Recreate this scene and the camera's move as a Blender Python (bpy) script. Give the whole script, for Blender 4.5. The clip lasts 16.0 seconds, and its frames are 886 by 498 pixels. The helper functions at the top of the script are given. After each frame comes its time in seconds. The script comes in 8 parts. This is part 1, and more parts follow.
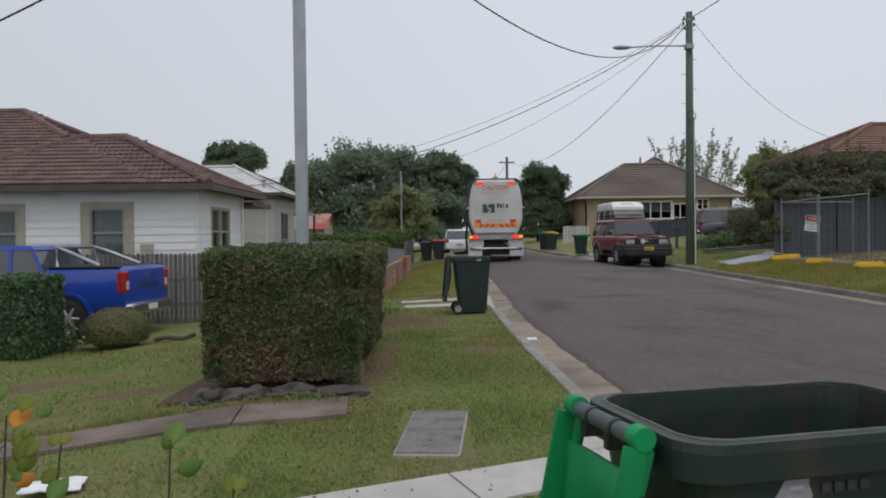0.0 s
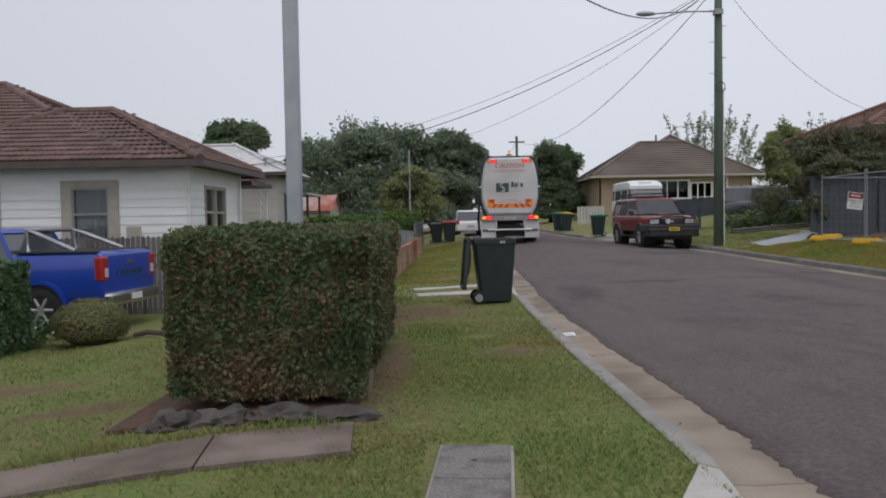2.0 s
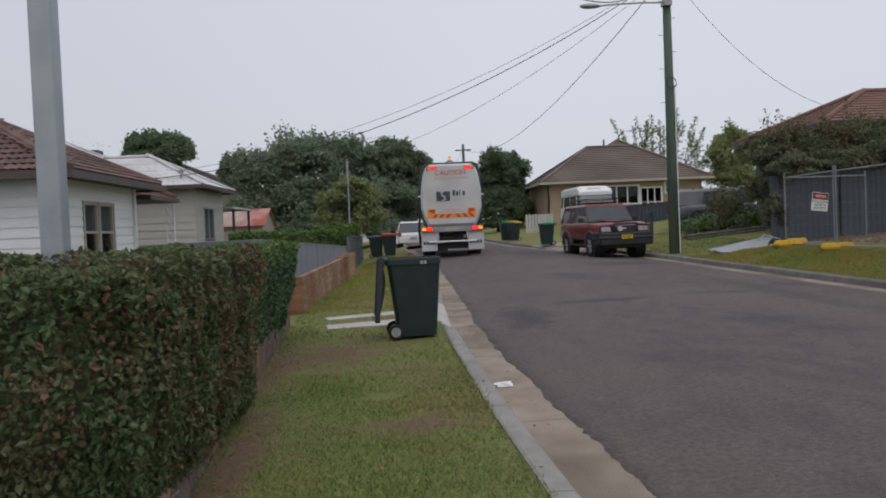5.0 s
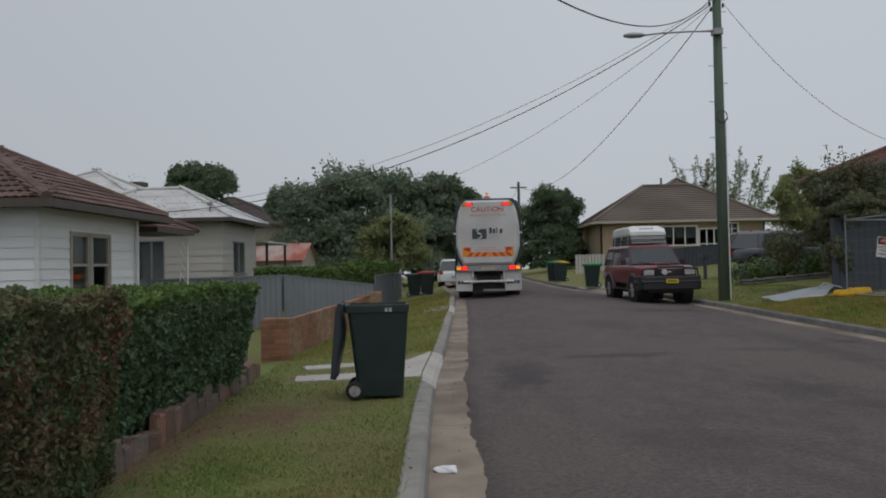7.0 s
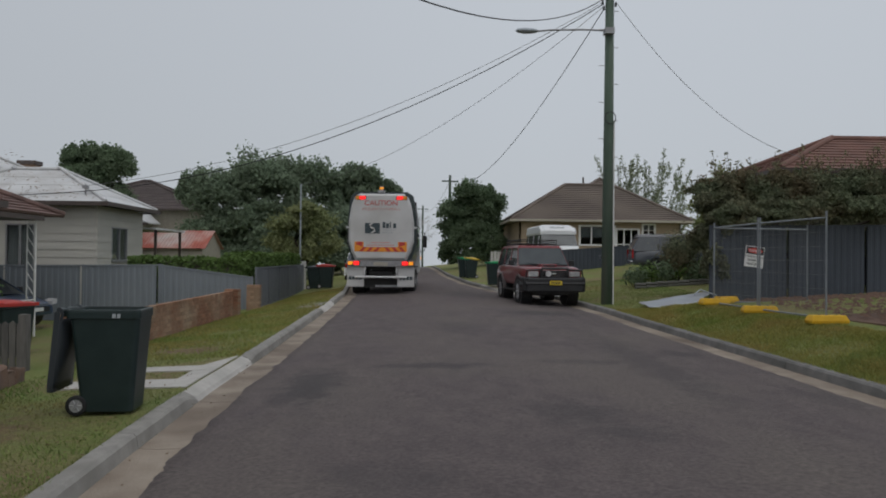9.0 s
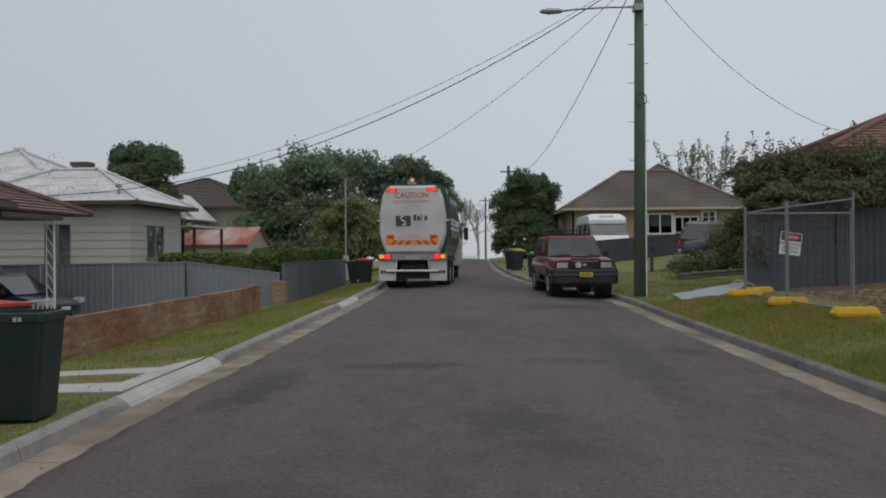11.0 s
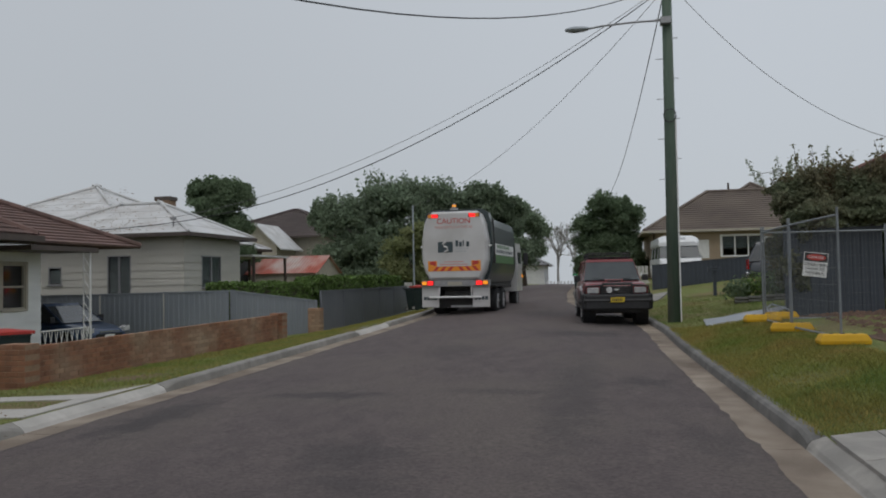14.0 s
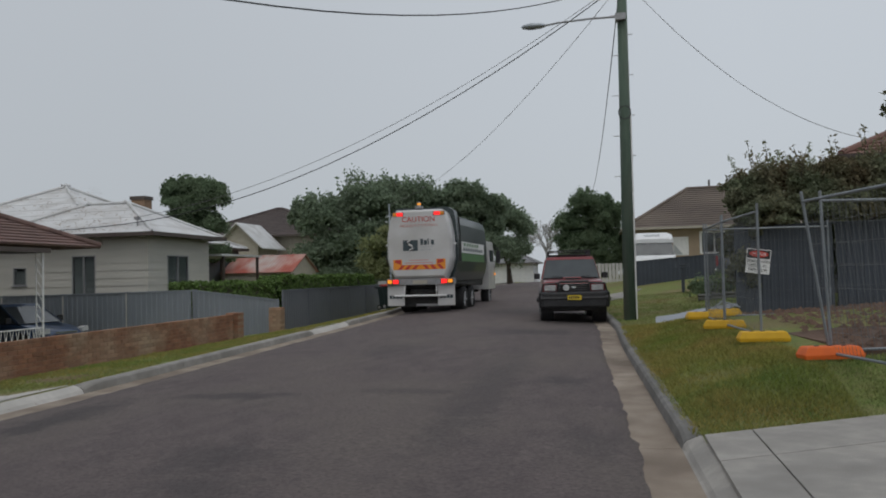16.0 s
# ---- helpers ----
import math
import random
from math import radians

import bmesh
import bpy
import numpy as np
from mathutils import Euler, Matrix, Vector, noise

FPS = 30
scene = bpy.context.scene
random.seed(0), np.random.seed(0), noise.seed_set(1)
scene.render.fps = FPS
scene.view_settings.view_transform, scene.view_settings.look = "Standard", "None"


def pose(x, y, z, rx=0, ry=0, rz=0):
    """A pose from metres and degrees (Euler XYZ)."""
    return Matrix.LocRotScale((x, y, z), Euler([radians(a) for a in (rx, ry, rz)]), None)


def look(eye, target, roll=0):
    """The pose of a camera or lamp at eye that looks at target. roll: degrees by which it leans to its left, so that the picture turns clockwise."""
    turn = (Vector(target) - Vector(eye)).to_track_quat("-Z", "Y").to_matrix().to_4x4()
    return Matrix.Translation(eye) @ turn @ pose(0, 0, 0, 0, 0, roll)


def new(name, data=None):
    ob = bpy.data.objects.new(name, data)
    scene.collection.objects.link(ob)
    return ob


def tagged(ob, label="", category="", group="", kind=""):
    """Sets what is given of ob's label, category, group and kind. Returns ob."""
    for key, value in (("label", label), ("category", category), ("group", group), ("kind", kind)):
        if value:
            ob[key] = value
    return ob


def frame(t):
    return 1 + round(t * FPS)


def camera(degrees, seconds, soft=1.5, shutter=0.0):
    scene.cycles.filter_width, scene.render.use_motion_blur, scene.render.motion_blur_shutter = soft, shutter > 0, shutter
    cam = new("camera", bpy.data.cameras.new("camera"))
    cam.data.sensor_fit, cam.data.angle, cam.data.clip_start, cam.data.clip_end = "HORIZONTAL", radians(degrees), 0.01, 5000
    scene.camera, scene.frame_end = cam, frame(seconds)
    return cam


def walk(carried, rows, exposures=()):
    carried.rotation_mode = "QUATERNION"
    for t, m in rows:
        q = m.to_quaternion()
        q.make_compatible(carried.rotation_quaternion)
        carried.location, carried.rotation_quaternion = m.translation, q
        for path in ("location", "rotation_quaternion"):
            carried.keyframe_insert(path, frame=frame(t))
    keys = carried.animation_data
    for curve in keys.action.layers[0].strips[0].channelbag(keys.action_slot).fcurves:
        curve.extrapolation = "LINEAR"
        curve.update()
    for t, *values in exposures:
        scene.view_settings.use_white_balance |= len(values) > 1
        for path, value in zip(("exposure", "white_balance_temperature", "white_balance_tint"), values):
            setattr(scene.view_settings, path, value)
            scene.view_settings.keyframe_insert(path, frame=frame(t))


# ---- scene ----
cam = camera(58.6, 16.0, 1.9)
PATH = [
    (0, (0.735, 0.798, 1.39), (0.731, 2.798, 1.359), -0.7),
    (0.5, (0.637, 1.27, 1.382), (0.632, 3.27, 1.384), -0.6),
    (1, (0.632, 1.722, 1.372), (0.619, 3.722, 1.379), -0.3),
    (1.5, (0.579, 2.152, 1.354), (0.578, 4.151, 1.319), -0.3),
    (2, (0.551, 2.531, 1.346), (0.528, 4.529, 1.27), -1.0),
    (2.5, (0.568, 2.981, 1.344), (0.539, 4.979, 1.27), -1.3),
    (3, (0.568, 3.414, 1.316), (0.595, 5.413, 1.259), -2.3),
    (3.5, (0.652, 3.841, 1.323), (0.716, 5.837, 1.212), -2.5),
    (4, (0.697, 4.291, 1.335), (0.786, 6.286, 1.22), -2.6),
    (4.2, (0.77, 4.415, 1.339), (0.873, 6.41, 1.244), -2.5),
    (6.3, (1.724, 5.99, 1.455), (1.742, 7.99, 1.447), -1.5),
    (6.5, (1.829, 6.116, 1.426), (1.812, 8.116, 1.446), -1.6),
    (7, (2.201, 6.398, 1.415), (2.143, 8.397, 1.461), -1.2),
    (7.5, (2.672, 6.693, 1.423), (2.599, 8.69, 1.488), -0.5),
    (8, (3.094, 6.968, 1.443), (3.006, 8.965, 1.517), -0.5),
    (8.5, (3.626, 7.103, 1.495), (3.655, 9.102, 1.552), 0.3),
    (8.7, (3.88, 7.119, 1.548), (3.96, 9.118, 1.582), 0.6),
    (11, (5.652, 7.91, 1.578), (5.543, 9.908, 1.581), -0.4),
    (11.5, (6.07, 8.04, 1.572), (5.92, 10.034, 1.573), -0.6),
    (12, (6.485, 8.157, 1.564), (6.291, 10.147, 1.591), -0.2),
    (12.5, (6.927, 8.22, 1.576), (6.631, 10.197, 1.637), 0.0),
    (13, (7.319, 8.355, 1.557), (6.947, 10.319, 1.618), -0.6),
    (13.5, (7.788, 8.419, 1.545), (7.39, 10.378, 1.586), -1.5),
    (14, (8.178, 8.514, 1.543), (7.781, 10.473, 1.616), -1.1),
    (14.5, (8.559, 8.636, 1.563), (8.217, 10.605, 1.654), -1.7),
    (15, (8.962, 8.728, 1.534), (8.612, 10.695, 1.621), -1.6),
    (15.5, (9.176, 8.842, 1.523), (8.815, 10.806, 1.623), -1.1),
    (16, (9.3, 8.824, 1.529), (8.908, 10.784, 1.597), -1.4),
]
walk(cam, [(t, look(eye, target, roll)) for t, eye, target, roll in PATH],
     [(0.0, 0.36, 6500, 11.5), (0.5, 0.07, 6500, 12.0), (1.0, 0.08, 6500, 14.0), (1.5, 0.12, 6500, 15.0), (2.0, 0.41, 6500, 14.0), (2.5, 0.32, 6500, 16.0), (3.0, 0.15, 6500, 11.0), (3.5, 0.35, 6500, 12.0), (4.0, 0.56, 6500, 13.0), (4.2, 0.53, 6500, 13.0), (6.3, 0.14, 6500, 14.0), (6.5, 0.14, 6500, 14.0), (7.0, -0.04, 6500, 10.0), (7.5, 0.07, 6500, 10.0), (8.0, 0.08, 6500, 10.0), (8.5, -0.02, 6500, 9.9), (8.7, -0.02, 6500, 9.9), (11.0, 0.11, 6500, 9.6), (11.5, 0.2, 6500, 9.6), (12.5, 0.07, 6500, 9.4), (13.0, 0.03, 6500, 9.4), (13.5, 0.10, 6500, 9.3), (14.0, 0.03, 6500, 9.3), (14.5, -0.01, 6500, 9.2), (15.0, 0.15, 6500, 9.5), (15.5, 0.02, 6500, 9.1), (16.0, 0.05, 6500, 9.0)])
# ---- place ----

# ---- world and light ----
world = bpy.data.worlds.new("overcast")
scene.world = world
world.use_nodes = True
wt = world.node_tree
wt.nodes.clear()
w_out = wt.nodes.new("ShaderNodeOutputWorld")
w_bg = wt.nodes.new("ShaderNodeBackground")
w_sky = wt.nodes.new("ShaderNodeTexSky")
w_sky.sky_type, w_sky.sun_disc = "NISHITA", False
w_sky.sun_elevation, w_sky.sun_rotation = radians(38), radians(200)
w_sky.dust_density = 6.0
w_dim = wt.nodes.new("ShaderNodeMixRGB")
w_dim.blend_type = "MULTIPLY"
w_dim.inputs[0].default_value = 1.0
w_dim.inputs[2].default_value = (0.09, 0.09, 0.09, 1)
w_mix = wt.nodes.new("ShaderNodeMixRGB")
w_mix.inputs[0].default_value = 0.93
# the mist: an even grey, a little darker low down
w_geo = wt.nodes.new("ShaderNodeTexCoord")
w_sep = wt.nodes.new("ShaderNodeSeparateXYZ")
w_ramp = wt.nodes.new("ShaderNodeValToRGB")
w_ramp.color_ramp.elements[0].position = 0.0
w_ramp.color_ramp.elements[0].color = (0.508, 0.545, 0.588, 1)
w_ramp.color_ramp.elements[1].position = 0.45
w_ramp.color_ramp.elements[1].color = (0.56, 0.597, 0.647, 1)
wt.links.new(w_geo.outputs["Generated"], w_sep.inputs[0])
wt.links.new(w_sep.outputs[2], w_ramp.inputs[0])
wt.links.new(w_sky.outputs[0], w_dim.inputs[1])
wt.links.new(w_dim.outputs[0], w_mix.inputs[1])
wt.links.new(w_ramp.outputs[0], w_mix.inputs[2])
# the mist is thicker and greyer towards the west
w_side = wt.nodes.new("ShaderNodeMapRange")
w_side.inputs["From Min"].default_value, w_side.inputs["From Max"].default_value = -0.5, 0.15
w_side.inputs["To Min"].default_value, w_side.inputs["To Max"].default_value = 0.88, 1.0
wt.links.new(w_sep.outputs[0], w_side.inputs["Value"])
w_hue = wt.nodes.new("ShaderNodeHueSaturation")
wt.links.new(w_side.outputs[0], w_hue.inputs["Value"])
wt.links.new(w_mix.outputs[0], w_hue.inputs["Color"])
wt.links.new(w_hue.outputs[0], w_bg.inputs[0])
w_bg.inputs[1].default_value = 1.0
wt.links.new(w_bg.outputs[0], w_out.inputs[0])

sun = new("sun", bpy.data.lights.new("sun", "SUN"))
sun.data.energy, sun.data.angle, sun.data.color = 0.66, radians(40), (1.0, 0.97, 0.93)
sun.matrix_world = look((0, 0, 30), (-6, 14, 0))

# ---- materials ----


def mk(name, c1, c2=None, scale=6.0, rough=0.8, bump=0.0, bscale=60.0, metal=0.0, island=0.0, rand=0.0,
       c3=None, scale3=0.6, spec=0.4, coat=0.0, stretch=(1, 1, 1), leaf=0.0):
    """A procedural surface: two colours mixed by noise, a third by a broader one, fine relief, spread by island or object."""
    m = bpy.data.materials.new(name)
    m.use_nodes = True
    nt = m.node_tree
    b = nt.nodes["Principled BSDF"]
    b.inputs["Roughness"].default_value, b.inputs["Metallic"].default_value = rough, metal
    b.inputs["Specular IOR Level"].default_value = spec
    b.inputs["Coat Weight"].default_value = coat
    geo = nt.nodes.new("ShaderNodeNewGeometry")
    mp = nt.nodes.new("ShaderNodeMapping")
    mp.inputs["Scale"].default_value = stretch
    nt.links.new(geo.outputs["Position"], mp.inputs[0])

    def noise_at(s, detail=4.0):
        n = nt.nodes.new("ShaderNodeTexNoise")
        n.inputs["Scale"].default_value, n.inputs["Detail"].default_value = s, detail
        nt.links.new(mp.outputs[0], n.inputs["Vector"])
        return n

    def mixed(a, bb, fac, lo=0.35, hi=0.65):
        r = nt.nodes.new("ShaderNodeMapRange")
        r.inputs["From Min"].default_value, r.inputs["From Max"].default_value = lo, hi
        nt.links.new(fac, r.inputs["Value"])
        x = nt.nodes.new("ShaderNodeMixRGB")
        nt.links.new(r.outputs[0], x.inputs[0])
        for sock, v in ((x.inputs[1], a), (x.inputs[2], bb)):
            if isinstance(v, tuple):
                sock.default_value = (*v, 1)
            else:
                nt.links.new(v, sock)
        return x.outputs[0]

    col = mixed(c1, c2 or tuple(v * 0.85 for v in c1), noise_at(scale).outputs["Fac"])
    if c3:
        col = mixed(col, c3, noise_at(scale3, 3.0).outputs["Fac"], 0.45, 0.7)
    if island or rand:
        if island:
            src = geo.outputs["Random Per Island"]
        else:
            src = nt.nodes.new("ShaderNodeObjectInfo").outputs["Random"]
        r = nt.nodes.new("ShaderNodeMapRange")
        r.inputs["To Min"].default_value, r.inputs["To Max"].default_value = 1 - (island or rand), 1 + (island or rand)
        nt.links.new(src, r.inputs["Value"])
        h = nt.nodes.new("ShaderNodeHueSaturation")
        nt.links.new(r.outputs[0], h.inputs["Value"])
        nt.links.new(col, h.inputs["Color"])
        col = h.outputs[0]
    nt.links.new(col, b.inputs["Base Color"])
    if leaf:
        tr = nt.nodes.new("ShaderNodeBsdfTranslucent")
        mx = nt.nodes.new("ShaderNodeMixShader")
        mx.inputs[0].default_value = leaf
        nt.links.new(col, tr.inputs["Color"])
        nt.links.new(b.outputs[0], mx.inputs[1])
        nt.links.new(tr.outputs[0], mx.inputs[2])
        nt.links.new(mx.outputs[0], nt.nodes["Material Output"].inputs["Surface"])
    if bump:
        bp = nt.nodes.new("ShaderNodeBump")
        bp.inputs["Strength"].default_value, bp.inputs["Distance"].default_value = bump, 0.02
        nt.links.new(noise_at(bscale, 5.0).outputs["Fac"], bp.inputs["Height"])
        nt.links.new(bp.outputs[0], b.inputs["Normal"])
    return m


def glass_mat(name, tint=(0.55, 0.6, 0.6)):
    m = bpy.data.materials.new(name)
    m.use_nodes = True
    b = m.node_tree.nodes["Principled BSDF"]
    b.inputs["Base Color"].default_value = (*tint, 1)
    b.inputs["Roughness"].default_value = 0.03
    b.inputs["Transmission Weight"].default_value = 1.0
    b.inputs["IOR"].default_value = 1.45
    return m


def glow_mat(name, colour, strength):
    m = bpy.data.materials.new(name)
    m.use_nodes = True
    b = m.node_tree.nodes["Principled BSDF"]
    b.inputs["Base Color"].default_value = (*colour, 1)
    b.inputs["Emission Color"].default_value = (*colour, 1)
    b.inputs["Emission Strength"].default_value = strength
    return m




def worn(m, spots, depth):
    """Soft-edged ragged wear on a flat surface: spots of x, y, x radius, y radius, strength."""
    nt = m.node_tree
    b = nt.nodes["Principled BSDF"]
    src = b.inputs["Base Color"].links[0].from_socket
    geo = nt.nodes.new("ShaderNodeNewGeometry")
    fine = nt.nodes.new("ShaderNodeTexNoise")
    fine.inputs["Scale"].default_value, fine.inputs["Detail"].default_value, fine.inputs["Roughness"].default_value = 3.2, 6.0, 0.7
    nt.links.new(geo.outputs["Position"], fine.inputs["Vector"])
    total = None
    for x, y, rx, ry, k in spots:
        sub = nt.nodes.new("ShaderNodeVectorMath")
        sub.operation = "SUBTRACT"
        sub.inputs[1].default_value = (x, y, 0)
        nt.links.new(geo.outputs["Position"], sub.inputs[0])
        mul = nt.nodes.new("ShaderNodeVectorMath")
        mul.operation = "MULTIPLY"
        mul.inputs[1].default_value = (1 / rx, 1 / ry, 0)
        nt.links.new(sub.outputs[0], mul.inputs[0])
        ln = nt.nodes.new("ShaderNodeVectorMath")
        ln.operation = "LENGTH"
        nt.links.new(mul.outputs[0], ln.inputs[0])
        ad = nt.nodes.new("ShaderNodeMath")
        ad.operation = "MULTIPLY_ADD"
        ad.inputs[1].default_value = 2.6
        nt.links.new(fine.outputs["Fac"], ad.inputs[0])
        nt.links.new(ln.outputs["Value"], ad.inputs[2])
        mr = nt.nodes.new("ShaderNodeMapRange")
        mr.inputs["From Min"].default_value, mr.inputs["From Max"].default_value = 2.5, 1.7
        mr.inputs["To Max"].default_value = k
        nt.links.new(ad.outputs[0], mr.inputs["Value"])
        if total is None:
            total = mr.outputs[0]
        else:
            mx = nt.nodes.new("ShaderNodeMath")
            mx.operation = "MAXIMUM"
            nt.links.new(total, mx.inputs[0])
            nt.links.new(mr.outputs[0], mx.inputs[1])
            total = mx.outputs[0]
    mix = nt.nodes.new("ShaderNodeMixRGB")
    nt.links.new(total, mix.inputs[0])
    nt.links.new(src, mix.inputs[1])
    mix.inputs[2].default_value = (*depth, 1)
    # coarse chippings showing through the worn binder
    chip = nt.nodes.new("ShaderNodeTexNoise")
    chip.inputs["Scale"].default_value, chip.inputs["Detail"].default_value = 26.0, 8.0
    nt.links.new(geo.outputs["Position"], chip.inputs["Vector"])
    rr = nt.nodes.new("ShaderNodeMapRange")
    rr.inputs["From Min"].default_value, rr.inputs["From Max"].default_value = 0.3, 0.7
    rr.inputs["To Min"].default_value, rr.inputs["To Max"].default_value = 0.72, 1.28
    nt.links.new(chip.outputs["Fac"], rr.inputs["Value"])
    hs = nt.nodes.new("ShaderNodeHueSaturation")
    nt.links.new(rr.outputs[0], hs.inputs["Value"])
    nt.links.new(mix.outputs[0], hs.inputs["Color"])
    nt.links.new(hs.outputs[0], b.inputs["Base Color"])
    return m


ASPHALT = worn(mk("asphalt", (0.122, 0.098, 0.096), (0.096, 0.077, 0.077), 2.6, 0.85, 0.8, 110, c3=(0.128, 0.106, 0.097), scale3=0.35, stretch=(1.4, 0.7, 1)),
               [(2.95, 17.1, 0.42, 1.3, 0.75), (4.5, 18.55, 0.85, 0.32, 0.7), (6.8, 18.95, 0.8, 0.25, 0.45), (7.7, 28.0, 1.2, 0.8, 0.6), (5.9, 15.3, 0.5, 0.7, 0.5),
                (7.75, 19.5, 0.42, 4.5, 0.42), (8.75, 20.3, 0.42, 0.5, 0.6), (6.25, 14.4, 0.5, 0.35, 0.5), (8.4, 31.5, 0.9, 1.6, 0.7), (5.2, 24.0, 0.6, 1.4, 0.35),
                (9.2, 16.5, 0.3, 0.8, 0.35), (4.0, 13.0, 0.6, 0.5, 0.35), (8.6, 12.6, 0.7, 0.4, 0.4), (6.3, 36.0, 1.2, 2.6, 0.4)], (0.046, 0.041, 0.043))
CONCRETE = mk("concrete", (0.335, 0.315, 0.29), (0.28, 0.265, 0.245), 7.0, 0.85, 0.35, 80, c3=(0.225, 0.213, 0.198), scale3=1.1, rand=0.06)
PALECONCRETE = mk("pale_concrete", (0.47, 0.45, 0.42), (0.41, 0.39, 0.365), 7.0, 0.85, 0.3, 80, c3=(0.36, 0.345, 0.32), scale3=1.1, rand=0.05)
GUTTER = mk("gutter_concrete", (0.31, 0.26, 0.21), (0.23, 0.185, 0.145), 2.2, 0.88, 0.6, 60, c3=(0.15, 0.115, 0.09), scale3=0.55, rand=0.06)
KERBGREY = mk("kerb_concrete", (0.315, 0.30, 0.275), (0.25, 0.238, 0.22), 6.0, 0.88, 0.4, 70, c3=(0.20, 0.19, 0.172), scale3=1.0, rand=0.07)
OLDKERB = mk("weathered_kerb_concrete", (0.215, 0.205, 0.195), (0.155, 0.15, 0.145), 5.0, 0.9, 0.5, 60, c3=(0.12, 0.118, 0.11), scale3=1.3, rand=0.1)
OLDPATH = mk("old_path_concrete", (0.175, 0.132, 0.112), (0.115, 0.09, 0.077), 4.0, 0.9, 0.7, 40, c3=(0.225, 0.18, 0.155), scale3=1.8, rand=0.05)
GRASSGROUND = mk("lawn", (0.16, 0.21, 0.055), (0.195, 0.20, 0.065), 5.0, 0.95, 1.0, 120, c3=(0.215, 0.165, 0.085), scale3=0.45)
BARE = ((0.15, 14.2, 0.6, 1.0), (-4.3, 10.6, 1.3, 0.5), (-0.05, 10.2, 0.22, 2.0), (-0.3, 13.2, 0.25, 2.0), (1.2, 10.8, 0.5, 0.35), (0.6, 20.2, 0.7, 0.5), (-2.6, 9.2, 0.7, 0.3))
worn(GRASSGROUND, [(x, y, rx, ry, 0.85) for x, y, rx, ry in BARE], (0.17, 0.105, 0.066))
BLADE = mk("grass_blade", (0.17, 0.255, 0.075), (0.205, 0.25, 0.082), 2.2, 0.75, island=0.35, c3=(0.265, 0.23, 0.095), scale3=0.5, spec=0.2, leaf=0.35)
YELLOWBLADE = mk("yellowed_grass_blade", (0.27, 0.26, 0.075), (0.33, 0.255, 0.085), 1.6, 0.8, island=0.35, c3=(0.19, 0.24, 0.055), scale3=0.7, spec=0.2, leaf=0.35)
DIRT = mk("red_brown_soil", (0.105, 0.062, 0.044), (0.145, 0.09, 0.064), 3.0, 0.95, 1.0, 18, c3=(0.08, 0.052, 0.04), scale3=1.2)
MULCH = mk("mulch", (0.085, 0.05, 0.035), (0.13, 0.075, 0.05), 14.0, 0.95, 1.0, 60)
HEDGELEAF = mk("hedge_leaf", (0.085, 0.138, 0.058), (0.115, 0.148, 0.064), 3.0, 0.6, island=0.32, c3=(0.19, 0.125, 0.075), scale3=1.6, spec=0.35, leaf=0.35)
HEDGELEAF2 = mk("glossy_hedge_leaf", (0.075, 0.145, 0.065), (0.105, 0.17, 0.075), 3.0, 0.5, island=0.5, spec=0.45, leaf=0.35)
HEDGETOP = mk("fresh_hedge_leaf", (0.13, 0.205, 0.055), (0.11, 0.175, 0.05), 3.0, 0.6, island=0.4, spec=0.3, leaf=0.35)
HEDGECORE = mk("hedge_inside", (0.085, 0.10, 0.055), (0.10, 0.09, 0.06), 9.0, 0.95, 0.8, 30)
# tree leaf colours lightened past real foliage: the mist's veil is in them
OAKLEAF = mk("mist_lightened_tree_leaf", (0.20, 0.26, 0.175), (0.22, 0.275, 0.19), 0.5, 0.8, island=0.2, spec=0.15, leaf=0.45)
PALELEAF = mk("pale_and_misted_tree_leaf", (0.25, 0.285, 0.135), (0.27, 0.29, 0.145), 0.6, 0.8, island=0.22, spec=0.15, leaf=0.45)
MIDLEAF = mk("mid_tree_leaf", (0.145, 0.205, 0.12), (0.17, 0.225, 0.135), 0.6, 0.75, island=0.22, spec=0.2, leaf=0.45)
BUSHLEAF = mk("overgrown_bush_leaf", (0.15, 0.185, 0.11), (0.17, 0.175, 0.11), 0.8, 0.75, island=0.3, c3=(0.16, 0.11, 0.065), scale3=0.5, spec=0.2, leaf=0.45)
SHOOTLEAF = mk("brownish_shoot_leaf", (0.19, 0.15, 0.09), (0.17, 0.18, 0.10), 1.5, 0.7, island=0.3, leaf=0.45)
BAMBOOLEAF = mk("bamboo_leaf", (0.24, 0.28, 0.18), (0.28, 0.31, 0.21), 1.0, 0.6, island=0.25, spec=0.3, leaf=0.35)
BARK = mk("bark", (0.095, 0.075, 0.058), (0.065, 0.052, 0.042), 8.0, 0.95, 0.9, 40)
RUSTLEAF = mk("rusty_hedge_leaf", (0.215, 0.105, 0.075), (0.175, 0.12, 0.07), 4.0, 0.6, island=0.3, spec=0.3, leaf=0.35)
MESHWIRE = mk("dull_fence_wire", (0.15, 0.158, 0.165), (0.12, 0.127, 0.133), 8.0, 0.6, metal=0.3)
TWIG = mk("bare_twig", (0.33, 0.32, 0.31), (0.28, 0.27, 0.26), 4.0, 0.9)
WEATHERBOARD = mk("white_painted_boards", (0.80, 0.81, 0.81), (0.75, 0.76, 0.765), 3.0, 0.55, 0.08, 40, rand=0.025, stretch=(0.3, 0.3, 2))
CREAMBOARD = mk("cream_painted_boards", (0.52, 0.50, 0.45), (0.47, 0.455, 0.41), 2.0, 0.6, 0.08, 40, rand=0.03, stretch=(0.3, 0.3, 2))
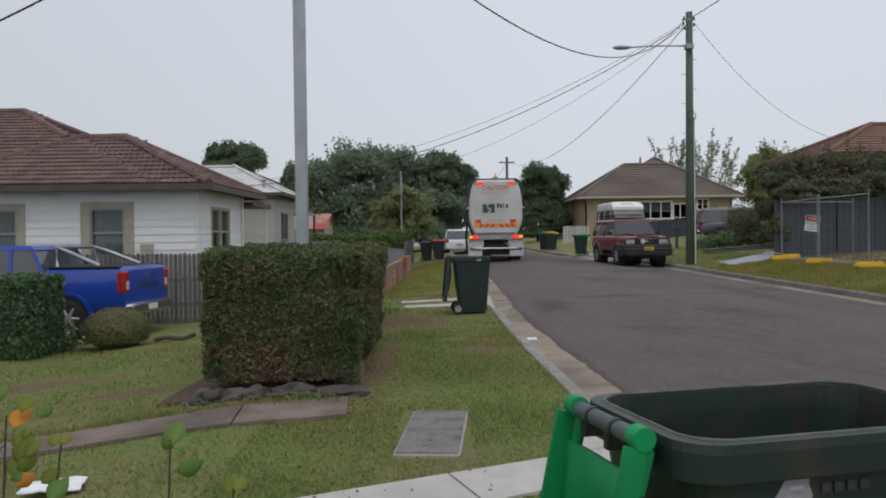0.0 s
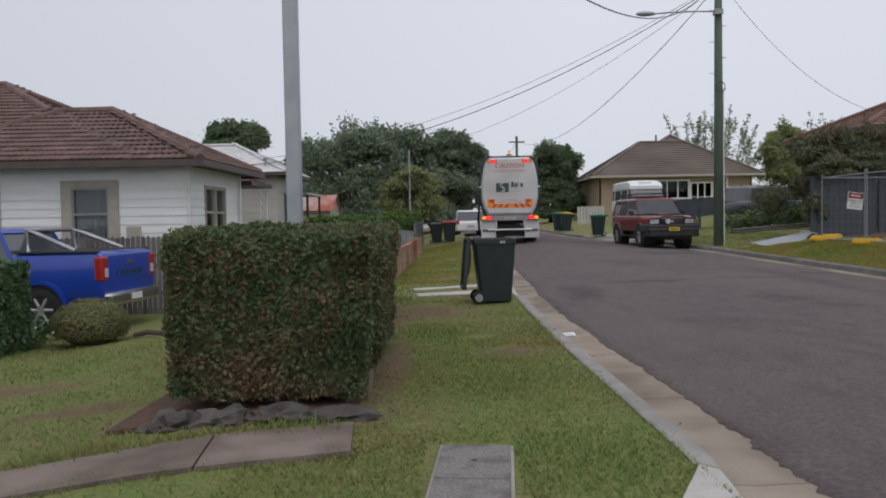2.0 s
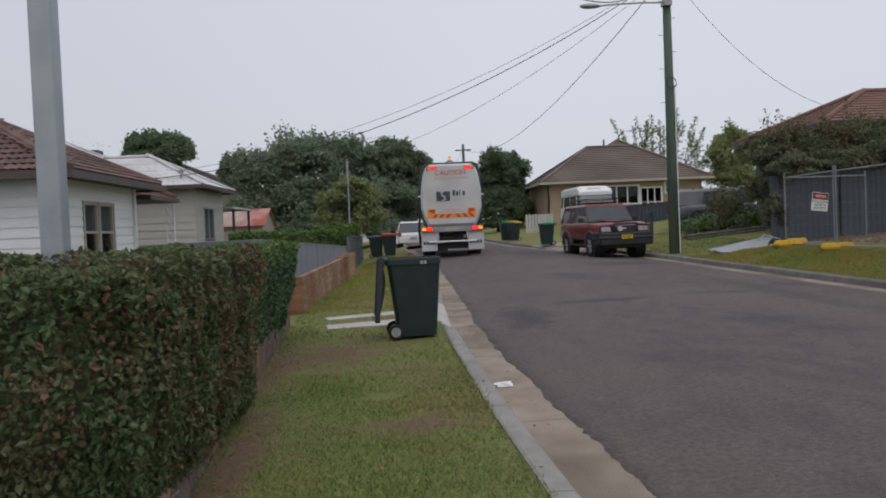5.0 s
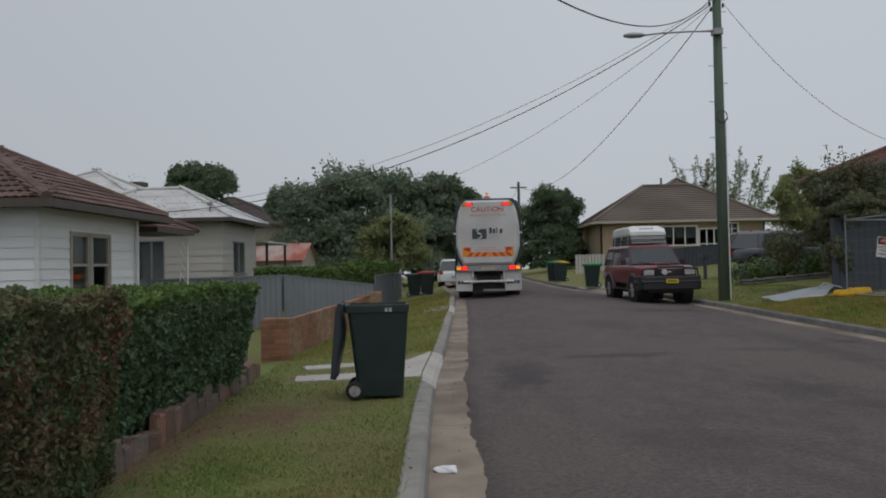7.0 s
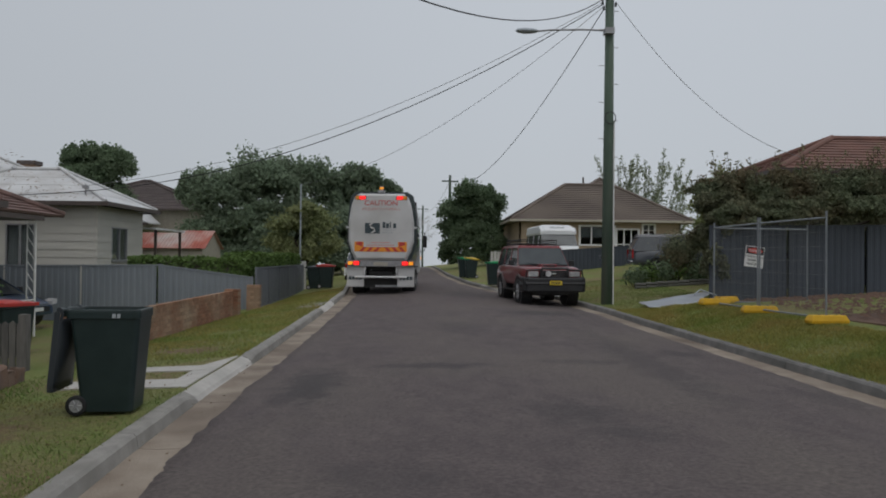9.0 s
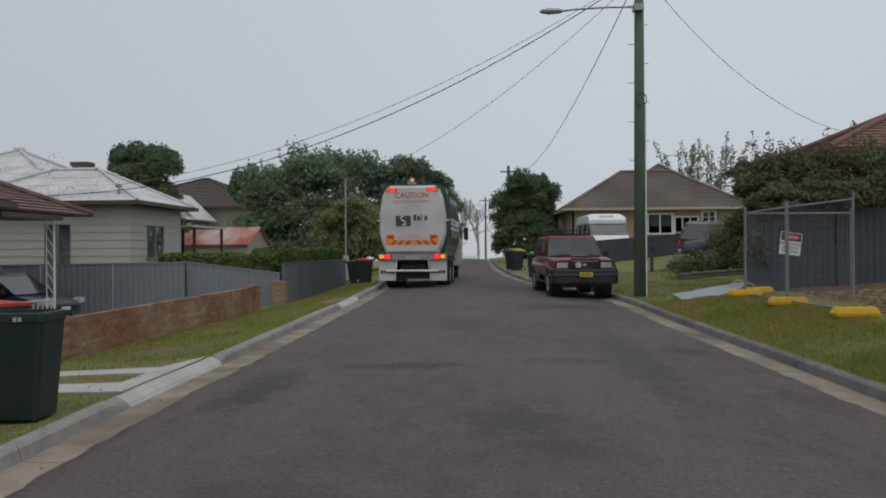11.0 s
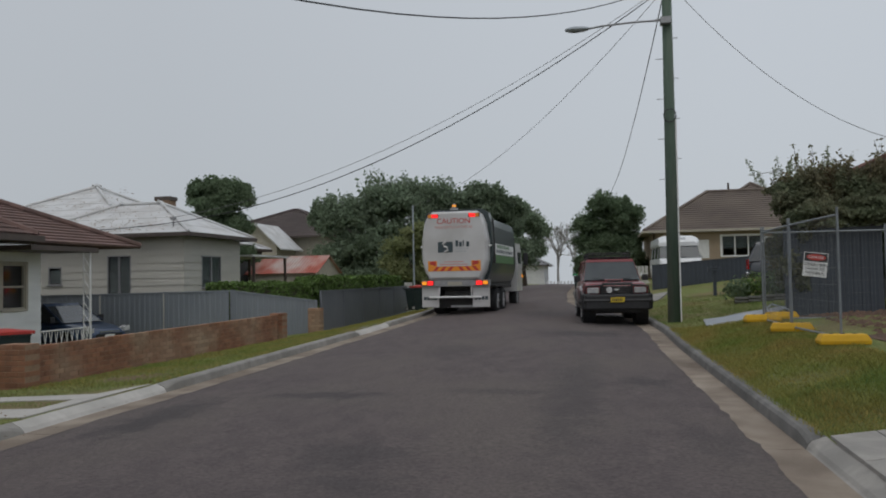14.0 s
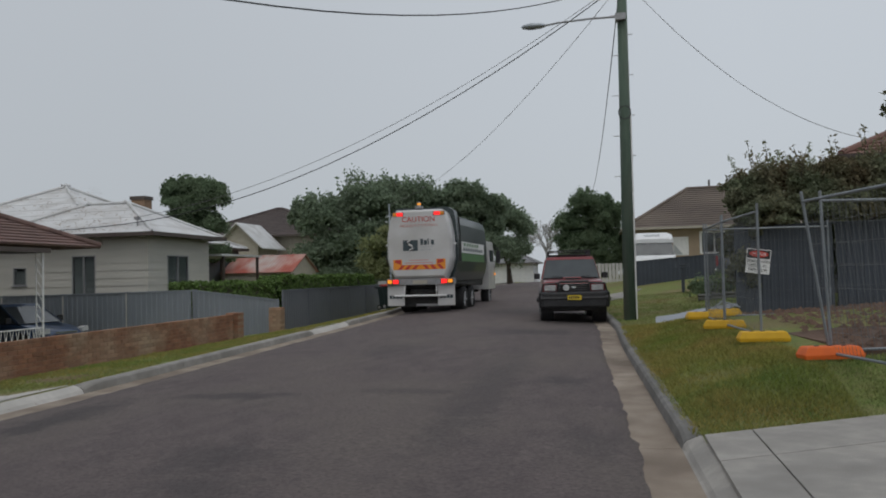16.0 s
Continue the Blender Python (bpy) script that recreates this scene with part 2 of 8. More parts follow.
TRIM = mk("white_trim", (0.74, 0.74, 0.73), (0.66, 0.66, 0.65), 6.0, 0.5)
BEIGETRIM = mk("beige_trim", (0.42, 0.385, 0.32), (0.36, 0.33, 0.28), 5.0, 0.6)
SASHGREY = mk("grey_window_sash", (0.30, 0.31, 0.32), (0.25, 0.26, 0.27), 6.0, 0.5)
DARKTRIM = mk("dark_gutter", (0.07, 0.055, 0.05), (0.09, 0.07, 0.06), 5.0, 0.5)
TILE = mk("terracotta_tile", (0.155, 0.096, 0.083), (0.12, 0.078, 0.070), 2.5, 0.85, 0.3, 60, rand=0.22, c3=(0.11, 0.07, 0.058), scale3=0.7)
TILESTUFF = mk("terracotta_tiles", (0.155, 0.096, 0.083), (0.12, 0.078, 0.070), 2.5, 0.85, 0.3, 60, island=0.22, c3=(0.11, 0.07, 0.058), scale3=0.7)
GREYTILE = mk("grey_brown_tiles", (0.155, 0.125, 0.105), (0.125, 0.10, 0.088), 1.2, 0.85, 0.3, 30, island=0.15, c3=(0.19, 0.155, 0.13), scale3=0.3)
REDTILE = mk("red_brown_tiles", (0.19, 0.10, 0.08), (0.15, 0.085, 0.07), 1.2, 0.85, 0.3, 30, island=0.15)
DARKROOF = mk("dark_roof_tiles", (0.095, 0.075, 0.07), (0.075, 0.06, 0.058), 1.0, 0.85, island=0.12)
ZINC = mk("light_metal_roof", (0.60, 0.60, 0.60), (0.54, 0.545, 0.55), 1.5, 0.55, 0.05, 20, c3=(0.46, 0.45, 0.44), scale3=1.3)
LEAFLITTER = mk("fallen_leaf", (0.20, 0.135, 0.075), (0.13, 0.09, 0.055), 9.0, 0.9, island=0.4)
RUST = mk("rusted_roof", (0.33, 0.085, 0.06), (0.42, 0.16, 0.12), 1.6, 0.8, 0.2, 30, c3=(0.42, 0.36, 0.33), scale3=0.8, stretch=(1, 0.3, 1))
BRICK = mk("orange_brown_brick", (0.27, 0.13, 0.075), (0.205, 0.10, 0.062), 6.0, 0.9, 0.5, 60, rand=0.2, c3=(0.36, 0.26, 0.18), scale3=0.9)
BRICKSTUFF = mk("orange_brown_bricks", (0.30, 0.135, 0.075), (0.24, 0.11, 0.065), 6.0, 0.9, 0.5, 60, island=0.2, c3=(0.33, 0.23, 0.155), scale3=0.9)
MORTAR = mk("mortar", (0.29, 0.19, 0.125), (0.23, 0.155, 0.105), 8.0, 0.95, 0.4, 60)
TANBRICK = mk("tan_brick_wall", (0.36, 0.28, 0.20), (0.31, 0.24, 0.175), 1.5, 0.9, 0.3, 40)
STONE = mk("edging_stone", (0.17, 0.125, 0.10), (0.12, 0.10, 0.09), 5.0, 0.9, 0.7, 30, rand=0.35, c3=(0.24, 0.13, 0.085), scale3=1.2)
DARKSTONE = mk("dark_edging_rock", (0.10, 0.086, 0.08), (0.062, 0.056, 0.054), 6.0, 0.9, 0.8, 25, rand=0.2)
PALING = mk("weathered_paling", (0.15, 0.138, 0.13), (0.11, 0.102, 0.098), 9.0, 0.9, 0.4, 30, rand=0.22, stretch=(3, 3, 0.4))
SLATEBLUE = mk("blue_grey_sheet_steel", (0.215, 0.235, 0.265), (0.195, 0.215, 0.245), 1.2, 0.5, 0.05, 20, rand=0.05)
SLATEDARK = mk("slate_grey_sheet_steel", (0.135, 0.145, 0.165), (0.12, 0.13, 0.15), 1.2, 0.5, 0.05, 20, rand=0.05)
BLACKFENCE = mk("near_black_sheet_steel", (0.056, 0.066, 0.084), (0.047, 0.056, 0.072), 1.2, 0.5, rand=0.06)
FENCEPIPE = mk("dull_fence_tube", (0.23, 0.25, 0.27), (0.18, 0.195, 0.21), 4.0, 0.5, metal=0.3)
GALV = mk("galvanised_steel", (0.36, 0.39, 0.42), (0.30, 0.33, 0.36), 4.0, 0.45, 0.05, 40, metal=0.4)
POLEWOOD = mk("greenish_treated_pole", (0.095, 0.132, 0.102), (0.07, 0.102, 0.08), 6.0, 0.9, 0.4, 40, stretch=(4, 4, 0.25), c3=(0.12, 0.135, 0.11), scale3=1.0)
CABLE = mk("cable", (0.03, 0.03, 0.032), (0.045, 0.045, 0.047), 10.0, 0.7)
PALECABLE = mk("pale_cable", (0.16, 0.16, 0.165), (0.2, 0.2, 0.2), 10.0, 0.7)
BINDARK = mk("dark_green_bin_plastic", (0.012, 0.024, 0.024), (0.018, 0.031, 0.031), 5.0, 0.42, 0.06, 60, spec=0.4)
BINNEAR = mk("scuffed_dark_green_bin_plastic", (0.010, 0.026, 0.020), (0.016, 0.033, 0.026), 4.0, 0.45, 0.05, 90, c3=(0.042, 0.036, 0.027), scale3=7.0)
LIDGREEN = mk("bright_green_lid_plastic", (0.006, 0.28, 0.095), (0.005, 0.23, 0.08), 5.0, 0.5, 0.05, 40, c3=(0.012, 0.18, 0.065), scale3=4.0, spec=0.22)
LIDYELLOW = mk("yellow_lid_plastic", (0.60, 0.42, 0.03), (0.5, 0.35, 0.03), 5.0, 0.45)
LIDRED = mk("red_lid_plastic", (0.42, 0.04, 0.03), (0.36, 0.035, 0.03), 5.0, 0.45)
BINWORN = mk("worn_pale_bin_edge", (0.10, 0.12, 0.11), (0.05, 0.065, 0.055), 14.0, 0.6, 0.2, 60, c3=(0.16, 0.13, 0.10), scale3=5.0)
BINGREY = mk("grey_lid_plastic", (0.03, 0.036, 0.042), (0.04, 0.046, 0.052), 5.0, 0.45)
RUBBER = mk("rubber", (0.016, 0.016, 0.017), (0.024, 0.024, 0.025), 20.0, 0.85, 0.2, 60)
HUB = mk("wheel_grey", (0.42, 0.42, 0.43), (0.34, 0.34, 0.35), 12.0, 0.45, metal=0.5)
BLACKPLASTIC = mk("black_plastic", (0.018, 0.018, 0.02), (0.026, 0.026, 0.028), 12.0, 0.5)
TRUCKWHITE = mk("white_truck_paint", (0.56, 0.555, 0.555), (0.51, 0.505, 0.505), 1.5, 0.35, c3=(0.45, 0.44, 0.43), scale3=0.9, coat=0.3)
TRUCKDARK = mk("dark_green_truck_paint", (0.02, 0.034, 0.036), (0.028, 0.042, 0.044), 3.0, 0.4, coat=0.3)
TRUCKGREEN = mk("green_truck_panel", (0.10, 0.22, 0.09), (0.08, 0.18, 0.08), 1.5, 0.4)
CHASSIS = mk("chassis_black", (0.02, 0.02, 0.021), (0.035, 0.033, 0.031), 6.0, 0.7)
STEELBAR = mk("grey_steel_bar", (0.33, 0.33, 0.34), (0.26, 0.26, 0.27), 8.0, 0.5, metal=0.5)
LABELRED = mk("red_marking", (0.52, 0.05, 0.04), (0.46, 0.05, 0.04), 8.0, 0.5)
LABELPINK = mk("faded_red_marking", (0.60, 0.30, 0.27), (0.55, 0.28, 0.25), 8.0, 0.5)
LABELORANGE = mk("orange_marking", (0.80, 0.30, 0.03), (0.74, 0.27, 0.03), 8.0, 0.45)
LABELSLATE = mk("dark_slate_marking", (0.04, 0.06, 0.07), (0.05, 0.07, 0.08), 8.0, 0.5)
LABELGREY = mk("grey_marking", (0.38, 0.40, 0.42), (0.34, 0.36, 0.38), 8.0, 0.5)
LABELWHITE = mk("white_marking", (0.74, 0.74, 0.74), (0.66, 0.66, 0.66), 8.0, 0.5)
LABELBLACK = mk("black_marking", (0.02, 0.02, 0.02), (0.03, 0.03, 0.03), 8.0, 0.5)
LAMPRED = glow_mat("lit_red_lens", (1.0, 0.02, 0.02), 0.9)
LAMPAMBER = glow_mat("lit_amber_lens", (1.0, 0.36, 0.02), 0.55)
LENSRED = mk("red_lens", (0.38, 0.02, 0.02), (0.3, 0.02, 0.02), 8.0, 0.2, coat=0.5)
LENSCLEAR = mk("headlamp_lens", (0.55, 0.55, 0.55), (0.4, 0.4, 0.42), 12.0, 0.12, coat=0.6)
PAINTRED = mk("maroon_car_paint", (0.19, 0.022, 0.026), (0.16, 0.02, 0.024), 2.0, 0.3, coat=0.5)
PAINTBLUE = mk("bright_blue_car_paint", (0.015, 0.055, 0.36), (0.013, 0.048, 0.31), 2.0, 0.3, coat=0.5)
PAINTNAVY = mk("dark_blue_car_paint", (0.035, 0.065, 0.13), (0.03, 0.055, 0.11), 2.0, 0.3, coat=0.5)
PAINTGREY = mk("dark_grey_car_paint", (0.075, 0.085, 0.105), (0.065, 0.073, 0.09), 2.0, 0.3, coat=0.5)
PAINTWHITE = mk("white_car_paint", (0.74, 0.75, 0.76), (0.68, 0.69, 0.70), 2.0, 0.3, coat=0.4)
CHROME = mk("chrome", (0.65, 0.66, 0.68), (0.55, 0.56, 0.58), 6.0, 0.2, metal=1.0)
FLARE = mk("grey_flare_plastic", (0.13, 0.11, 0.11), (0.10, 0.09, 0.09), 6.0, 0.5)
SILVER = mk("silver_trim", (0.32, 0.32, 0.33), (0.28, 0.28, 0.29), 6.0, 0.4, metal=0.4)
WINDSCREEN = mk("pale_windscreen", (0.065, 0.075, 0.08), (0.055, 0.062, 0.068), 2.0, 0.12, spec=0.45)
HANDLEGREY = mk("worn_grey_handle", (0.085, 0.105, 0.115), (0.06, 0.078, 0.085), 6.0, 0.5)
CARGLASS = mk("dark_car_glass", (0.055, 0.063, 0.07), (0.065, 0.073, 0.08), 3.0, 0.05, spec=0.9)
GLASS = glass_mat("window_glass")
# real curtains, and full-height sheets giving panes a pale sky reflection
CURTAINSHEEN = mk("pale_curtain_and_sky_sheen", (0.36, 0.37, 0.375), (0.29, 0.30, 0.305), 14.0, 0.9, stretch=(3, 3, 0.2))
DARKROOM = mk("dim_room", (0.10, 0.10, 0.10), (0.08, 0.08, 0.08), 2.0, 0.9)
PLATEYELLOW = mk("yellow_plate", (0.62, 0.45, 0.03), (0.56, 0.4, 0.03), 10.0, 0.45)
YELLOWBLOCK = mk("yellow_block_plastic", (0.62, 0.36, 0.012), (0.54, 0.31, 0.012), 6.0, 0.6, 0.1, 30, rand=0.1)
ORANGEBLOCK = mk("orange_block_plastic", (0.75, 0.14, 0.02), (0.66, 0.12, 0.02), 6.0, 0.55, 0.1, 30)
STICKER = mk("grimy_sticker", (0.30, 0.30, 0.32), (0.22, 0.22, 0.24), 30.0, 0.6)
BRUSHED = mk("brushed_steel_tube", (0.42, 0.43, 0.45), (0.33, 0.34, 0.36), 6.0, 0.35, metal=0.8)
PALESHEET = mk("white_coated_sheet", (0.56, 0.57, 0.58), (0.48, 0.49, 0.50), 3.0, 0.45)
SHEETMETAL = mk("pale_sheet_metal", (0.34, 0.37, 0.40), (0.27, 0.29, 0.32), 2.0, 0.45, metal=0.3, c3=(0.30, 0.30, 0.31), scale3=1.5)
LITTER = mk("white_litter", (0.75, 0.76, 0.78), (0.65, 0.66, 0.68), 9.0, 0.7)
TIMBERWHITE = mk("pale_timber", (0.52, 0.51, 0.49), (0.44, 0.43, 0.41), 7.0, 0.8, rand=0.08)
LOGEDGE = mk("grey_log_edging", (0.17, 0.17, 0.16), (0.13, 0.13, 0.12), 7.0, 0.9, 0.4, 30, rand=0.15)
SHRUBLEAF = mk("small_shrub_leaf", (0.17, 0.18, 0.08), (0.20, 0.19, 0.09), 6.0, 0.75, island=0.3, leaf=0.35)
NEARLEAF = mk("yellow_green_leaf", (0.13, 0.24, 0.03), (0.28, 0.27, 0.03), 9.0, 0.5, island=0.3, leaf=0.35)
DARKLEAF = mk("deep_green_leaf", (0.12, 0.23, 0.045), (0.15, 0.25, 0.05), 9.0, 0.5, leaf=0.35)
ORANGELEAF = mk("orange_leaf", (0.55, 0.24, 0.02), (0.5, 0.2, 0.02), 9.0, 0.5)
FLOWER = mk("white_flower", (0.7, 0.7, 0.68), (0.6, 0.6, 0.58), 9.0, 0.7)
WHITEWALL = mk("white_render", (0.62, 0.62, 0.62), (0.56, 0.56, 0.57), 2.0, 0.8)

# ---- building helpers ----


def thing(name, label, category, loc=(0, 0, 0), rz=0.0, group="", kind=""):
    ob = new(name)
    ob.empty_display_size = 0.2
    ob.location, ob.rotation_euler = loc, (0, 0, radians(rz))
    return tagged(ob, label, category, group, kind)


def part(name, bm, material, parent=None, label="", smooth=False):
    me = bpy.data.meshes.new(name)
    bmesh.ops.recalc_face_normals(bm, faces=bm.faces)
    bm.to_mesh(me)
    bm.free()
    me.materials.append(material)
    if smooth:
        me.polygons.foreach_set("use_smooth", [True] * len(me.polygons))
    ob = new(name, me)
    ob.parent = parent
    if label:
        ob["label"] = label
    return ob


def mesh_part(name, verts, faces, material, parent=None, label="", smooth=False):
    me = bpy.data.meshes.new(name)
    me.from_pydata(verts, [], faces)
    me.materials.append(material)
    if smooth:
        me.polygons.foreach_set("use_smooth", [True] * len(me.polygons))
    me.update()
    ob = new(name, me)
    ob.parent = parent
    if label:
        ob["label"] = label
    return ob


def box(x0, x1, y0, y1, z0, z1, bevel=0.0, bm=None, m=None):
    bm = bm or bmesh.new()
    vs = [bm.verts.new((x, y, z)) for x in (x0, x1) for y in (y0, y1) for z in (z0, z1)]
    fs = [bm.faces.new([vs[i] for i in q]) for q in ((0, 1, 3, 2), (4, 6, 7, 5), (0, 4, 5, 1), (2, 3, 7, 6), (0, 2, 6, 4), (1, 5, 7, 3))]
    if bevel:
        es = list({e for f in fs for e in f.edges})
        got = bmesh.ops.bevel(bm, geom=es, offset=bevel, segments=2, affect="EDGES", profile=0.5)
        vs = list({v for f in got["faces"] for v in f.verts} | {v for v in vs if v.is_valid})
    if m is not None:
        for v in vs:
            v.co = m @ v.co
    return bm


def rod(p0, p1, r0, r1=None, n=10, bm=None, caps=True):
    bm = bm or bmesh.new()
    p0, p1 = Vector(p0), Vector(p1)
    q = (p1 - p0).to_track_quat("Z", "Y")
    r1 = r0 if r1 is None else r1
    rings = []
    for p, r in ((p0, r0), (p1, r1)):
        rings.append([bm.verts.new(p + q @ Vector((r * math.cos(2 * math.pi * k / n), r * math.sin(2 * math.pi * k / n), 0))) for k in range(n)])
    for k in range(n):
        bm.faces.new((rings[0][k], rings[0][(k + 1) % n], rings[1][(k + 1) % n], rings[1][k]))
    if caps:
        bm.faces.new(rings[0][::-1])
        bm.faces.new(rings[1])
    return bm


def tube(points, r, n=6, bm=None):
    bm = bm or bmesh.new()
    points = [Vector(p) for p in points]
    rings = []
    for i, p in enumerate(points):
        d = points[min(i + 1, len(points) - 1)] - points[max(i - 1, 0)]
        q = d.to_track_quat("Z", "Y")
        rings.append([bm.verts.new(p + q @ Vector((r * math.cos(2 * math.pi * k / n), r * math.sin(2 * math.pi * k / n), 0))) for k in range(n)])
    for a, b in zip(rings, rings[1:]):
        for k in range(n):
            bm.faces.new((a[k], a[(k + 1) % n], b[(k + 1) % n], b[k]))
    bm.faces.new(rings[0][::-1])
    bm.faces.new(rings[-1])
    return bm


def loft(rings, bm=None, closed=True):
    bm = bm or bmesh.new()
    rs = [[bm.verts.new(p) for p in ring] for ring in rings]
    n = len(rs[0])
    for a, b in zip(rs, rs[1:]):
        for k in range(n):
            bm.faces.new((a[k], a[(k + 1) % n], b[(k + 1) % n], b[k]))
    if closed:
        bm.faces.new(rs[0][::-1])
        bm.faces.new(rs[-1])
    return bm


def prism(outline, y0, y1, bm=None):
    """An outline in x and z pulled along y."""
    return loft([[(x, y0, z) for x, z in outline], [(x, y1, z) for x, z in outline]], bm)


def lettering(name, words, size, material, parent, m, label=""):
    cu = bpy.data.curves.new(name, "FONT")
    cu.body, cu.size, cu.extrude, cu.align_x = words, size, 0.002, "CENTER"
    tmp = new(name, cu)
    me = bpy.data.meshes.new_from_object(tmp.evaluated_get(bpy.context.evaluated_depsgraph_get()))
    bpy.data.objects.remove(tmp)
    me.materials.clear()
    me.materials.append(material)
    ob = new(name, me)
    ob.parent, ob.matrix_local = parent, m
    if label:
        ob["label"] = label
    return ob


def leaves(name, pts, nrm, size, material, parent=None, label="", spread=0.7, seed=1, long=1.6):
    """Many small folded leaves at pts, facing roughly along nrm: one mesh."""
    rng = np.random.default_rng(seed)
    n = len(pts)
    d = nrm + rng.normal(0, spread, (n, 3))
    d /= np.linalg.norm(d, axis=1, keepdims=True) + 1e-9
    a = np.cross(d, rng.normal(0, 1, (n, 3)))
    a /= np.linalg.norm(a, axis=1, keepdims=True) + 1e-9
    b = np.cross(d, a)
    s = size * rng.uniform(0.6, 1.3, (n, 1))
    v = np.stack([pts - a * s * long / 2, pts + b * s * 0.5 - d * s * 0.18, pts + a * s * long / 2, pts - b * s * 0.5 - d * s * 0.18], 1).reshape(-1, 3)
    i = np.arange(n)[:, None] * 4
    f = np.concatenate([i + [0, 1, 2], i + [0, 2, 3]], 1).reshape(-1, 3)
    ob = mesh_part(name, v.tolist(), f.tolist(), material, parent, label)
    ob["kind"] = "stuff"
    return ob


def lerp(rows, y):
    return float(np.interp(y, [r[0] for r in rows], [r[1] for r in rows]))


# ---- the lie of the land ----
KERB_L = ((-60, 2.6), (4, 2.28), (8, 2.07), (11, 1.91), (14, 1.81), (17, 1.75), (20, 1.80), (25, 1.80), (30, 1.80), (37, 1.72), (45, 1.25), (60, 0.6), (90, 0.5), (600, 0.5))
KERB_R = ((-60, 10.45), (10, 10.13), (16.4, 9.99), (25, 9.68), (29, 9.62), (36.5, 9.15), (39.5, 7.7), (46, 6.9), (57, 6.35), (75, 6.1), (600, 6.1))


def kl(y):
    return lerp(KERB_L, y)


def kr(y):
    return lerp(KERB_R, y)


def rise(y):
    return 0.0135 * (min(max(y, -40), 72) - 15) - 0.012 * max(0, y - 85)


def clamp(v, a=0.0, b=1.0):
    return max(a, min(b, v))


def drive_edge(x):
    """Where the right-hand driveway meets the grass."""
    return 16.28 + 0.42 * clamp(x - 10.1, 0, 3.2)


def ground(x, y):
    g = rise(y)
    a, b = kl(y), kr(y)
    if x < (a + b) / 2:
        low = min(g, -0.05 - 0.004 * (y - 12))
        if y > 40:
            low = low + (g - 0.25 - low) * clamp((y - 40) / 20)
        z = g + (low - g) * clamp((a - 0.17 - x) / 2.5)
        return z - 0.42 * clamp((-1.1 - x) / 4.0)
    d = max(0.0, x - b - 0.17)
    bank = 0.36 * clamp(d / 1.2) + 0.05 * clamp(d - 1.2, 0, 10)
    far = (0.07 + 0.05 * clamp((y - 42.5) / 4)) * clamp(d, 0, 9)
    near = 0.035 * clamp(d, 0, 9)
    w = clamp((y - 26.0) / 2.5)
    u = clamp((drive_edge(x) + 1.4 - y) / 1.2)
    return g + (bank * (1 - w) + far * w) * (1 - u) + near * u


def road(x, y):
    a, b = kl(y), kr(y)
    t = clamp((x - a) / (b - a))
    return rise(y) - 0.14 + 0.12 * (1 - (2 * t - 1) ** 2)

# ---- ground, road, kerbs ----
YS = [-60, -30, -15, -8, -4] + [float(v) for v in np.arange(-2, 40, 0.5)] + [float(v) for v in np.arange(40, 76, 2)] + [80, 86, 95, 110, 140, 200, 300, 500]
OFFS = [0.17, 0.3, 0.5, 0.8, 1.1, 1.5, 1.9, 2.3, 2.7, 3.1, 3.6, 4.2, 5, 6, 7, 8.5, 10, 12, 15, 20, 30, 50, 90, 160, 300]


def sheet(name, cols, ys, zf, material, parent=None):
    vs, fs = [], []
    n = len(cols(ys[0]))
    for y in ys:
        vs += [(x, y, zf(x, y)) for x in cols(y)]
    for j in range(len(ys) - 1):
        for i in range(n - 1):
            fs.append((j * n + i, j * n + i + 1, (j + 1) * n + i + 1, (j + 1) * n + i))
    return mesh_part(name, vs, fs, material, parent, smooth=True)


def ground_cols(y):
    a, b = kl(y), kr(y)
    return [a - o for o in reversed(OFFS)] + [a - 0.1, a + 0.2, b - 0.2, b + 0.1] + [b + o for o in OFFS]


def ground_z(x, y):
    if kl(y) - 0.12 < x < kr(y) + 0.12:
        return rise(y) - 0.45
    return ground(x, y) - 0.005 + 0.018 * noise.noise((x * 0.9, y * 0.9, 0))


tagged(sheet("ground", ground_cols, YS, ground_z, GRASSGROUND), "mown grass ground with worn and yellowed patches", "ground", kind="structure")


def ragged(y, k):
    return 0.05 * noise.noise((y * 0.9, k, 0)) + 0.045 * noise.noise((y * 3.3, k, 3)) + 0.06 * noise.noise((y * 11.0, k, 5)) * clamp((14 - y) / 6, 0.5, 1)


RYS = [-60, -30, -10] + [float(v) for v in np.arange(-4, 6, 0.3)] + [float(v) for v in np.arange(6, 14, 0.045)] + [float(v) for v in np.arange(14, 40, 0.15)] + [float(v) for v in np.arange(40, 90, 2)] + [95, 110, 140, 200, 300, 500]
def road_edges(y):
    return kl(y) + 0.49 - 0.08 * clamp((y - 10) / 4) + ragged(y, 0), kr(y) - 0.42 + ragged(y, 9)


def road_cols(y):
    a, b = road_edges(y)
    return [a - 0.012, a] + [kl(y) + 0.62 + (kr(y) - kl(y) - 1.2) * t for t in np.linspace(0, 1, 19)] + [b, b + 0.012]


def road_z(x, y):
    """The seal rolls down onto the gutter at its ragged edges."""
    a, b = road_edges(y)
    return road(x, y) - (0.022 if x < a - 0.005 or x > b + 0.005 else 0.0)


tagged(sheet("road", road_cols, RYS, road_z, ASPHALT), "worn grey asphalt road with darker patches", "road", kind="structure")

# kerbs and gutters in cast lengths with open joints
kerb_left = thing("kerb_left", "concrete kerb and gutter in cast lengths", "kerb", kind="structure")
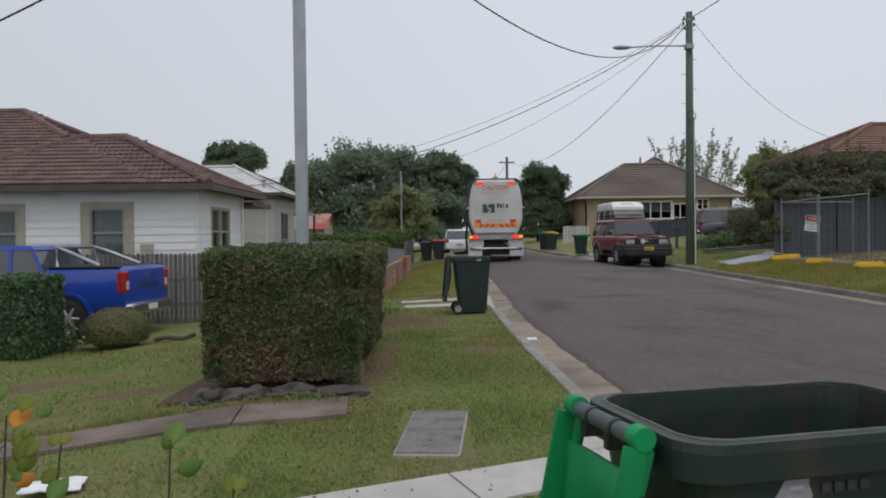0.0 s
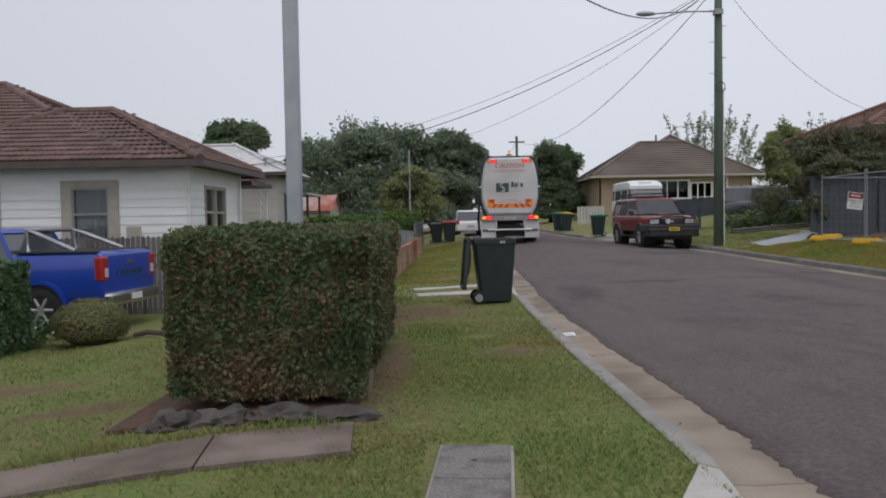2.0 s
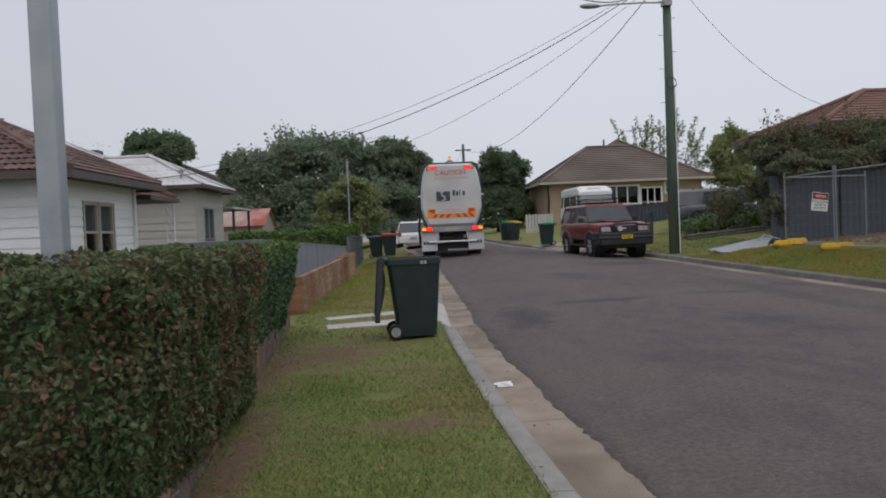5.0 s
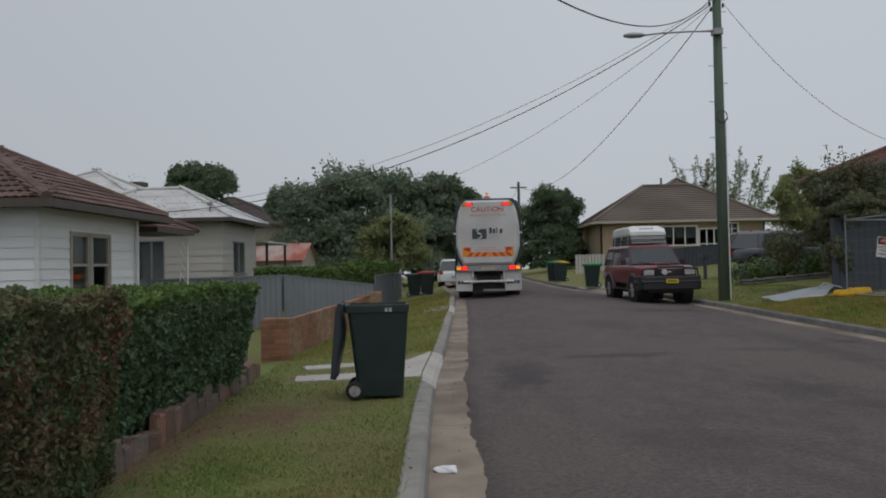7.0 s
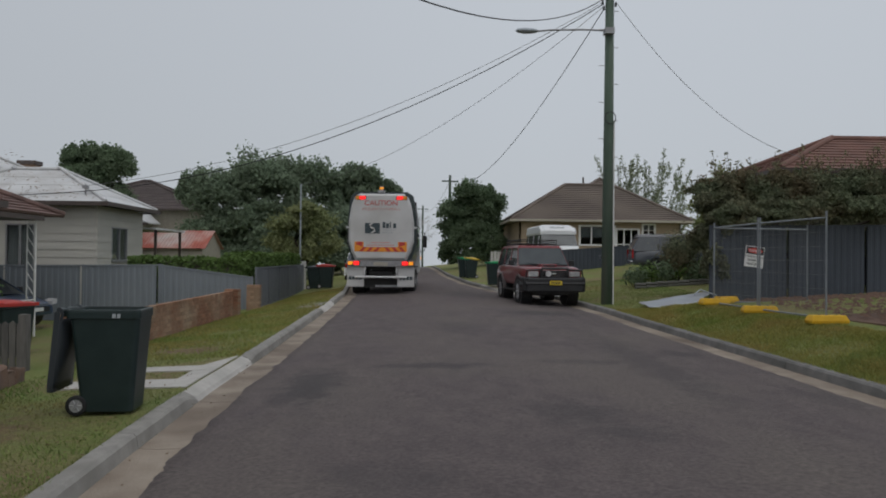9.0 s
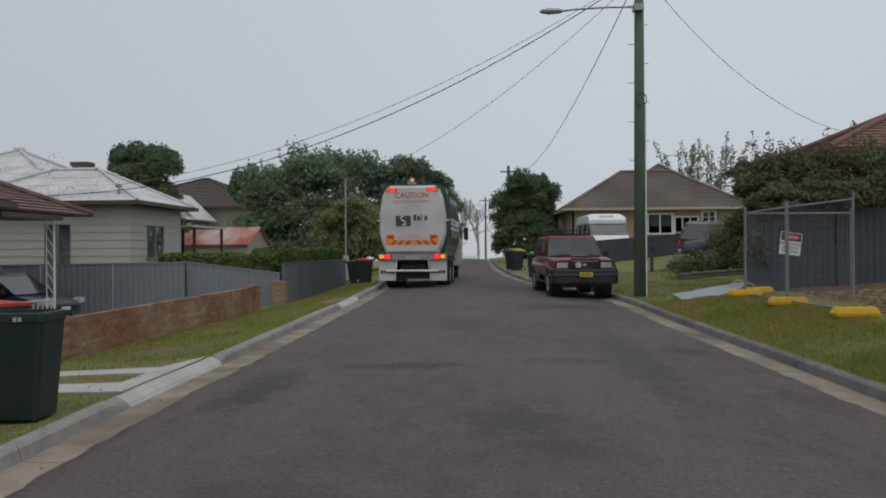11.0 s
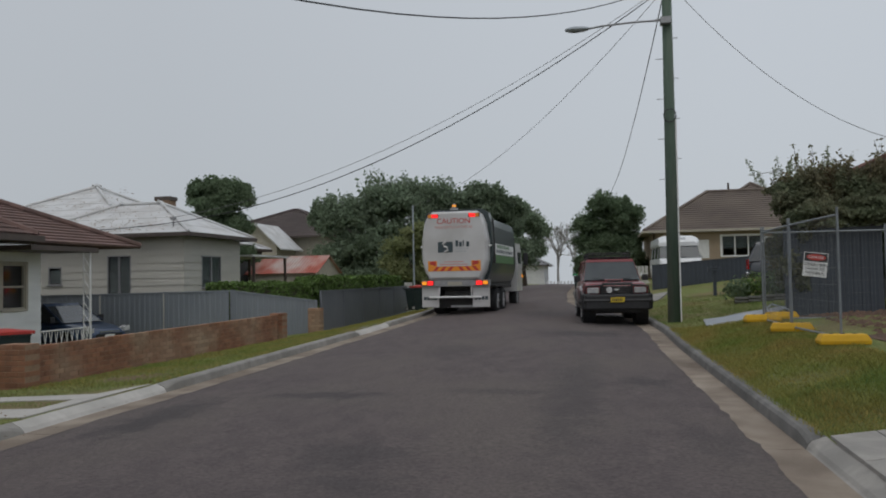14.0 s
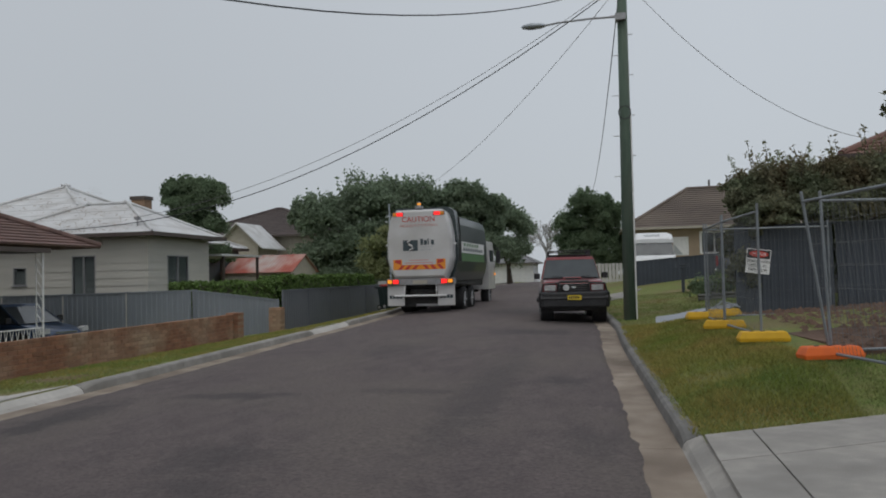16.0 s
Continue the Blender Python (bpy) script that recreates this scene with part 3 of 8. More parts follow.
kerb_right = thing("kerb_right", "weathered concrete kerb and gutter in cast lengths", "kerb", kind="structure")


def kerb_run(parent, edge, side, breaks, dips):
    for y0, y1 in zip(breaks, breaks[1:]):
        n = max(2, int((y1 - y0) / (0.16 if y0 < 38 else 1.2)))
        kr_rings, gu_rings = [], []
        for k in range(n + 1):
            y = y0 + 0.006 + (y1 - y0 - 0.012) * k / n
            x, g = edge(y), rise(y)
            low = 0.0
            for d0, d1 in dips:
                low = max(low, 0.10 * clamp((y - d0 + 0.5) / 0.5) * clamp((d1 + 0.5 - y) / 0.5))
            s = side
            kr_rings.append([(x - s * 0.17, y, g - 0.35), (x - s * 0.17, y, g + 0.004 - low * 0.2), (x - s * 0.15, y, g + 0.012 - low * 0.22), (x - s * 0.03, y, g + 0.008 - low * 0.93), (x, y, g - 0.02 - low), (x + s * 0.02, y, g - 0.128), (x + s * 0.02, y, g - 0.35)])
            w = s * 0.62
            gu_rings.append([(x + s * 0.021, y, g - 0.36), (x + s * 0.021, y, g - 0.126), (x + s * 0.2, y, g - 0.134), (x + w, y, g - 0.117), (x + w, y, g - 0.36)])
        mid = (y0 + y1) / 2
        layback = any(d0 - 0.3 < mid < d1 + 0.3 for d0, d1 in dips)
        part("kerb_length", loft(kr_rings), (PALECONCRETE if side > 0 else CONCRETE) if layback else KERBGREY if side > 0 else OLDKERB, parent)
        part("gutter_slab", loft(gu_rings), GUTTER, parent)


LBREAK = [-20, -10, -4, 0, 2.4, 4.6, 5.6, 7.1, 9.2, 11.2, 14.2, 16.3, 19.2, 22, 25, 26.6, 28.6, 31.6, 34.6, 37.6, 40.6, 45, 50, 56, 64, 75, 90]
kerb_run(kerb_left, kl, 1, LBREAK, [(16.4, 19.0), (28.8, 31.4), (4.9, 6.8)])
kerb_run(kerb_right, kr, -1, [-20, -8, 0, 5, 8, 11, 14, 16.4, 19, 21.6, 24.2, 26.8, 29.4, 32, 34.6, 37, 39.5, 43, 47, 52, 58, 66, 78, 90], [(7.5, 16.2), (38, 42)])


def pad(name, corners, material, top=0.02, thick=0.12, parent=None, n=6, zf=ground):
    """A slab that follows the ground between four corners (counted round)."""
    a, b, c, d = [Vector((*q, 0)) for q in corners]
    rings = []
    for k in range(n + 1):
        p, q = a.lerp(d, k / n), b.lerp(c, k / n)
        rings.append([(p.x, p.y, zf(p.x, p.y) + top - thick), (p.x, p.y, zf(p.x, p.y) + top), (q.x, q.y, zf(q.x, q.y) + top), (q.x, q.y, zf(q.x, q.y) + top - thick)])
    return part(name, loft(rings), material, parent)


def paving(name, label, pads, material, top=0.02):
    e = thing(name, label, "paving", kind="structure")
    for q in pads:
        pad("slab", q, material, top, parent=e)
    return e


paving("driveway_strips", "pale concrete driveway wheel strips across the verge", [
    ((kl(16.5) - 0.175, 16.5), (kl(17.1) - 0.175, 17.1), (-0.15, 17.15), (-0.05, 16.6)),
    ((kl(17.8) - 0.175, 17.8), (kl(18.25) - 0.175, 18.25), (-0.3, 18.3), (-0.15, 17.85)),
    ((kl(17.11) - 0.175, 17.11), (kl(17.79) - 0.175, 17.79), (1.3, 17.79), (1.3, 17.11)),
    ((kl(18.26) - 0.175, 18.26), (kl(19.1) - 0.175, 19.1), (1.58, 19.1), (1.3, 18.26))], PALECONCRETE, 0.012)
paving("driveway_apron", "concrete driveway apron behind the kerb", [((kl(29) - 0.175, 29.0), (kl(31.2) - 0.175, 31.2), (0.9, 31.0), (0.9, 29.3))], CONCRETE, 0.008)
paving("crossing_path", "pale concrete path across the verge", [((2.0, 5.8), (2.0, 6.37), (0.75, 5.77), (0.95, 5.25)), ((0.935, 5.245), (0.735, 5.765), (-1.0, 4.93), (-0.75, 4.4)), ((kl(6.4) - 0.178, 6.38), (kl(7.0) - 0.178, 7.02), (1.66, 6.42), (1.55, 6.17))], PALECONCRETE)
paving("garden_path", "old stained brown-grey concrete path with a crack", [
    ((-0.10, 7.35), (-0.16, 8.02), (-1.05, 7.75), (-0.98, 7.08)),
    ((-0.995, 7.08), (-1.065, 7.745), (-2.9, 7.3), (-2.7, 6.75)),
    ((-2.715, 6.75), (-2.915, 7.3), (-5.2, 6.85), (-5.0, 6.25))], OLDPATH, 0.03)
DRIVE_ROWS = ((0.0, 0.95), (0.965, 3.1), (3.115, 5.6))
DRIVE_COLS = ((10.165, 10.595), (10.61, 12.2), (12.215, 13.6), (13.615, 17.0))
paving("driveway_slabs", "pale concrete driveway slabs with dark joints", [
    ((x0, drive_edge(x0) - r1), (x0, drive_edge(x0) - r0), (x1, drive_edge(x1) - r0), (x1, drive_edge(x1) - r1))
    for r0, r1 in DRIVE_ROWS for x0, x1 in DRIVE_COLS], CONCRETE, 0.025)
paving("far_driveway", "pale concrete driveway across the lawn", [((kr(38) + 0.18, 38.2), (kr(41.5) + 0.18, 41.6), (11.0, 44.5), (10.2, 40.0))], CONCRETE, 0.02)

# the pit lid in the verge: a frame and two speckled covers
lid = thing("pit_lid", "grey speckled concrete pit lid set flush in the grass", "pit lid", (0.64, 6.84, ground(0.64, 6.84)), -4)
part("frame", box(-0.235, 0.235, -0.68, 0.68, -0.1, 0.012, 0.008), CONCRETE, lid)
for k in range(2):
    part("cover", box(-0.215, 0.215, -0.65 + k * 0.655, -0.01 + k * 0.655, 0.0, 0.024, 0.006),
         mk("speckled_lid_concrete", (0.15, 0.138, 0.13), (0.26, 0.245, 0.235), 60.0, 0.9, 0.7, 80, c3=(0.11, 0.102, 0.098), scale3=6.0), lid)
    part("lifting_hole", rod((0, -0.33 + k * 0.655, 0.0245), (0, -0.33 + k * 0.655, 0.0262), 0.02, n=10), LABELBLACK, lid)

# soil and mulch beds
paving("soil_bed", "bare red-brown soil of a cleared building site", [((12.35, 19.0), (11.7, 27.4), (24.0, 28.0), (24.0, 18.9))], DIRT, 0.05)
paving("mulch_bed", "dark mulch under the hedge", [((-0.16, 8.25), (-0.68, 16.4), (-1.9, 16.4), (-2.0, 8.2))], MULCH, 0.03)


def soil_clods():
    rng = np.random.default_rng(8)
    n = 900
    xs, ys = rng.uniform(12.3, 17, n), rng.uniform(19.2, 27.5, n)
    s = rng.uniform(0.02, 0.09, n)
    pts = np.array([(x, y, ground(x, y) + 0.05) for x, y in zip(xs, ys)])
    vs, fs = [], []
    for p, r in zip(pts, s):
        o = len(vs)
        for dx, dy, dz in ((1, 0, 0), (0, 1, 0), (-1, 0, 0), (0, -1, 0), (0.2, 0.1, 0.8)):
            vs.append((p[0] + dx * r * rng.uniform(0.7, 1.3), p[1] + dy * r * rng.uniform(0.7, 1.3), p[2] + dz * r))
        fs += [(o, o + 1, o + 4), (o + 1, o + 2, o + 4), (o + 2, o + 3, o + 4), (o + 3, o, o + 4)]
    tagged(mesh_part("soil_clods", vs, fs, DIRT), "loose red-brown clods of soil", "soil", kind="stuff")


soil_clods()


def grass(name, x0, x1, y0, y1, n, material, label, h=0.04, seed=1, skip=None):
    """Short mown blades, one mesh."""
    rng = np.random.default_rng(seed)
    xs, ys = rng.uniform(x0, x1, n), rng.uniform(y0, y1, n)
    keep = [not (skip and skip(x, y)) and (x < kl(y) - 0.14 or x > kr(y) + 0.09) for x, y in zip(xs, ys)]
    xs, ys = xs[keep], ys[keep]
    n = len(xs)
    z = np.array([ground(x, y) for x, y in zip(xs, ys)]) - 0.012
    thin = rng.uniform(0, 1, n)
    bare = np.array([max([0.0] + [1 - 0.5 * (((x - bx) / rx) ** 2 + ((y - by) / ry) ** 2) for bx, by, rx, ry in BARE]) for x, y in zip(xs, ys)])
    keep = (thin > bare * 0.95) & np.array([noise.noise((x * 0.8, y * 0.8, 11)) + 0.5 * noise.noise((x * 3.1, y * 3.1, 12)) > -0.62 for x, y in zip(xs, ys)])
    xs, ys, z = xs[keep], ys[keep], z[keep]
    n = len(xs)
    dens = np.array([0.75 + 0.6 * noise.noise((x * 1.3, y * 1.3, 5)) for x, y in zip(xs, ys)])
    hh = h * rng.uniform(0.5, 1.3, n) * dens + 0.012
    a = rng.uniform(0, 2 * np.pi, n)
    w = rng.uniform(0.004, 0.009, n)
    lean = rng.normal(0, 0.6, (n, 2)) * hh[:, None]
    v = np.zeros((n, 3, 3))
    v[:, 0] = np.stack([xs - w * np.cos(a), ys - w * np.sin(a), z], 1)
    v[:, 1] = np.stack([xs + w * np.cos(a), ys + w * np.sin(a), z], 1)
    v[:, 2] = np.stack([xs + lean[:, 0], ys + lean[:, 1], z + hh], 1)
    return tagged(mesh_part(name, v.reshape(-1, 3).tolist(), np.arange(n * 3).reshape(-1, 3).tolist(), material), label, "grass", kind="stuff")


def paved(x, y):
    return (x > 10.2 and y < drive_edge(x) + 0.03) or (-0.2 < x and (16.5 < y < 17.25 or 17.75 < y < 18.4 or (x > 1.26 and 17.0 < y < 19.1))) or (5.0 + 0.48 * (x - 0.4) < y < 5.62 + 0.48 * (x - 0.4)) or (0.36 < x < 0.92 and 6.1 < y < 7.6) or \
        (x < -0.1 and 6.3 + 0.22 * (x + 5) < y < 7.35 + 0.16 * (x + 2.9)) or (x < -0.12 - 0.065 * (y - 8.3) and y > 8.2 and x > -2.0)


grass("verge_grass", -0.75, 2.2, 3.0, 13, 64000, BLADE, "short mown green grass on the verge", 0.035, 1, paved)
grass("verge_grass", -0.85, 1.82, 13, 32, 30000, BLADE, "short patchy grass on the verge", 0.04, 2, paved)
grass("garden_lawn", -8.5, -0.2, 3.0, 15.0, 62000, BLADE, "short garden lawn beside the hedge", 0.04, 3, lambda x, y: paved(x, y) or (-2.1 < x and y > 8.2))
grass("bank_grass", 9.7, 11.75, 16.4, 28.5, 56000, YELLOWBLADE, "yellowing grass on the bank beside the fence", 0.07, 4, lambda x, y: y < drive_edge(x) + 0.03)
grass("bank_grass", 10.1, 14.5, 16.4, 19.3, 26000, BLADE, "greener grass along the driveway edge", 0.05, 9, lambda x, y: y < drive_edge(x) + 0.03 or y > drive_edge(x) + 2.0)
grass("far_lawn", 9.2, 13.5, 28.5, 41, 26000, BLADE, "green lawn behind the pole", 0.05, 5)
grass("wall_grass", -0.75, 1.7, 19.1, 40, 30000, YELLOWBLADE, "yellowed grass in front of the brick wall", 0.06, 6, paved)
grass("path_weeds", -5.2, -0.12, 6.2, 7.5, 5200, BLADE, "grass creeping over the path edge", 0.06, 17, lambda x, y: not (-0.1 < y - (7.33 + 0.215 * (x + 0.1)) + 0.06 * math.sin(9 * x) < 0.10))
grass("path_weeds", -5.5, -0.25, 7.2, 8.3, 9000, BLADE, "tufts of weeds along the path edge", 0.09, 7, lambda x, y: not (7.42 + 0.2 * (x + 2.2) < y < 7.75 + 0.2 * (x + 2.2)))

# ---- houses ----


def cut_rects(u0, u1, z0, z1, holes):
    """The rectangles left of a wall when the holes are taken out."""
    us = sorted({u0, u1, *[h for q in holes for h in q[:2] if u0 < h < u1]})
    out = []
    for a, b in zip(us, us[1:]):
        zs = [z0]
        for q in sorted(holes, key=lambda q: q[2]):
            if q[0] <= a + 1e-6 and q[1] >= b - 1e-6 and q[3] > z0 and q[2] < z1:
                zs += [max(q[2], z0), min(q[3], z1)]
        zs.append(z1)
        out += [(a, b, c, d) for c, d in zip(zs[::2], zs[1::2]) if d - c > 1e-4]
    return out


def wall_frame(origin, angle):
    """u runs along the wall, +v out of it."""
    return Matrix.Translation(origin) @ Matrix.Rotation(radians(angle), 4, "Z")


def wall(parent, origin, angle, length, z0, z1, holes, material, board=0.0, boardmat=None):
    """A wall 0.12 thick whose outer face is v = 0 (local -y is out), clad in lapped boards."""
    m = wall_frame(origin, angle)
    bm = bmesh.new()
    for a, b, c, d in cut_rects(0, length, z0, z1, holes):
        box(a, b, 0, 0.12, c, d, bm=bm)
    bmesh.ops.remove_doubles(bm, verts=bm.verts, dist=0.0005)
    w = part("wall", bm, material, parent)
    w.matrix_local = m
    if board:
        z = z0
        while z < z1 - 0.02:
            top = min(z + board, z1)
            for a, b, c, d in cut_rects(0, length, z, top, holes):
                if b - a < 0.03:
                    continue
                bm = loft([[(u, -0.03, c), (u, -0.008, d), (u, -0.001, d), (u, -0.001, c)] for u in (a, b)])
                p = part("weatherboard", bm, boardmat, parent)
                p.matrix_local = m
            z = top
    return m


def window(parent, m, u0, u1, z0, z1, frame_mat, panes=1, split=True, curtain=0.0, surround=0.0, smat=None):
    win = thing("window", "", "")
    win.parent, win.matrix_local = parent, m @ Matrix.Translation(((u0 + u1) / 2, 0, z0))
    w, h = (u1 - u0) / 2, z1 - z0
    if surround:
        bm = box(-w - surround, -w, -0.05, 0.0, -0.02, h + surround * 0.7)
        box(w, w + surround, -0.05, 0.0, -0.02, h + surround * 0.7, bm=bm)
        box(-w, w, -0.05, 0.0, h, h + surround * 0.7, bm=bm)
        part("architrave", bm, smat, win)
    f = 0.045
    bm = box(-w, -w + f, -0.03, 0.06, 0, h)
    box(w - f, w, -0.03, 0.06, 0, h, bm=bm)
    box(-w + f, w - f, -0.03, 0.06, 0, f, bm=bm)
    box(-w + f, w - f, -0.03, 0.06, h - f, h, bm=bm)
    for k in range(1, panes):
        x = -w + 2 * w * k / panes
        box(x - 0.04, x + 0.04, -0.028, 0.058, f, h - f, bm=bm)
    if split:
        box(-w + f, w - f, -0.022, 0.05, h * 0.5 - 0.025, h * 0.5 + 0.025, bm=bm)
    part("window_frame", bm, frame_mat, win)
    for k in range(panes):
        a, b = -w + f + (2 * w - 2 * f) * k / panes, -w + f + (2 * w - 2 * f) * (k + 1) / panes
        p = part("pane", box(a + 0.005, b - 0.005, 0.02, 0.026, f, h - f), GLASS, win)
        p.visible_shadow = False
        if curtain:
            rings = []
            n = 14
            for j in range(n + 1):
                x = a + 0.03 + (b - a - 0.06) * j / n
                v = 0.045 + 0.01 * math.sin(j * 2.2)
                rings.append([(x, v, h * (1 - curtain)), (x, v, h - f), (x, v + 0.006, h - f), (x, v + 0.006, h * (1 - curtain))])
            part("curtain", loft(rings), CURTAINSHEEN, win)
    part("window_sill", box(-w - 0.05, w + 0.05, -0.08, 0.05, -0.05, 0.0, 0.006), frame_mat, win)
    return win


def roof_poly(parent, name, poly, material, course=0.32, thick=0.05):
    if course > 0.6:
        thick = 0.022
    """A sloping roof face laid in lapped courses. poly: eave left, eave right, ridge right, ridge left."""
    a, b, c, d = [Vector(p) for p in poly]
    length = max((d - a).length, (c - b).length)
    nrm = (b - a).cross(d - a).normalized()
    if nrm.z < 0:
        nrm = -nrm
    rows = max(2, int(length / course))
    up, lo = nrm * thick, nrm * 0.012
    left, right = [], []
    for k in range(rows):
        for t, lift in ((k / rows, up), ((k + 1) / rows, lo)):
            left.append(a.lerp(d, t) + lift)
            right.append(b.lerp(c, t) + lift)
    left = [a - nrm * 0.02] + left + [d - nrm * 0.03]
    right = [b - nrm * 0.02] + right + [c - nrm * 0.03]
    bm = loft([left, right])
    return part(name, bm, material, parent)


def tile_mesh():
    """One barrel-profiled roof tile, 0.30 wide and 0.36 long, its top edge at the back."""
    rings = []
    for y, lift in ((0.0, 0.035), (0.36, 0.004)):
        top = [(x, y, lift + 0.022 * abs(math.sin(math.pi * (x / 0.15)))) for x in (0.0, 0.04, 0.075, 0.11, 0.15, 0.19, 0.225, 0.26, 0.295)]
        rings.append(top + [(x, y, z - 0.014) for x, _, z in reversed(top)])
    bm = loft(rings)
    bmesh.ops.recalc_face_normals(bm, faces=bm.faces)
    me = bpy.data.meshes.new("roof_tile")
    bm.to_mesh(me)
    bm.free()
    me.materials.append(TILE)
    return me


def tiled_face(parent, poly, limit):
    """Single tiles over a roof face; those past the limit are joined."""
    a, b, c, d = [Vector(p) for p in poly]
    u = (b - a).normalized()
    nrm = u.cross(d - a).normalized()
    nrm = nrm if nrm.z > 0 else -nrm
    up = nrm.cross(u).normalized()
    height = (d - a).dot(up)
    width = (b - a).length
    dl, cl = (d - a).dot(u), (c - a).dot(u)
    base = tile_mesh()
    spots = []
    rows = int(height / 0.31)
    for r in range(rows):
        y = r * 0.31
        t = y / height
        x0, x1 = dl * t, width + (cl - width) * t
        x = x0
        while x < x1 - 0.1:
            spots.append((x, y))
            x += 0.3
    rot = Matrix((u, up, nrm)).transposed().to_4x4()
    spots.sort(key=lambda s: s[0], reverse=True)
    vs = np.array([v.co for v in base.vertices])
    fc = [list(p.vertices) for p in base.polygons]
    jv, jf = [], []
    for i, (x, y) in enumerate(spots):
        m = Matrix.Translation(a + u * x + up * y + nrm * (0.006 + 0.006 * random.random())) @ rot
        if i < limit:
            ob = new("roof_tile", base)
            ob.parent, ob.matrix_local = parent, m
        else:
            mm = np.array(m)
            o = len(jv)
            jv += (vs @ mm[:3, :3].T + mm[:3, 3]).tolist()
            jf += [[o + q for q in f] for f in fc]
    if jv:
        mesh_part("roof_tiles", jv, jf, TILESTUFF, parent)["kind"] = "stuff"


def ridge_caps(parent, p0, p1, material, r=0.11, step=0.38):
    p0, p1 = Vector(p0), Vector(p1)
    n = max(2, int((p1 - p0).length / step))
    one = (p1 - p0) / n
    bm = rod(Vector((0, 0, 0.01)), one * 1.08, r * 0.92, r, 8)
    me = bpy.data.meshes.new("ridge_cap")
    bm.to_mesh(me)
    bm.free()
    me.materials.append(material)
    for k in range(n):
        ob = new("ridge_cap", me)
        ob.parent, ob.location = parent, p0 + one * k


def hip(parent, x0, x1, y0, y1, z, slope, material, axis="x", tiles=None, skip=(), course=0.34, capmat=None, step=0.38, join=0.0, end=None):
    """A hip roof over a rectangle. join: the share of the south-east hip that runs into a lower wing; end: an east ridge end of its own. Returns its ridge ends."""
    w = min(x1 - x0, y1 - y0) / 2
    top = z + w * slope
    if axis == "x":
        ra, rb = Vector((x0 + w, (y0 + y1) / 2, top)), Vector((x1 - w, (y0 + y1) / 2, top))
    else:
        ra, rb = Vector(((x0 + x1) / 2, y0 + w, top)), Vector(((x0 + x1) / 2, y1 - w, top))
    if end:
        ra, rb = Vector((ra.x, end[1], end[2])), Vector(end)
    A, B, C, D = Vector((x0, y0, z)), Vector((x1, y0, z)), Vector((x1, y1, z)), Vector((x0, y1, z))
    faces = {"s": (A, B, rb, ra) if axis == "x" else (A, B, ra, ra), "e": (B, C, rb, rb) if axis == "x" else (B, C, rb, ra),
             "n": (C, D, ra, rb) if axis == "x" else (C, D, rb, rb), "w": (D, A, ra, ra) if axis == "x" else (D, A, ra, rb)}
    for key, poly in faces.items():
        if key in skip:
            continue
        roof_poly(parent, "roof", poly, material, course)
        if tiles and key in tiles:
            up = Vector((0, 0, 0.03))
            tiled_face(parent, [p + up for p in poly], tiles[key])
    for p, q in ((A, ra), (B.lerp(rb, join) if join else B, rb if axis == "x" else ra), (C, rb), (D, ra if axis == "x" else rb), (ra, rb)):
        if (q - p).length > 0.3:
            ridge_caps(parent, p + Vector((0, 0, 0.05)), q + Vector((0, 0, 0.06)), capmat or material, 0.11 if course < 0.6 else 0.06, step if course < 0.6 else 2.4)
    return ra, rb


def eaves(parent, x0, x1, y0, y1, z, material, soffit=0.5):
    """Gutter and soffit round a roof's edge."""
    bm = bmesh.new()
    g = 0.11
    for q in ((x0 - g, x1 + g, y0 - g, y0, z - 0.11, z + 0.03), (x0 - g, x1 + g, y1, y1 + g, z - 0.11, z + 0.03), (x0 - g, x0, y0, y1, z - 0.11, z + 0.03), (x1, x1 + g, y0, y1, z - 0.11, z + 0.03)):
        box(*q, bm=bm)
    part("gutter", bm, material, parent)
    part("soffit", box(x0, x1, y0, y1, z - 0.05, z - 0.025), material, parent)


# the white weatherboard house with a tiled roof
house = thing("weatherboard_house", "white weatherboard house with a brown terracotta tiled hip roof", "house")
HX, HY = -5.25, 19.9
m1 = wall(house, (-20.0, HY, 0), 0, 20 + HX, -0.75, 2.62, [(12.18, 13.0, 1.0, 2.17), (9.55, 10.4, 1.0, 2.17)], DARKROOM, 0.19, WEATHERBOARD)
m2 = wall(house, (HX, HY, 0), 90, 4.1, -0.75, 2.62, [(1.15, 1.85, 1.0, 2.2), (1.97, 2.72, 1.0, 2.2)], DARKROOM, 0.19, WEATHERBOARD)
wall(house, (HX, 24.0, 0), 180, 1.2, -0.75, 2.62, [], DARKROOM, 0.19, WEATHERBOARD)
m3 = wall(house, (-6.45, 24.0, 0), 90, 2.9, -0.75, 2.62, [(1.5, 2.3, 0.95, 2.1)], DARKROOM, 0.19, WEATHERBOARD)
window(house, m3, 1.5, 2.3, 0.95, 2.1, BEIGETRIM, 1, True, 0.0, 0.09, BEIGETRIM)
wall(house, (-6.45, 26.9, 0), 180, 13.55, -0.75, 2.62, [], DARKROOM)
wall(house, (-20, 26.9, 0), 270, 7.0, -0.75, 2.62, [], DARKROOM)
# full-height sheets added behind these two panes to imitate reflected sky
window(house, m1, 12.18, 13.0, 1.0, 2.17, SASHGREY, 1, True, 0.96, 0.23, BEIGETRIM)
window(house, m1, 9.55, 10.4, 1.0, 2.17, SASHGREY, 1, True, 0.96, 0.2, BEIGETRIM)
part("wall_vent", box(-6.62, -6.29, HY - 0.045, HY - 0.028, 1.06, 1.30, 0.004), BEIGETRIM, house, "beige vent cover in the wall")
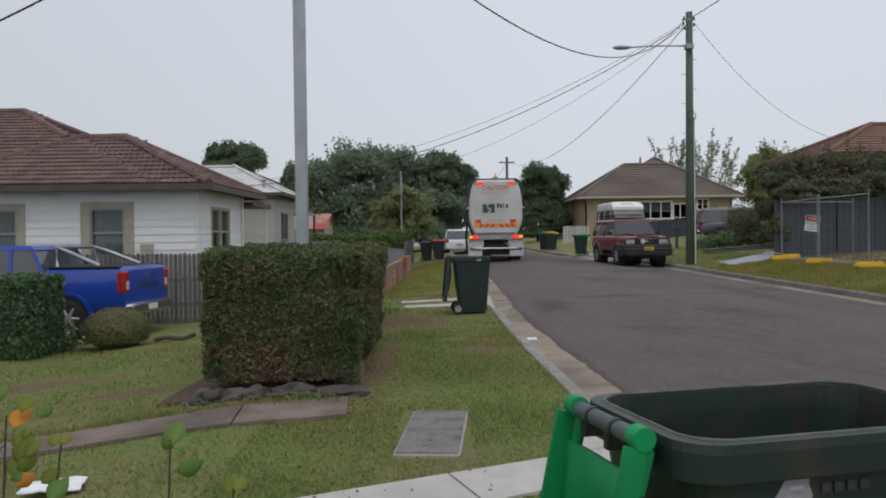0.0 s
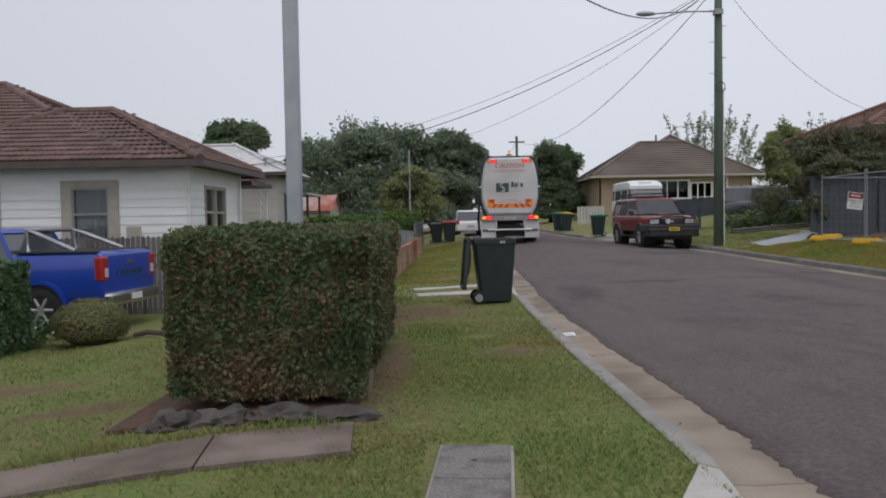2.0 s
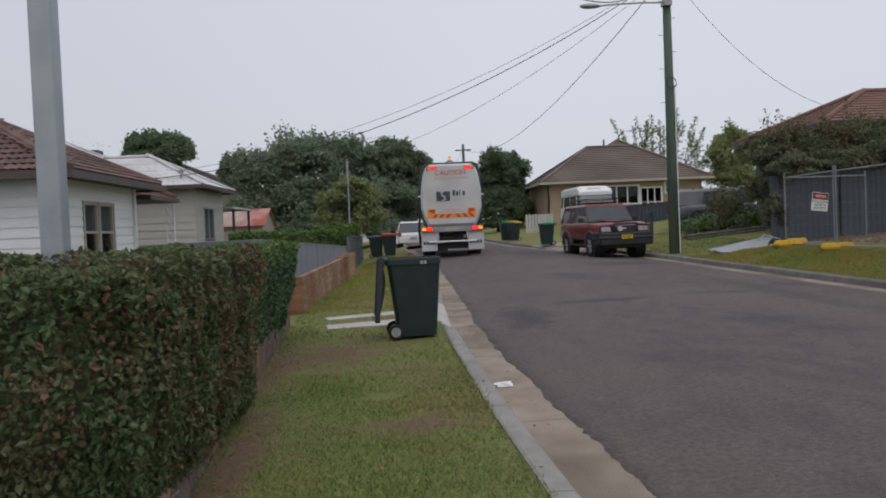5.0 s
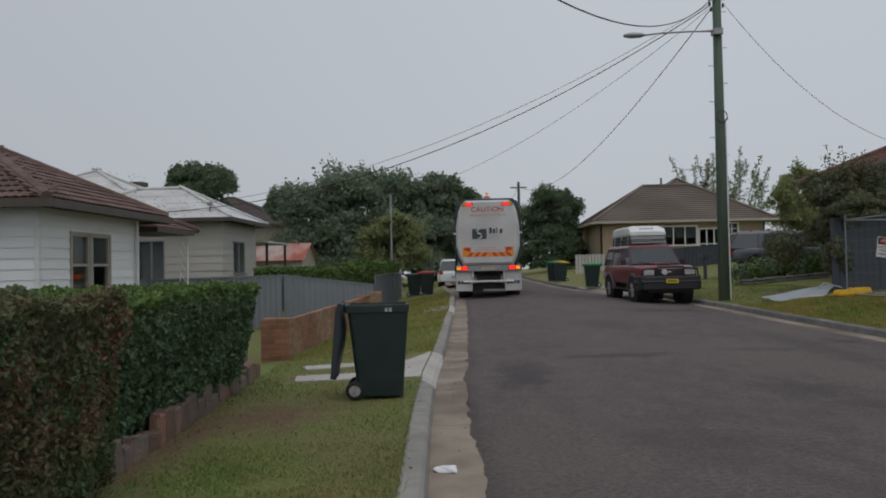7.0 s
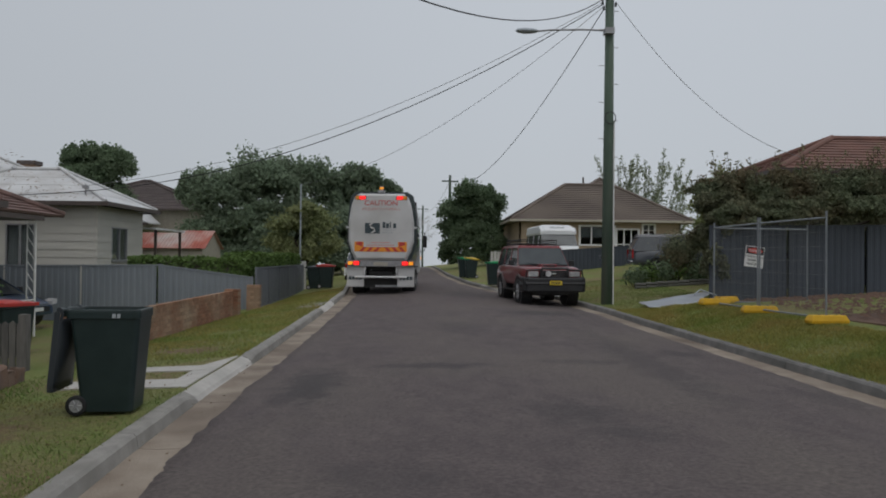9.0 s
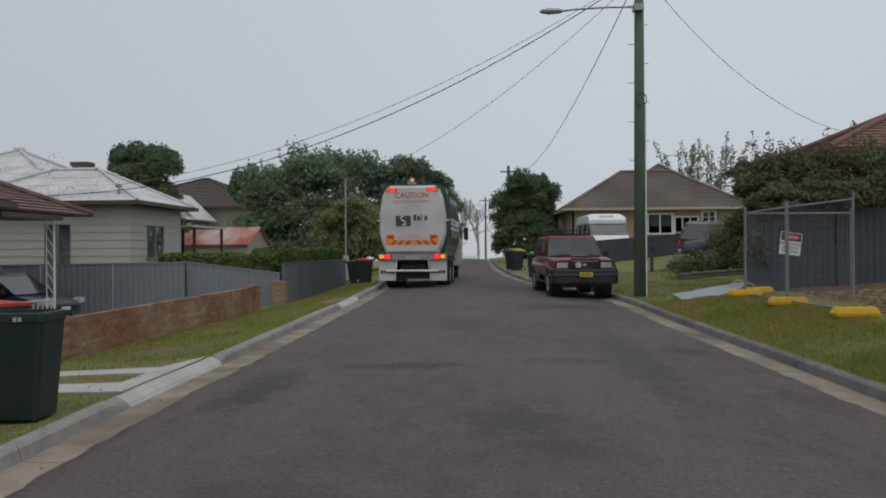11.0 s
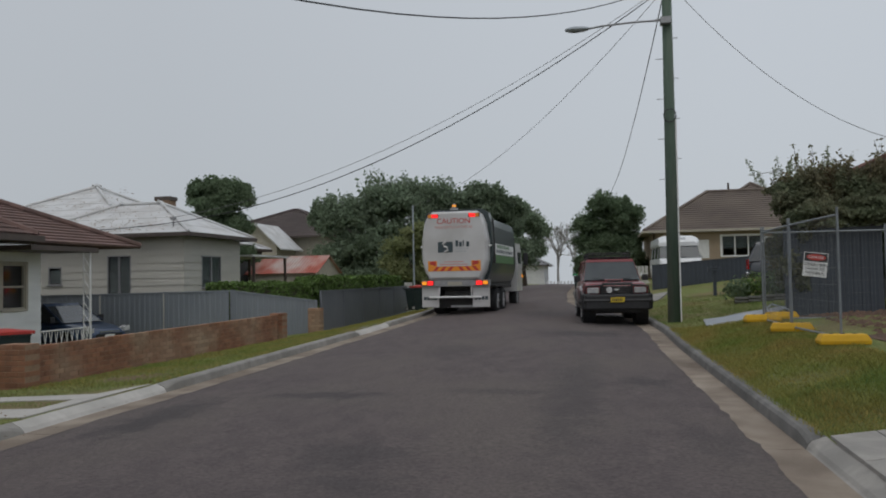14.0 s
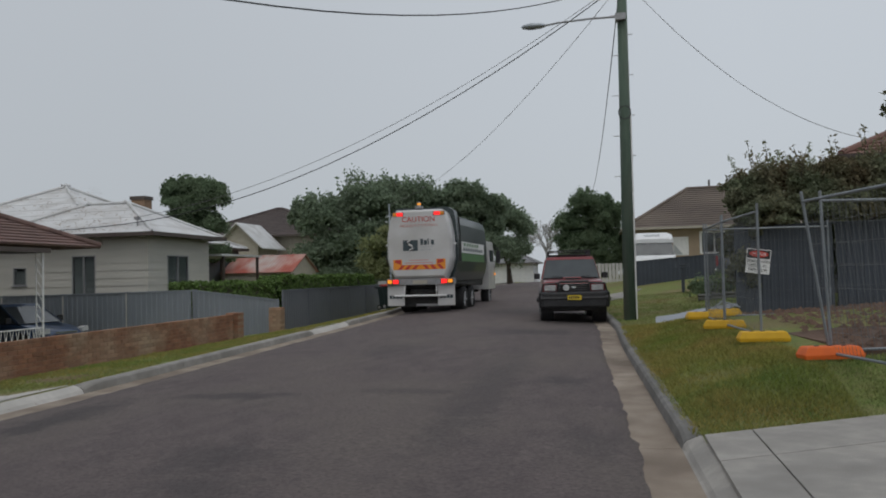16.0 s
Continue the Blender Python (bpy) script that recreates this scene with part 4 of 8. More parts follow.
window(house, m2, 1.15, 1.85, 1.0, 2.2, BEIGETRIM, 1, True, 0.5, 0.05, BEIGETRIM)
window(house, m2, 1.97, 2.72, 1.0, 2.2, BEIGETRIM, 1, True, 0.5, 0.05, BEIGETRIM)
hip(house, -12, -4.8, 19.4, 24.75, 2.68, 0.545, TILE, "x", {"s": 300, "e": 0}, ("n", "w"), capmat=TILE, end=(-8.1, 22.8, 4.21))
roof_poly(house, "roof", ((-4.8, 24.75, 2.68), (-12, 24.75, 2.68), (-10, 22.8, 4.21), (-8.1, 22.8, 4.21)), TILE)
hip(house, -22.6, -6.3, 19.38, 31.3, 2.69, 0.45, TILE, "x", {"s": 0}, capmat=TILE, join=0.567)
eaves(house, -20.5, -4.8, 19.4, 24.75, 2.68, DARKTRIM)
part("corner_stop", box(HX - 0.02, HX + 0.07, HY - 0.07, HY + 0.02, -0.75, 2.6), TRIM, house)
part("downpipe", rod((HX + 0.08, 23.9, -0.6), (HX + 0.08, 23.9, 2.6), 0.04), TRIM, house, "white downpipe")
part("porch_roof", box(-6.4, -5.1, 24.9, 27.45, 2.40, 2.52), DARKTRIM, house, "flat dark-edged porch roof")
post = rod((-5.25, 27.3, -0.5), (-5.25, 27.3, 2.4), 0.03)
rod((-5.45, 27.3, -0.5), (-5.45, 27.3, 2.4), 0.015, bm=post)
for k in range(9):
    rod((-5.25, 27.3, -0.4 + k * 0.3), (-5.45, 27.3, -0.1 + k * 0.3), 0.012, n=6, bm=post)
part("porch_post", post, TRIM, house, "white wrought-iron porch post")
rail = bmesh.new()
for z in (-0.2, 0.42):
    rod((-5.25, 25.4, z), (-5.25, 27.25, z), 0.018, n=6, bm=rail)
for k in range(9):
    y = 25.5 + k * 0.2
    rod((-5.25, y, -0.2), (-5.25, y + 0.12, 0.42), 0.01, n=6, bm=rail)
    rod((-5.25, y + 0.12, -0.2), (-5.25, y, 0.42), 0.01, n=6, bm=rail)
part("porch_railing", rail, TRIM, house, "white wrought-iron railing")

# the cream weatherboard house with a metal roof
cream = thing("cream_house", "cream weatherboard house with a pale metal hip roof littered with leaves", "house")
CX, CY = -6.45, 34.2
c1 = wall(cream, (-17.4, CY, 0), 0, 17.4 + CX, -0.7, 3.22, [(7.93, 8.88, 1.1, 2.57), (5.5, 6.05, 1.55, 2.2)], DARKROOM, 0.27, CREAMBOARD)
c2 = wall(cream, (CX, CY, 0), 90, 4.4, -0.7, 3.22, [(1.25, 2.75, 1.35, 2.55)], DARKROOM, 0.27, CREAMBOARD)
wall(cream, (CX, CY + 4.4, 0), 180, 4, -0.7, 3.22, [], DARKROOM)
wall(cream, (-10.45, CY + 4.4, 0), 90, 11, -0.7, 3.22, [], DARKROOM)
wall(cream, (-10.45, CY + 15.4, 0), 180, 7, -0.7, 3.22, [], DARKROOM)
wall(cream, (-17.4, CY + 15.4, 0), 270, 15.4, -0.7, 3.22, [], DARKROOM)
window(cream, c1, 7.93, 8.88, 1.1, 2.57, SILVER, 2, False, 0.95)
window(cream, c1, 5.5, 6.05, 1.55, 2.2, SILVER, 1, False, 0.9)
window(cream, c2, 1.25, 2.75, 1.35, 2.55, SILVER, 2, False, 0.95)
hip(cream, -13, -6.0, 33.75, 39.0, 3.30, 0.5, ZINC, "x", None, ("w",), course=0.9)
hip(cream, -17.9, -8.2, 33.72, 43.6, 3.30, 0.49, ZINC, "x", None, (), course=0.9, join=0.55)
hip(cream, -17.6, -10.2, 43.0, 50.2, 3.30, 0.45, ZINC, "y", None, (), course=0.9)
eaves(cream, -17.5, -6.0, 33.75, 39.0, 3.30, DARKTRIM)
eaves(cream, -17.5, -10.2, 39.2, 50.1, 3.29, DARKTRIM)
part("chimney", box(-15.6, -14.8, 47.4, 48.1, 3.3, 6.05), MORTAR, cream, "brown brick chimney")
part("chimney_cap", box(-15.66, -14.74, 47.34, 48.16, 6.05, 6.25), DARKTRIM, cream)
mast = rod((-6.9, 34.3, 3.2), (-6.9, 34.3, 3.95), 0.025)
box(-6.98, -6.82, 34.22, 34.38, 3.8, 3.9, bm=mast)
part("service_mast", mast, SILVER, cream, "electricity service mast on the roof edge")
carport = bmesh.new()
box(-9.6, -6.0, 38.9, 42.8, 2.58, 2.66, bm=carport)
part("carport_roof", carport, ZINC, cream, "white-edged flat carport roof")
for px, py in ((-6.15, 42.6), (-7.9, 42.6), (-6.15, 39.3)):
    part("carport_post", box(px - 0.05, px + 0.05, py - 0.05, py + 0.05, -0.6, 2.58), DARKTRIM, cream)


def roof_litter():
    rng = np.random.default_rng(3)
    n = 420
    xs, t = rng.uniform(-16, -6.4, n), rng.uniform(0.02, 0.95, n) ** 1.3
    pts = []
    for x, s in zip(xs, t):
        y = 33.8 + s * (2.5 if x > -10.5 else 4.8)
        if x > -6.0 - (y - 33.75) or x < -17.6 + (y - 33.72):
            continue
        pts.append((x, y, 3.30 + (y - 33.74) * 0.5 + 0.075))
    pts = np.array(pts)
    leaves("roof_leaf_litter", pts, np.tile([0, -0.4, 1.0], (len(pts), 1)), 0.055, LEAFLITTER, cream, "brown fallen leaves", 0.15, 4)


roof_litter()

# rusty shed behind the hedge
shed = thing("garden_shed", "small shed with a rusty red corrugated gable roof", "shed")
part("shed_wall", prism([(-1.8, -0.9), (1.8, -0.9), (1.8, 2.0), (0, 2.82), (-1.8, 2.0)], 0, 0.1), BEIGETRIM, shed).matrix_local = Matrix.Translation((-6.25, 48.6, 0)) @ Matrix.Rotation(radians(90), 4, "Z")
part("shed_wall", box(-10.0, -6.35, 46.85, 46.95, -0.9, 2.0), BEIGETRIM, shed)
part("shed_wall", box(-10.0, -9.9, 46.95, 50.3, -0.9, 2.0), BEIGETRIM, shed)
for sgn in (-1, 1):
    rings = []
    for k in range(49):
        x = -10.1 + 4.0 * k / 48
        r = 0.02 * (k % 2)
        rings.append([(x, 48.6 + sgn * 1.95, 1.93 + r), (x, 48.6, 2.86 + r), (x, 48.6, 2.83 + r), (x, 48.6 + sgn * 1.95, 1.90 + r)])
    part("corrugated_roof", loft(rings), RUST, shed)


def plain_house(name, label, x0, x1, y0, y1, zb, zt, slope, roofmat, wallmat, axis="x", course=0.45):
    h = thing(name, label, "house")
    for q in ((x0, x1, y0, y0 + 0.2), (x0, x1, y1 - 0.2, y1), (x0, x0 + 0.2, y0 + 0.2, y1 - 0.2), (x1 - 0.2, x1, y0 + 0.2, y1 - 0.2)):
        part("wall", box(*q, zb, zt), wallmat, h)
    e = 0.55
    hip(h, x0 - e, x1 + e, y0 - e, y1 + e, zt + 0.05, slope, roofmat, axis, course=course, step=0.8)
    eaves(h, x0 - e, x1 + e, y0 - e, y1 + e, zt + 0.05, DARKTRIM)
    return h


# tan brick bungalow across the road
bung = thing("brick_bungalow", "tan brick bungalow with a grey-brown tiled hip roof", "house")
BY = 60.0
b1 = wall(bung, (11.3, BY, 0), 0, 11.0, 0.2, 4.1, [(4.12, 6.45, 2.55, 3.83), (6.62, 8.1, 1.6, 3.64), (8.4, 9.2, 3.2, 3.98)], TANBRICK)
wall(bung, (22.3, BY, 0), 90, 12, 0.2, 4.1, [], TANBRICK)
wall(bung, (22.3, BY + 12, 0), 180, 11.0, 0.2, 4.1, [], TANBRICK)
wall(bung, (11.3, BY + 12, 0), 270, 12, 0.2, 4.1, [], TANBRICK)
window(bung, b1, 4.12, 6.45, 2.55, 3.83, TRIM, 3, False, 0.6, 0.1, TRIM)
window(bung, b1, 6.62, 8.1, 1.6, 3.64, TRIM, 3, True, 0.0, 0.09, TRIM)
window(bung, b1, 8.4, 9.2, 3.2, 3.98, TRIM, 2, True, 0.5, 0.08, TRIM)
hip(bung, 10.7, 22.9, BY - 0.6, BY + 8.2, 4.2, 0.62, GREYTILE, "x", course=0.36)
hip(bung, 13.3, 23.9, BY + 2.7, BY + 13.3, 4.2, 0.685, GREYTILE, "x", course=0.36)
eaves(bung, 10.7, 22.9, BY - 0.6, BY + 12.6, 4.2, BEIGETRIM)
part("vent_pipe", rod((16.6, BY + 4.6, 6.6), (16.6, BY + 4.6, 7.6), 0.07), DARKTRIM, bung, "roof vent pipe")
ant = rod((20.6, 70, 6.9), (20.6, 70, 9.0), 0.025)
rod((19.5, 70, 8.75), (21.5, 70, 8.98), 0.02, bm=ant)
for k in range(6):
    rod((19.8 + k * 0.27, 69.6, 8.78 + k * 0.03), (19.8 + k * 0.27, 70.4, 8.78 + k * 0.03), 0.014, n=5, bm=ant)
part("antenna", ant, SILVER, bung, "thin roof antenna")
part("wall_notice", box(13.74, 14.66, BY - 0.05, BY - 0.01, 2.45, 3.6), LABELWHITE, bung, "pale notice on the wall")
part("notice_band", loft([[(13.78, y, 2.5), (14.3, y, 2.5), (13.78, y, 3.15)] for y in (BY - 0.056, BY - 0.051)]), LABELGREY, bung)

plain_house("red_roofed_house", "dark-walled house with a red-brown tiled roof behind the trees", 16.2, 28, 32.0, 38, 0.6, 4.42, 0.42, REDTILE, DARKROOM)
plain_house("dark_roofed_house", "far house with a dark tiled hip roof", -23, -11.5, 66, 77, -0.5, 4.9, 0.42, DARKROOF, BEIGETRIM)
gable = thing("gabled_cottage", "far grey gable-roofed cottage behind the hedge", "house", (-16.2, 61.5, 0))
part("wall", prism([(-1.5, -0.5), (1.5, -0.5), (1.5, 4.2), (0, 5.6), (-1.5, 4.2)], 0, 3.5), BEIGETRIM, gable)
for sgn in (-1, 1):
    part("roof", loft([[(0, y, 5.72), (sgn * 2.0, y, 3.85), (sgn * 2.0, y, 3.75), (0, y, 5.6)] for y in (-0.4, 3.8)]), ZINC, gable)
whiteh = plain_house("white_cottage", "far white cottage across the end of the road", -4.5, 0.6, 112, 120, -0.3, 2.9, 0.5, SILVER, WHITEWALL)
for k in range(14):
    part("picket", box(-0.9 + k * 0.42, -0.7 + k * 0.42, 108, 108.06, -0.3, 0.85), WHITEWALL, whiteh)

# ---- walls, fences ----
brick_wall = thing("brick_wall", "low orange-brown brick garden wall with flaking render", "wall", kind="structure")


def brick_run(parent, p0, p1, z0, z1, thick, limit, seed):
    """Courses of single bricks over a mortar core from p0 to p1."""
    rng = random.Random(seed)
    d = Vector((p1[0] - p0[0], p1[1] - p0[1], 0))
    length = d.length
    ang = math.atan2(d.y, d.x)
    m = Matrix.Translation((p0[0], p0[1], 0)) @ Matrix.Rotation(ang, 4, "Z")
    core = part("mortar_core", loft([[(u, -thick / 2 + 0.008, z0(u) - 0.25), (u, -thick / 2 + 0.008, z1(u) - 0.008), (u, thick / 2 - 0.008, z1(u) - 0.008), (u, thick / 2 - 0.008, z0(u) - 0.25)] for u in (0.004, length / 2, length - 0.004)]), MORTAR, parent)
    core.matrix_local = m
    bm = box(0, 0.23, -thick / 2, thick / 2, 0, 0.076, 0.006)
    me = bpy.data.meshes.new("brick")
    bm.to_mesh(me)
    bm.free()
    me.materials.append(BRICK)
    c = 0
    rows = int((z1(0) - z0(0) + 0.2) / 0.086)
    for r in range(rows):
        u = -0.115 if r % 2 else 0.0
        while u < length - 0.05:
            a = max(u, 0)
            b = min(u + 0.23, length)
            z = z1(a) - 0.078 - r * 0.086
            if b - a > 0.06 and z > z0(a) - 0.12:
                ob = new("brick", me)
                ob.parent = parent
                ob.matrix_local = m @ Matrix.Translation((a, rng.uniform(-0.004, 0.004), z)) @ Matrix.Diagonal(((b - a) / 0.23, 1, 1, 1))
                c += 1
            u += 0.24
    return c


def wz(x0, y0, x1, y1):
    L = math.hypot(x1 - x0, y1 - y0)
    return lambda u: ground(x0 + (x1 - x0) * u / L, y0 + (y1 - y0) * u / L)


g1 = wz(-0.95, 19.9, -0.80, 29.2)
brick_run(brick_wall, (-0.95, 19.9), (-0.80, 29.2), g1, lambda u: 0.56 + 0.005 * u, 0.11, 300, 1)
brick_run(brick_wall, (-1.22, 19.55), (-0.74, 19.55), lambda u: -0.08, lambda u: 0.62, 0.34, 60, 2)
brick_run(brick_wall, (-1.0, 29.4), (-0.62, 29.4), lambda u: -0.12, lambda u: 0.64, 0.34, 60, 3)
brick_run(brick_wall, (-1.0, 32.3), (-0.6, 32.3), lambda u: -0.14, lambda u: 0.66, 0.34, 60, 4)

palings = thing("paling_fence", "weathered grey timber paling fence", "fence", kind="structure")
k = 0
x = -14.0
while x < -1.3:
    top = 1.1 if x < -2.6 else 0.6
    top += random.uniform(-0.015, 0.015)
    zb = ground(x, 18.6) - 0.05
    part("paling", loft([[(x, 18.6, zb), (x, 18.6, top - 0.04), (x + 0.045, 18.6, top), (x + 0.09, 18.6, top - 0.04), (x + 0.09, 18.6, zb)], [(x, 18.62, zb), (x, 18.62, top - 0.04), (x + 0.045, 18.62, top), (x + 0.09, 18.62, top - 0.04), (x + 0.09, 18.62, zb)]]), PALING, palings)
    x += 0.105
for z in (-0.1, 0.45):
    part("rail", box(-14, -1.3, 18.625, 18.68, z, z + 0.07), PALING, palings)
part("end_post", box(-1.36, -1.25, 18.56, 18.7, -0.3, 0.7), PALING, palings)


def steel_fence(name, label, p0, p1, z0a, z0b, z1a, z1b, panel, material, postw=0.06, rib=0.19):
    """Ribbed sheet steel panels between posts."""
    f = thing(name, label, "fence", kind="structure")
    p0, p1 = Vector((*p0, 0)), Vector((*p1, 0))
    L = (p1 - p0).length
    m = Matrix.Translation(p0) @ Matrix.Rotation(math.atan2(p1.y - p0.y, p1.x - p0.x), 4, "Z")
    n = max(1, round(L / panel))
    for k in range(n):
        a, b = L * k / n + postw / 2, L * (k + 1) / n - postw / 2
        rings = []
        u = a
        while u < b - 0.01:
            for du, v in ((0.0, -0.008), (0.07, -0.008), (0.085, 0.008), (0.155, 0.008), (0.17, -0.008)):
                if u + du <= b:
                    t = (u + du) / L
                    lo, hi = z0a + (z0b - z0a) * t, z1a + (z1b - z1a) * t
                    rings.append([(u + du, v, lo), (u + du, v, hi - 0.03), (u + du, v + 0.003, hi - 0.03), (u + du, v + 0.003, lo)])
            u += rib
        part("panel", loft(rings), material, f).matrix_local = m
        ta, tb = a / L, b / L
        for lo in (0, 1):
            za, zb = (z0a + (z0b - z0a) * ta, z0a + (z0b - z0a) * tb) if not lo else (z1a + (z1b - z1a) * ta - 0.05, z1a + (z1b - z1a) * tb - 0.05)
            part("rail", loft([[(a, -0.024, za), (a, -0.024, za + 0.05), (a, 0.024, za + 0.05), (a, 0.024, za)], [(b, -0.024, zb), (b, -0.024, zb + 0.05), (b, 0.024, zb + 0.05), (b, 0.024, zb)]]), material, f).matrix_local = m
    for k in range(n + 1):
        t = k / n
        part("post", box(L * t - postw / 2, L * t + postw / 2, -0.032, 0.032, z0a + (z0b - z0a) * t - 0.15, z1a + (z1b - z1a) * t + 0.01), material, f).matrix_local = m
    return f


steel_fence("sheet_fence", "blue-grey ribbed sheet steel boundary fence", (-13.5, 32.75), (-3.9, 32.75), -0.6, -0.5, 1.16, 1.27, 2.4, SLATEBLUE)
steel_fence("sheet_fence", "blue-grey ribbed sheet steel fence stepping down to the street", (-3.83, 32.75), (-0.95, 32.75), -0.5, -0.2, 1.26, 0.90, 3.0, SLATEBLUE)
steel_fence("front_fence", "dark slate-grey sheet steel front fence", (-0.88, 33.0), (-1.0, 44.8), -0.2, -0.05, 1.2, 1.2, 2.4, SLATEDARK)
steel_fence("black_fence", "near-black sheet steel fence beside the driveway", (10.4, 46.2), (15.8, 46.0), 0.4, 0.6, 1.95, 2.35, 2.4, BLACKFENCE)
steel_fence("black_fence", "near-black sheet steel side fence below the bushes", (12.5, 28.9), (24.0, 29.4), 0.4, 0.5, 2.55, 2.75, 2.4, BLACKFENCE)
gate = thing("picket_gate", "pale timber picket side gate", "gate")
for k in range(9):
    part("picket", box(8.9 + k * 0.2, 9.06 + k * 0.2, 55.0, 55.04, 0.5, 2.0 + 0.02 * (k % 2)), TIMBERWHITE, gate)
part("rail", box(8.85, 10.75, 55.045, 55.09, 1.0, 1.1), TIMBERWHITE, gate)
lattice = thing("side_screen", "pale timber screen beside the front fence", "screen")
for k in range(6):
    part("slat", box(-1.12, -1.06, 45.0 + k * 0.22, 45.18 + k * 0.22, -0.1, 1.35), TIMBERWHITE, lattice)
part("rail", box(-1.055, -1.02, 45.0, 46.3, 0.9, 1.0), TIMBERWHITE, lattice)

# stone edging below the hedge
edging = thing("stone_edging", "row of upright rough edging stones below the hedge", "edging", kind="structure")
random.seed(4)
y = 8.75
while y < 17.3:
    w = random.uniform(0.16, 0.34)
    xx = -0.17 - 0.07 * (y - 8.6)
    h = random.uniform(0.13, 0.27) * (0.75 if y < 10.5 else 1)
    bm = box(-0.05, 0.05, 0, w - 0.015, -0.1, h, 0.025)
    for v in bm.verts:
        v.co += Vector((random.uniform(-0.012, 0.012), random.uniform(-0.012, 0.012), random.uniform(-0.02, 0.02)))
    ob = part("stone", bm, STONE, edging)
    ob.matrix_local = Matrix.Translation((xx, y, ground(xx, y))) @ Matrix.Rotation(radians(random.uniform(-8, 8)), 4, "X")
    y += w
x = -1.7
while x < -0.2:
    w = random.uniform(0.25, 0.5)
    bm = bmesh.new()
    bmesh.ops.create_icosphere(bm, subdivisions=3, radius=1.0)
    off = Vector((x * 7.0, 3.0, 1.0))
    hh = random.uniform(0.06, 0.13)
    for v in bm.verts:
        r = 1 + 0.6 * noise.noise(v.co * 1.6 + off) + 0.4 * noise.noise(v.co * 3.7 + off)
        v.co = Vector((w / 2 + v.co.x * r * w * 0.56, v.co.y * r * 0.15, max(-0.08, v.co.z * r * hh)))
    part("rock", bm, DARKSTONE, edging).matrix_local = Matrix.Translation((x, 8.22, ground(x, 8.22)))
    x += w
for k in range(7):
    part("log", box(0, 0.55, -0.06, 0.06, -0.1, random.uniform(0.03, 0.07), 0.03), DARKSTONE, edging).matrix_local = Matrix.Translation((-5.9 + k * 0.56, 7.32 + 0.13 * k, ground(-4, 7.6))) @ Matrix.Rotation(radians(13), 4, "Z")

# ---- hedges ----


def hedge(name, label, boxes, size, density, leafmat, topmat=None, seed=1, rough=0.06, topn=0.5, flare=0.0, accent=None):
    e = thing(name, label, "hedge")
    rng = np.random.default_rng(seed)
    core = bmesh.new()
    P, N, PT, NT = [], [], [], []
    for x0, x1, y0, y1, z0, z1, sk in boxes:
        # sk leans the block: x shifts by sk per metre of y
        ins = 0.125
        loft([[(x0 + ins + sk * (y - y0), y, z0 + 0.03), (x0 + ins + sk * (y - y0), y, z1 - ins), (x1 - ins + sk * (y - y0), y, z1 - ins), (x1 - ins - flare + sk * (y - y0), y, z0 + 0.03)] for y in (y0 + ins, y1 - ins)], core)
        for axis, w, h in ((0, y1 - y0, z1 - z0), (1, x1 - x0, z1 - z0), (2, x1 - x0, y1 - y0)):
            for sgn in ((-1, 1) if axis < 2 else (1,)):
                n = int(w * h * density)
                a, b = rng.uniform(0, w, n), rng.uniform(0, h, n)
                if axis == 0:
                    p = np.stack([np.full(n, x0 if sgn < 0 else x1), y0 + a, z0 + b], 1)
                elif axis == 1:
                    p = np.stack([x0 + a, np.full(n, y0 if sgn < 0 else y1), z0 + b], 1)
                else:
                    p = np.stack([x0 + a, y0 + b, np.full(n, z1)], 1)
                nr = np.zeros((n, 3))
                nr[:, axis] = sgn
                bulge = np.array([noise.noise((q[0] * 2.2, q[1] * 2.2, q[2] * 2.2)) + 0.45 * noise.noise((q[0] * 6.5, q[1] * 6.5, q[2] * 6.5)) for q in p]) * rough
                # round the block's corners
                cx, cz = (x0 + x1) / 2, (z0 + z1) / 2
                edge = np.minimum(np.minimum(p[:, 2] - z0 + 0.05, z1 - p[:, 2]) if axis < 2 else 9, np.minimum(p[:, 1] - y0, y1 - p[:, 1]) if axis != 1 else np.minimum(p[:, 0] - x0, x1 - p[:, 0]))
                rnd = 0.15 * np.exp(-np.maximum(edge, 0) / 0.09)
                p = p + nr * (bulge - rnd + 0.015 - np.abs(rng.normal(0, 0.045, n)))[:, None]
                p[:, 0] += sk * (p[:, 1] - y0) + flare * (p[:, 2] - z1) / (z1 - z0) * (p[:, 0] - x0) / (x1 - x0)
                if axis == 2:
                    PT.append(p); NT.append(nr)
                else:
                    top = (p[:, 2] > z1 - 0.12) & (rng.uniform(0, 1, n) < topn)
                    PT.append(p[top]); NT.append(nr[top])
                    P.append(p[~top]); N.append(nr[~top])
    part("core", core, HEDGECORE, e)
    P, N = np.concatenate(P), np.concatenate(N)
    if accent:
        patch = np.array([noise.noise((q[0] * 1.7, q[1] * 1.7, q[2] * 1.7)) for q in P]) * 0.5 + rng.uniform(0, 1, len(P)) > 0.80
        leaves("rusty_foliage", P[patch], N[patch], size, accent, e, "rusty brown leaves", 0.8, seed + 2)
        P, N = P[~patch], N[~patch]
    leaves("foliage", P, N, size, leafmat, e, "", 0.75, seed)
    leaves("top_foliage", np.concatenate(PT), np.concatenate(NT), size, topmat or leafmat, e, "", 0.8, seed + 1)
    return e


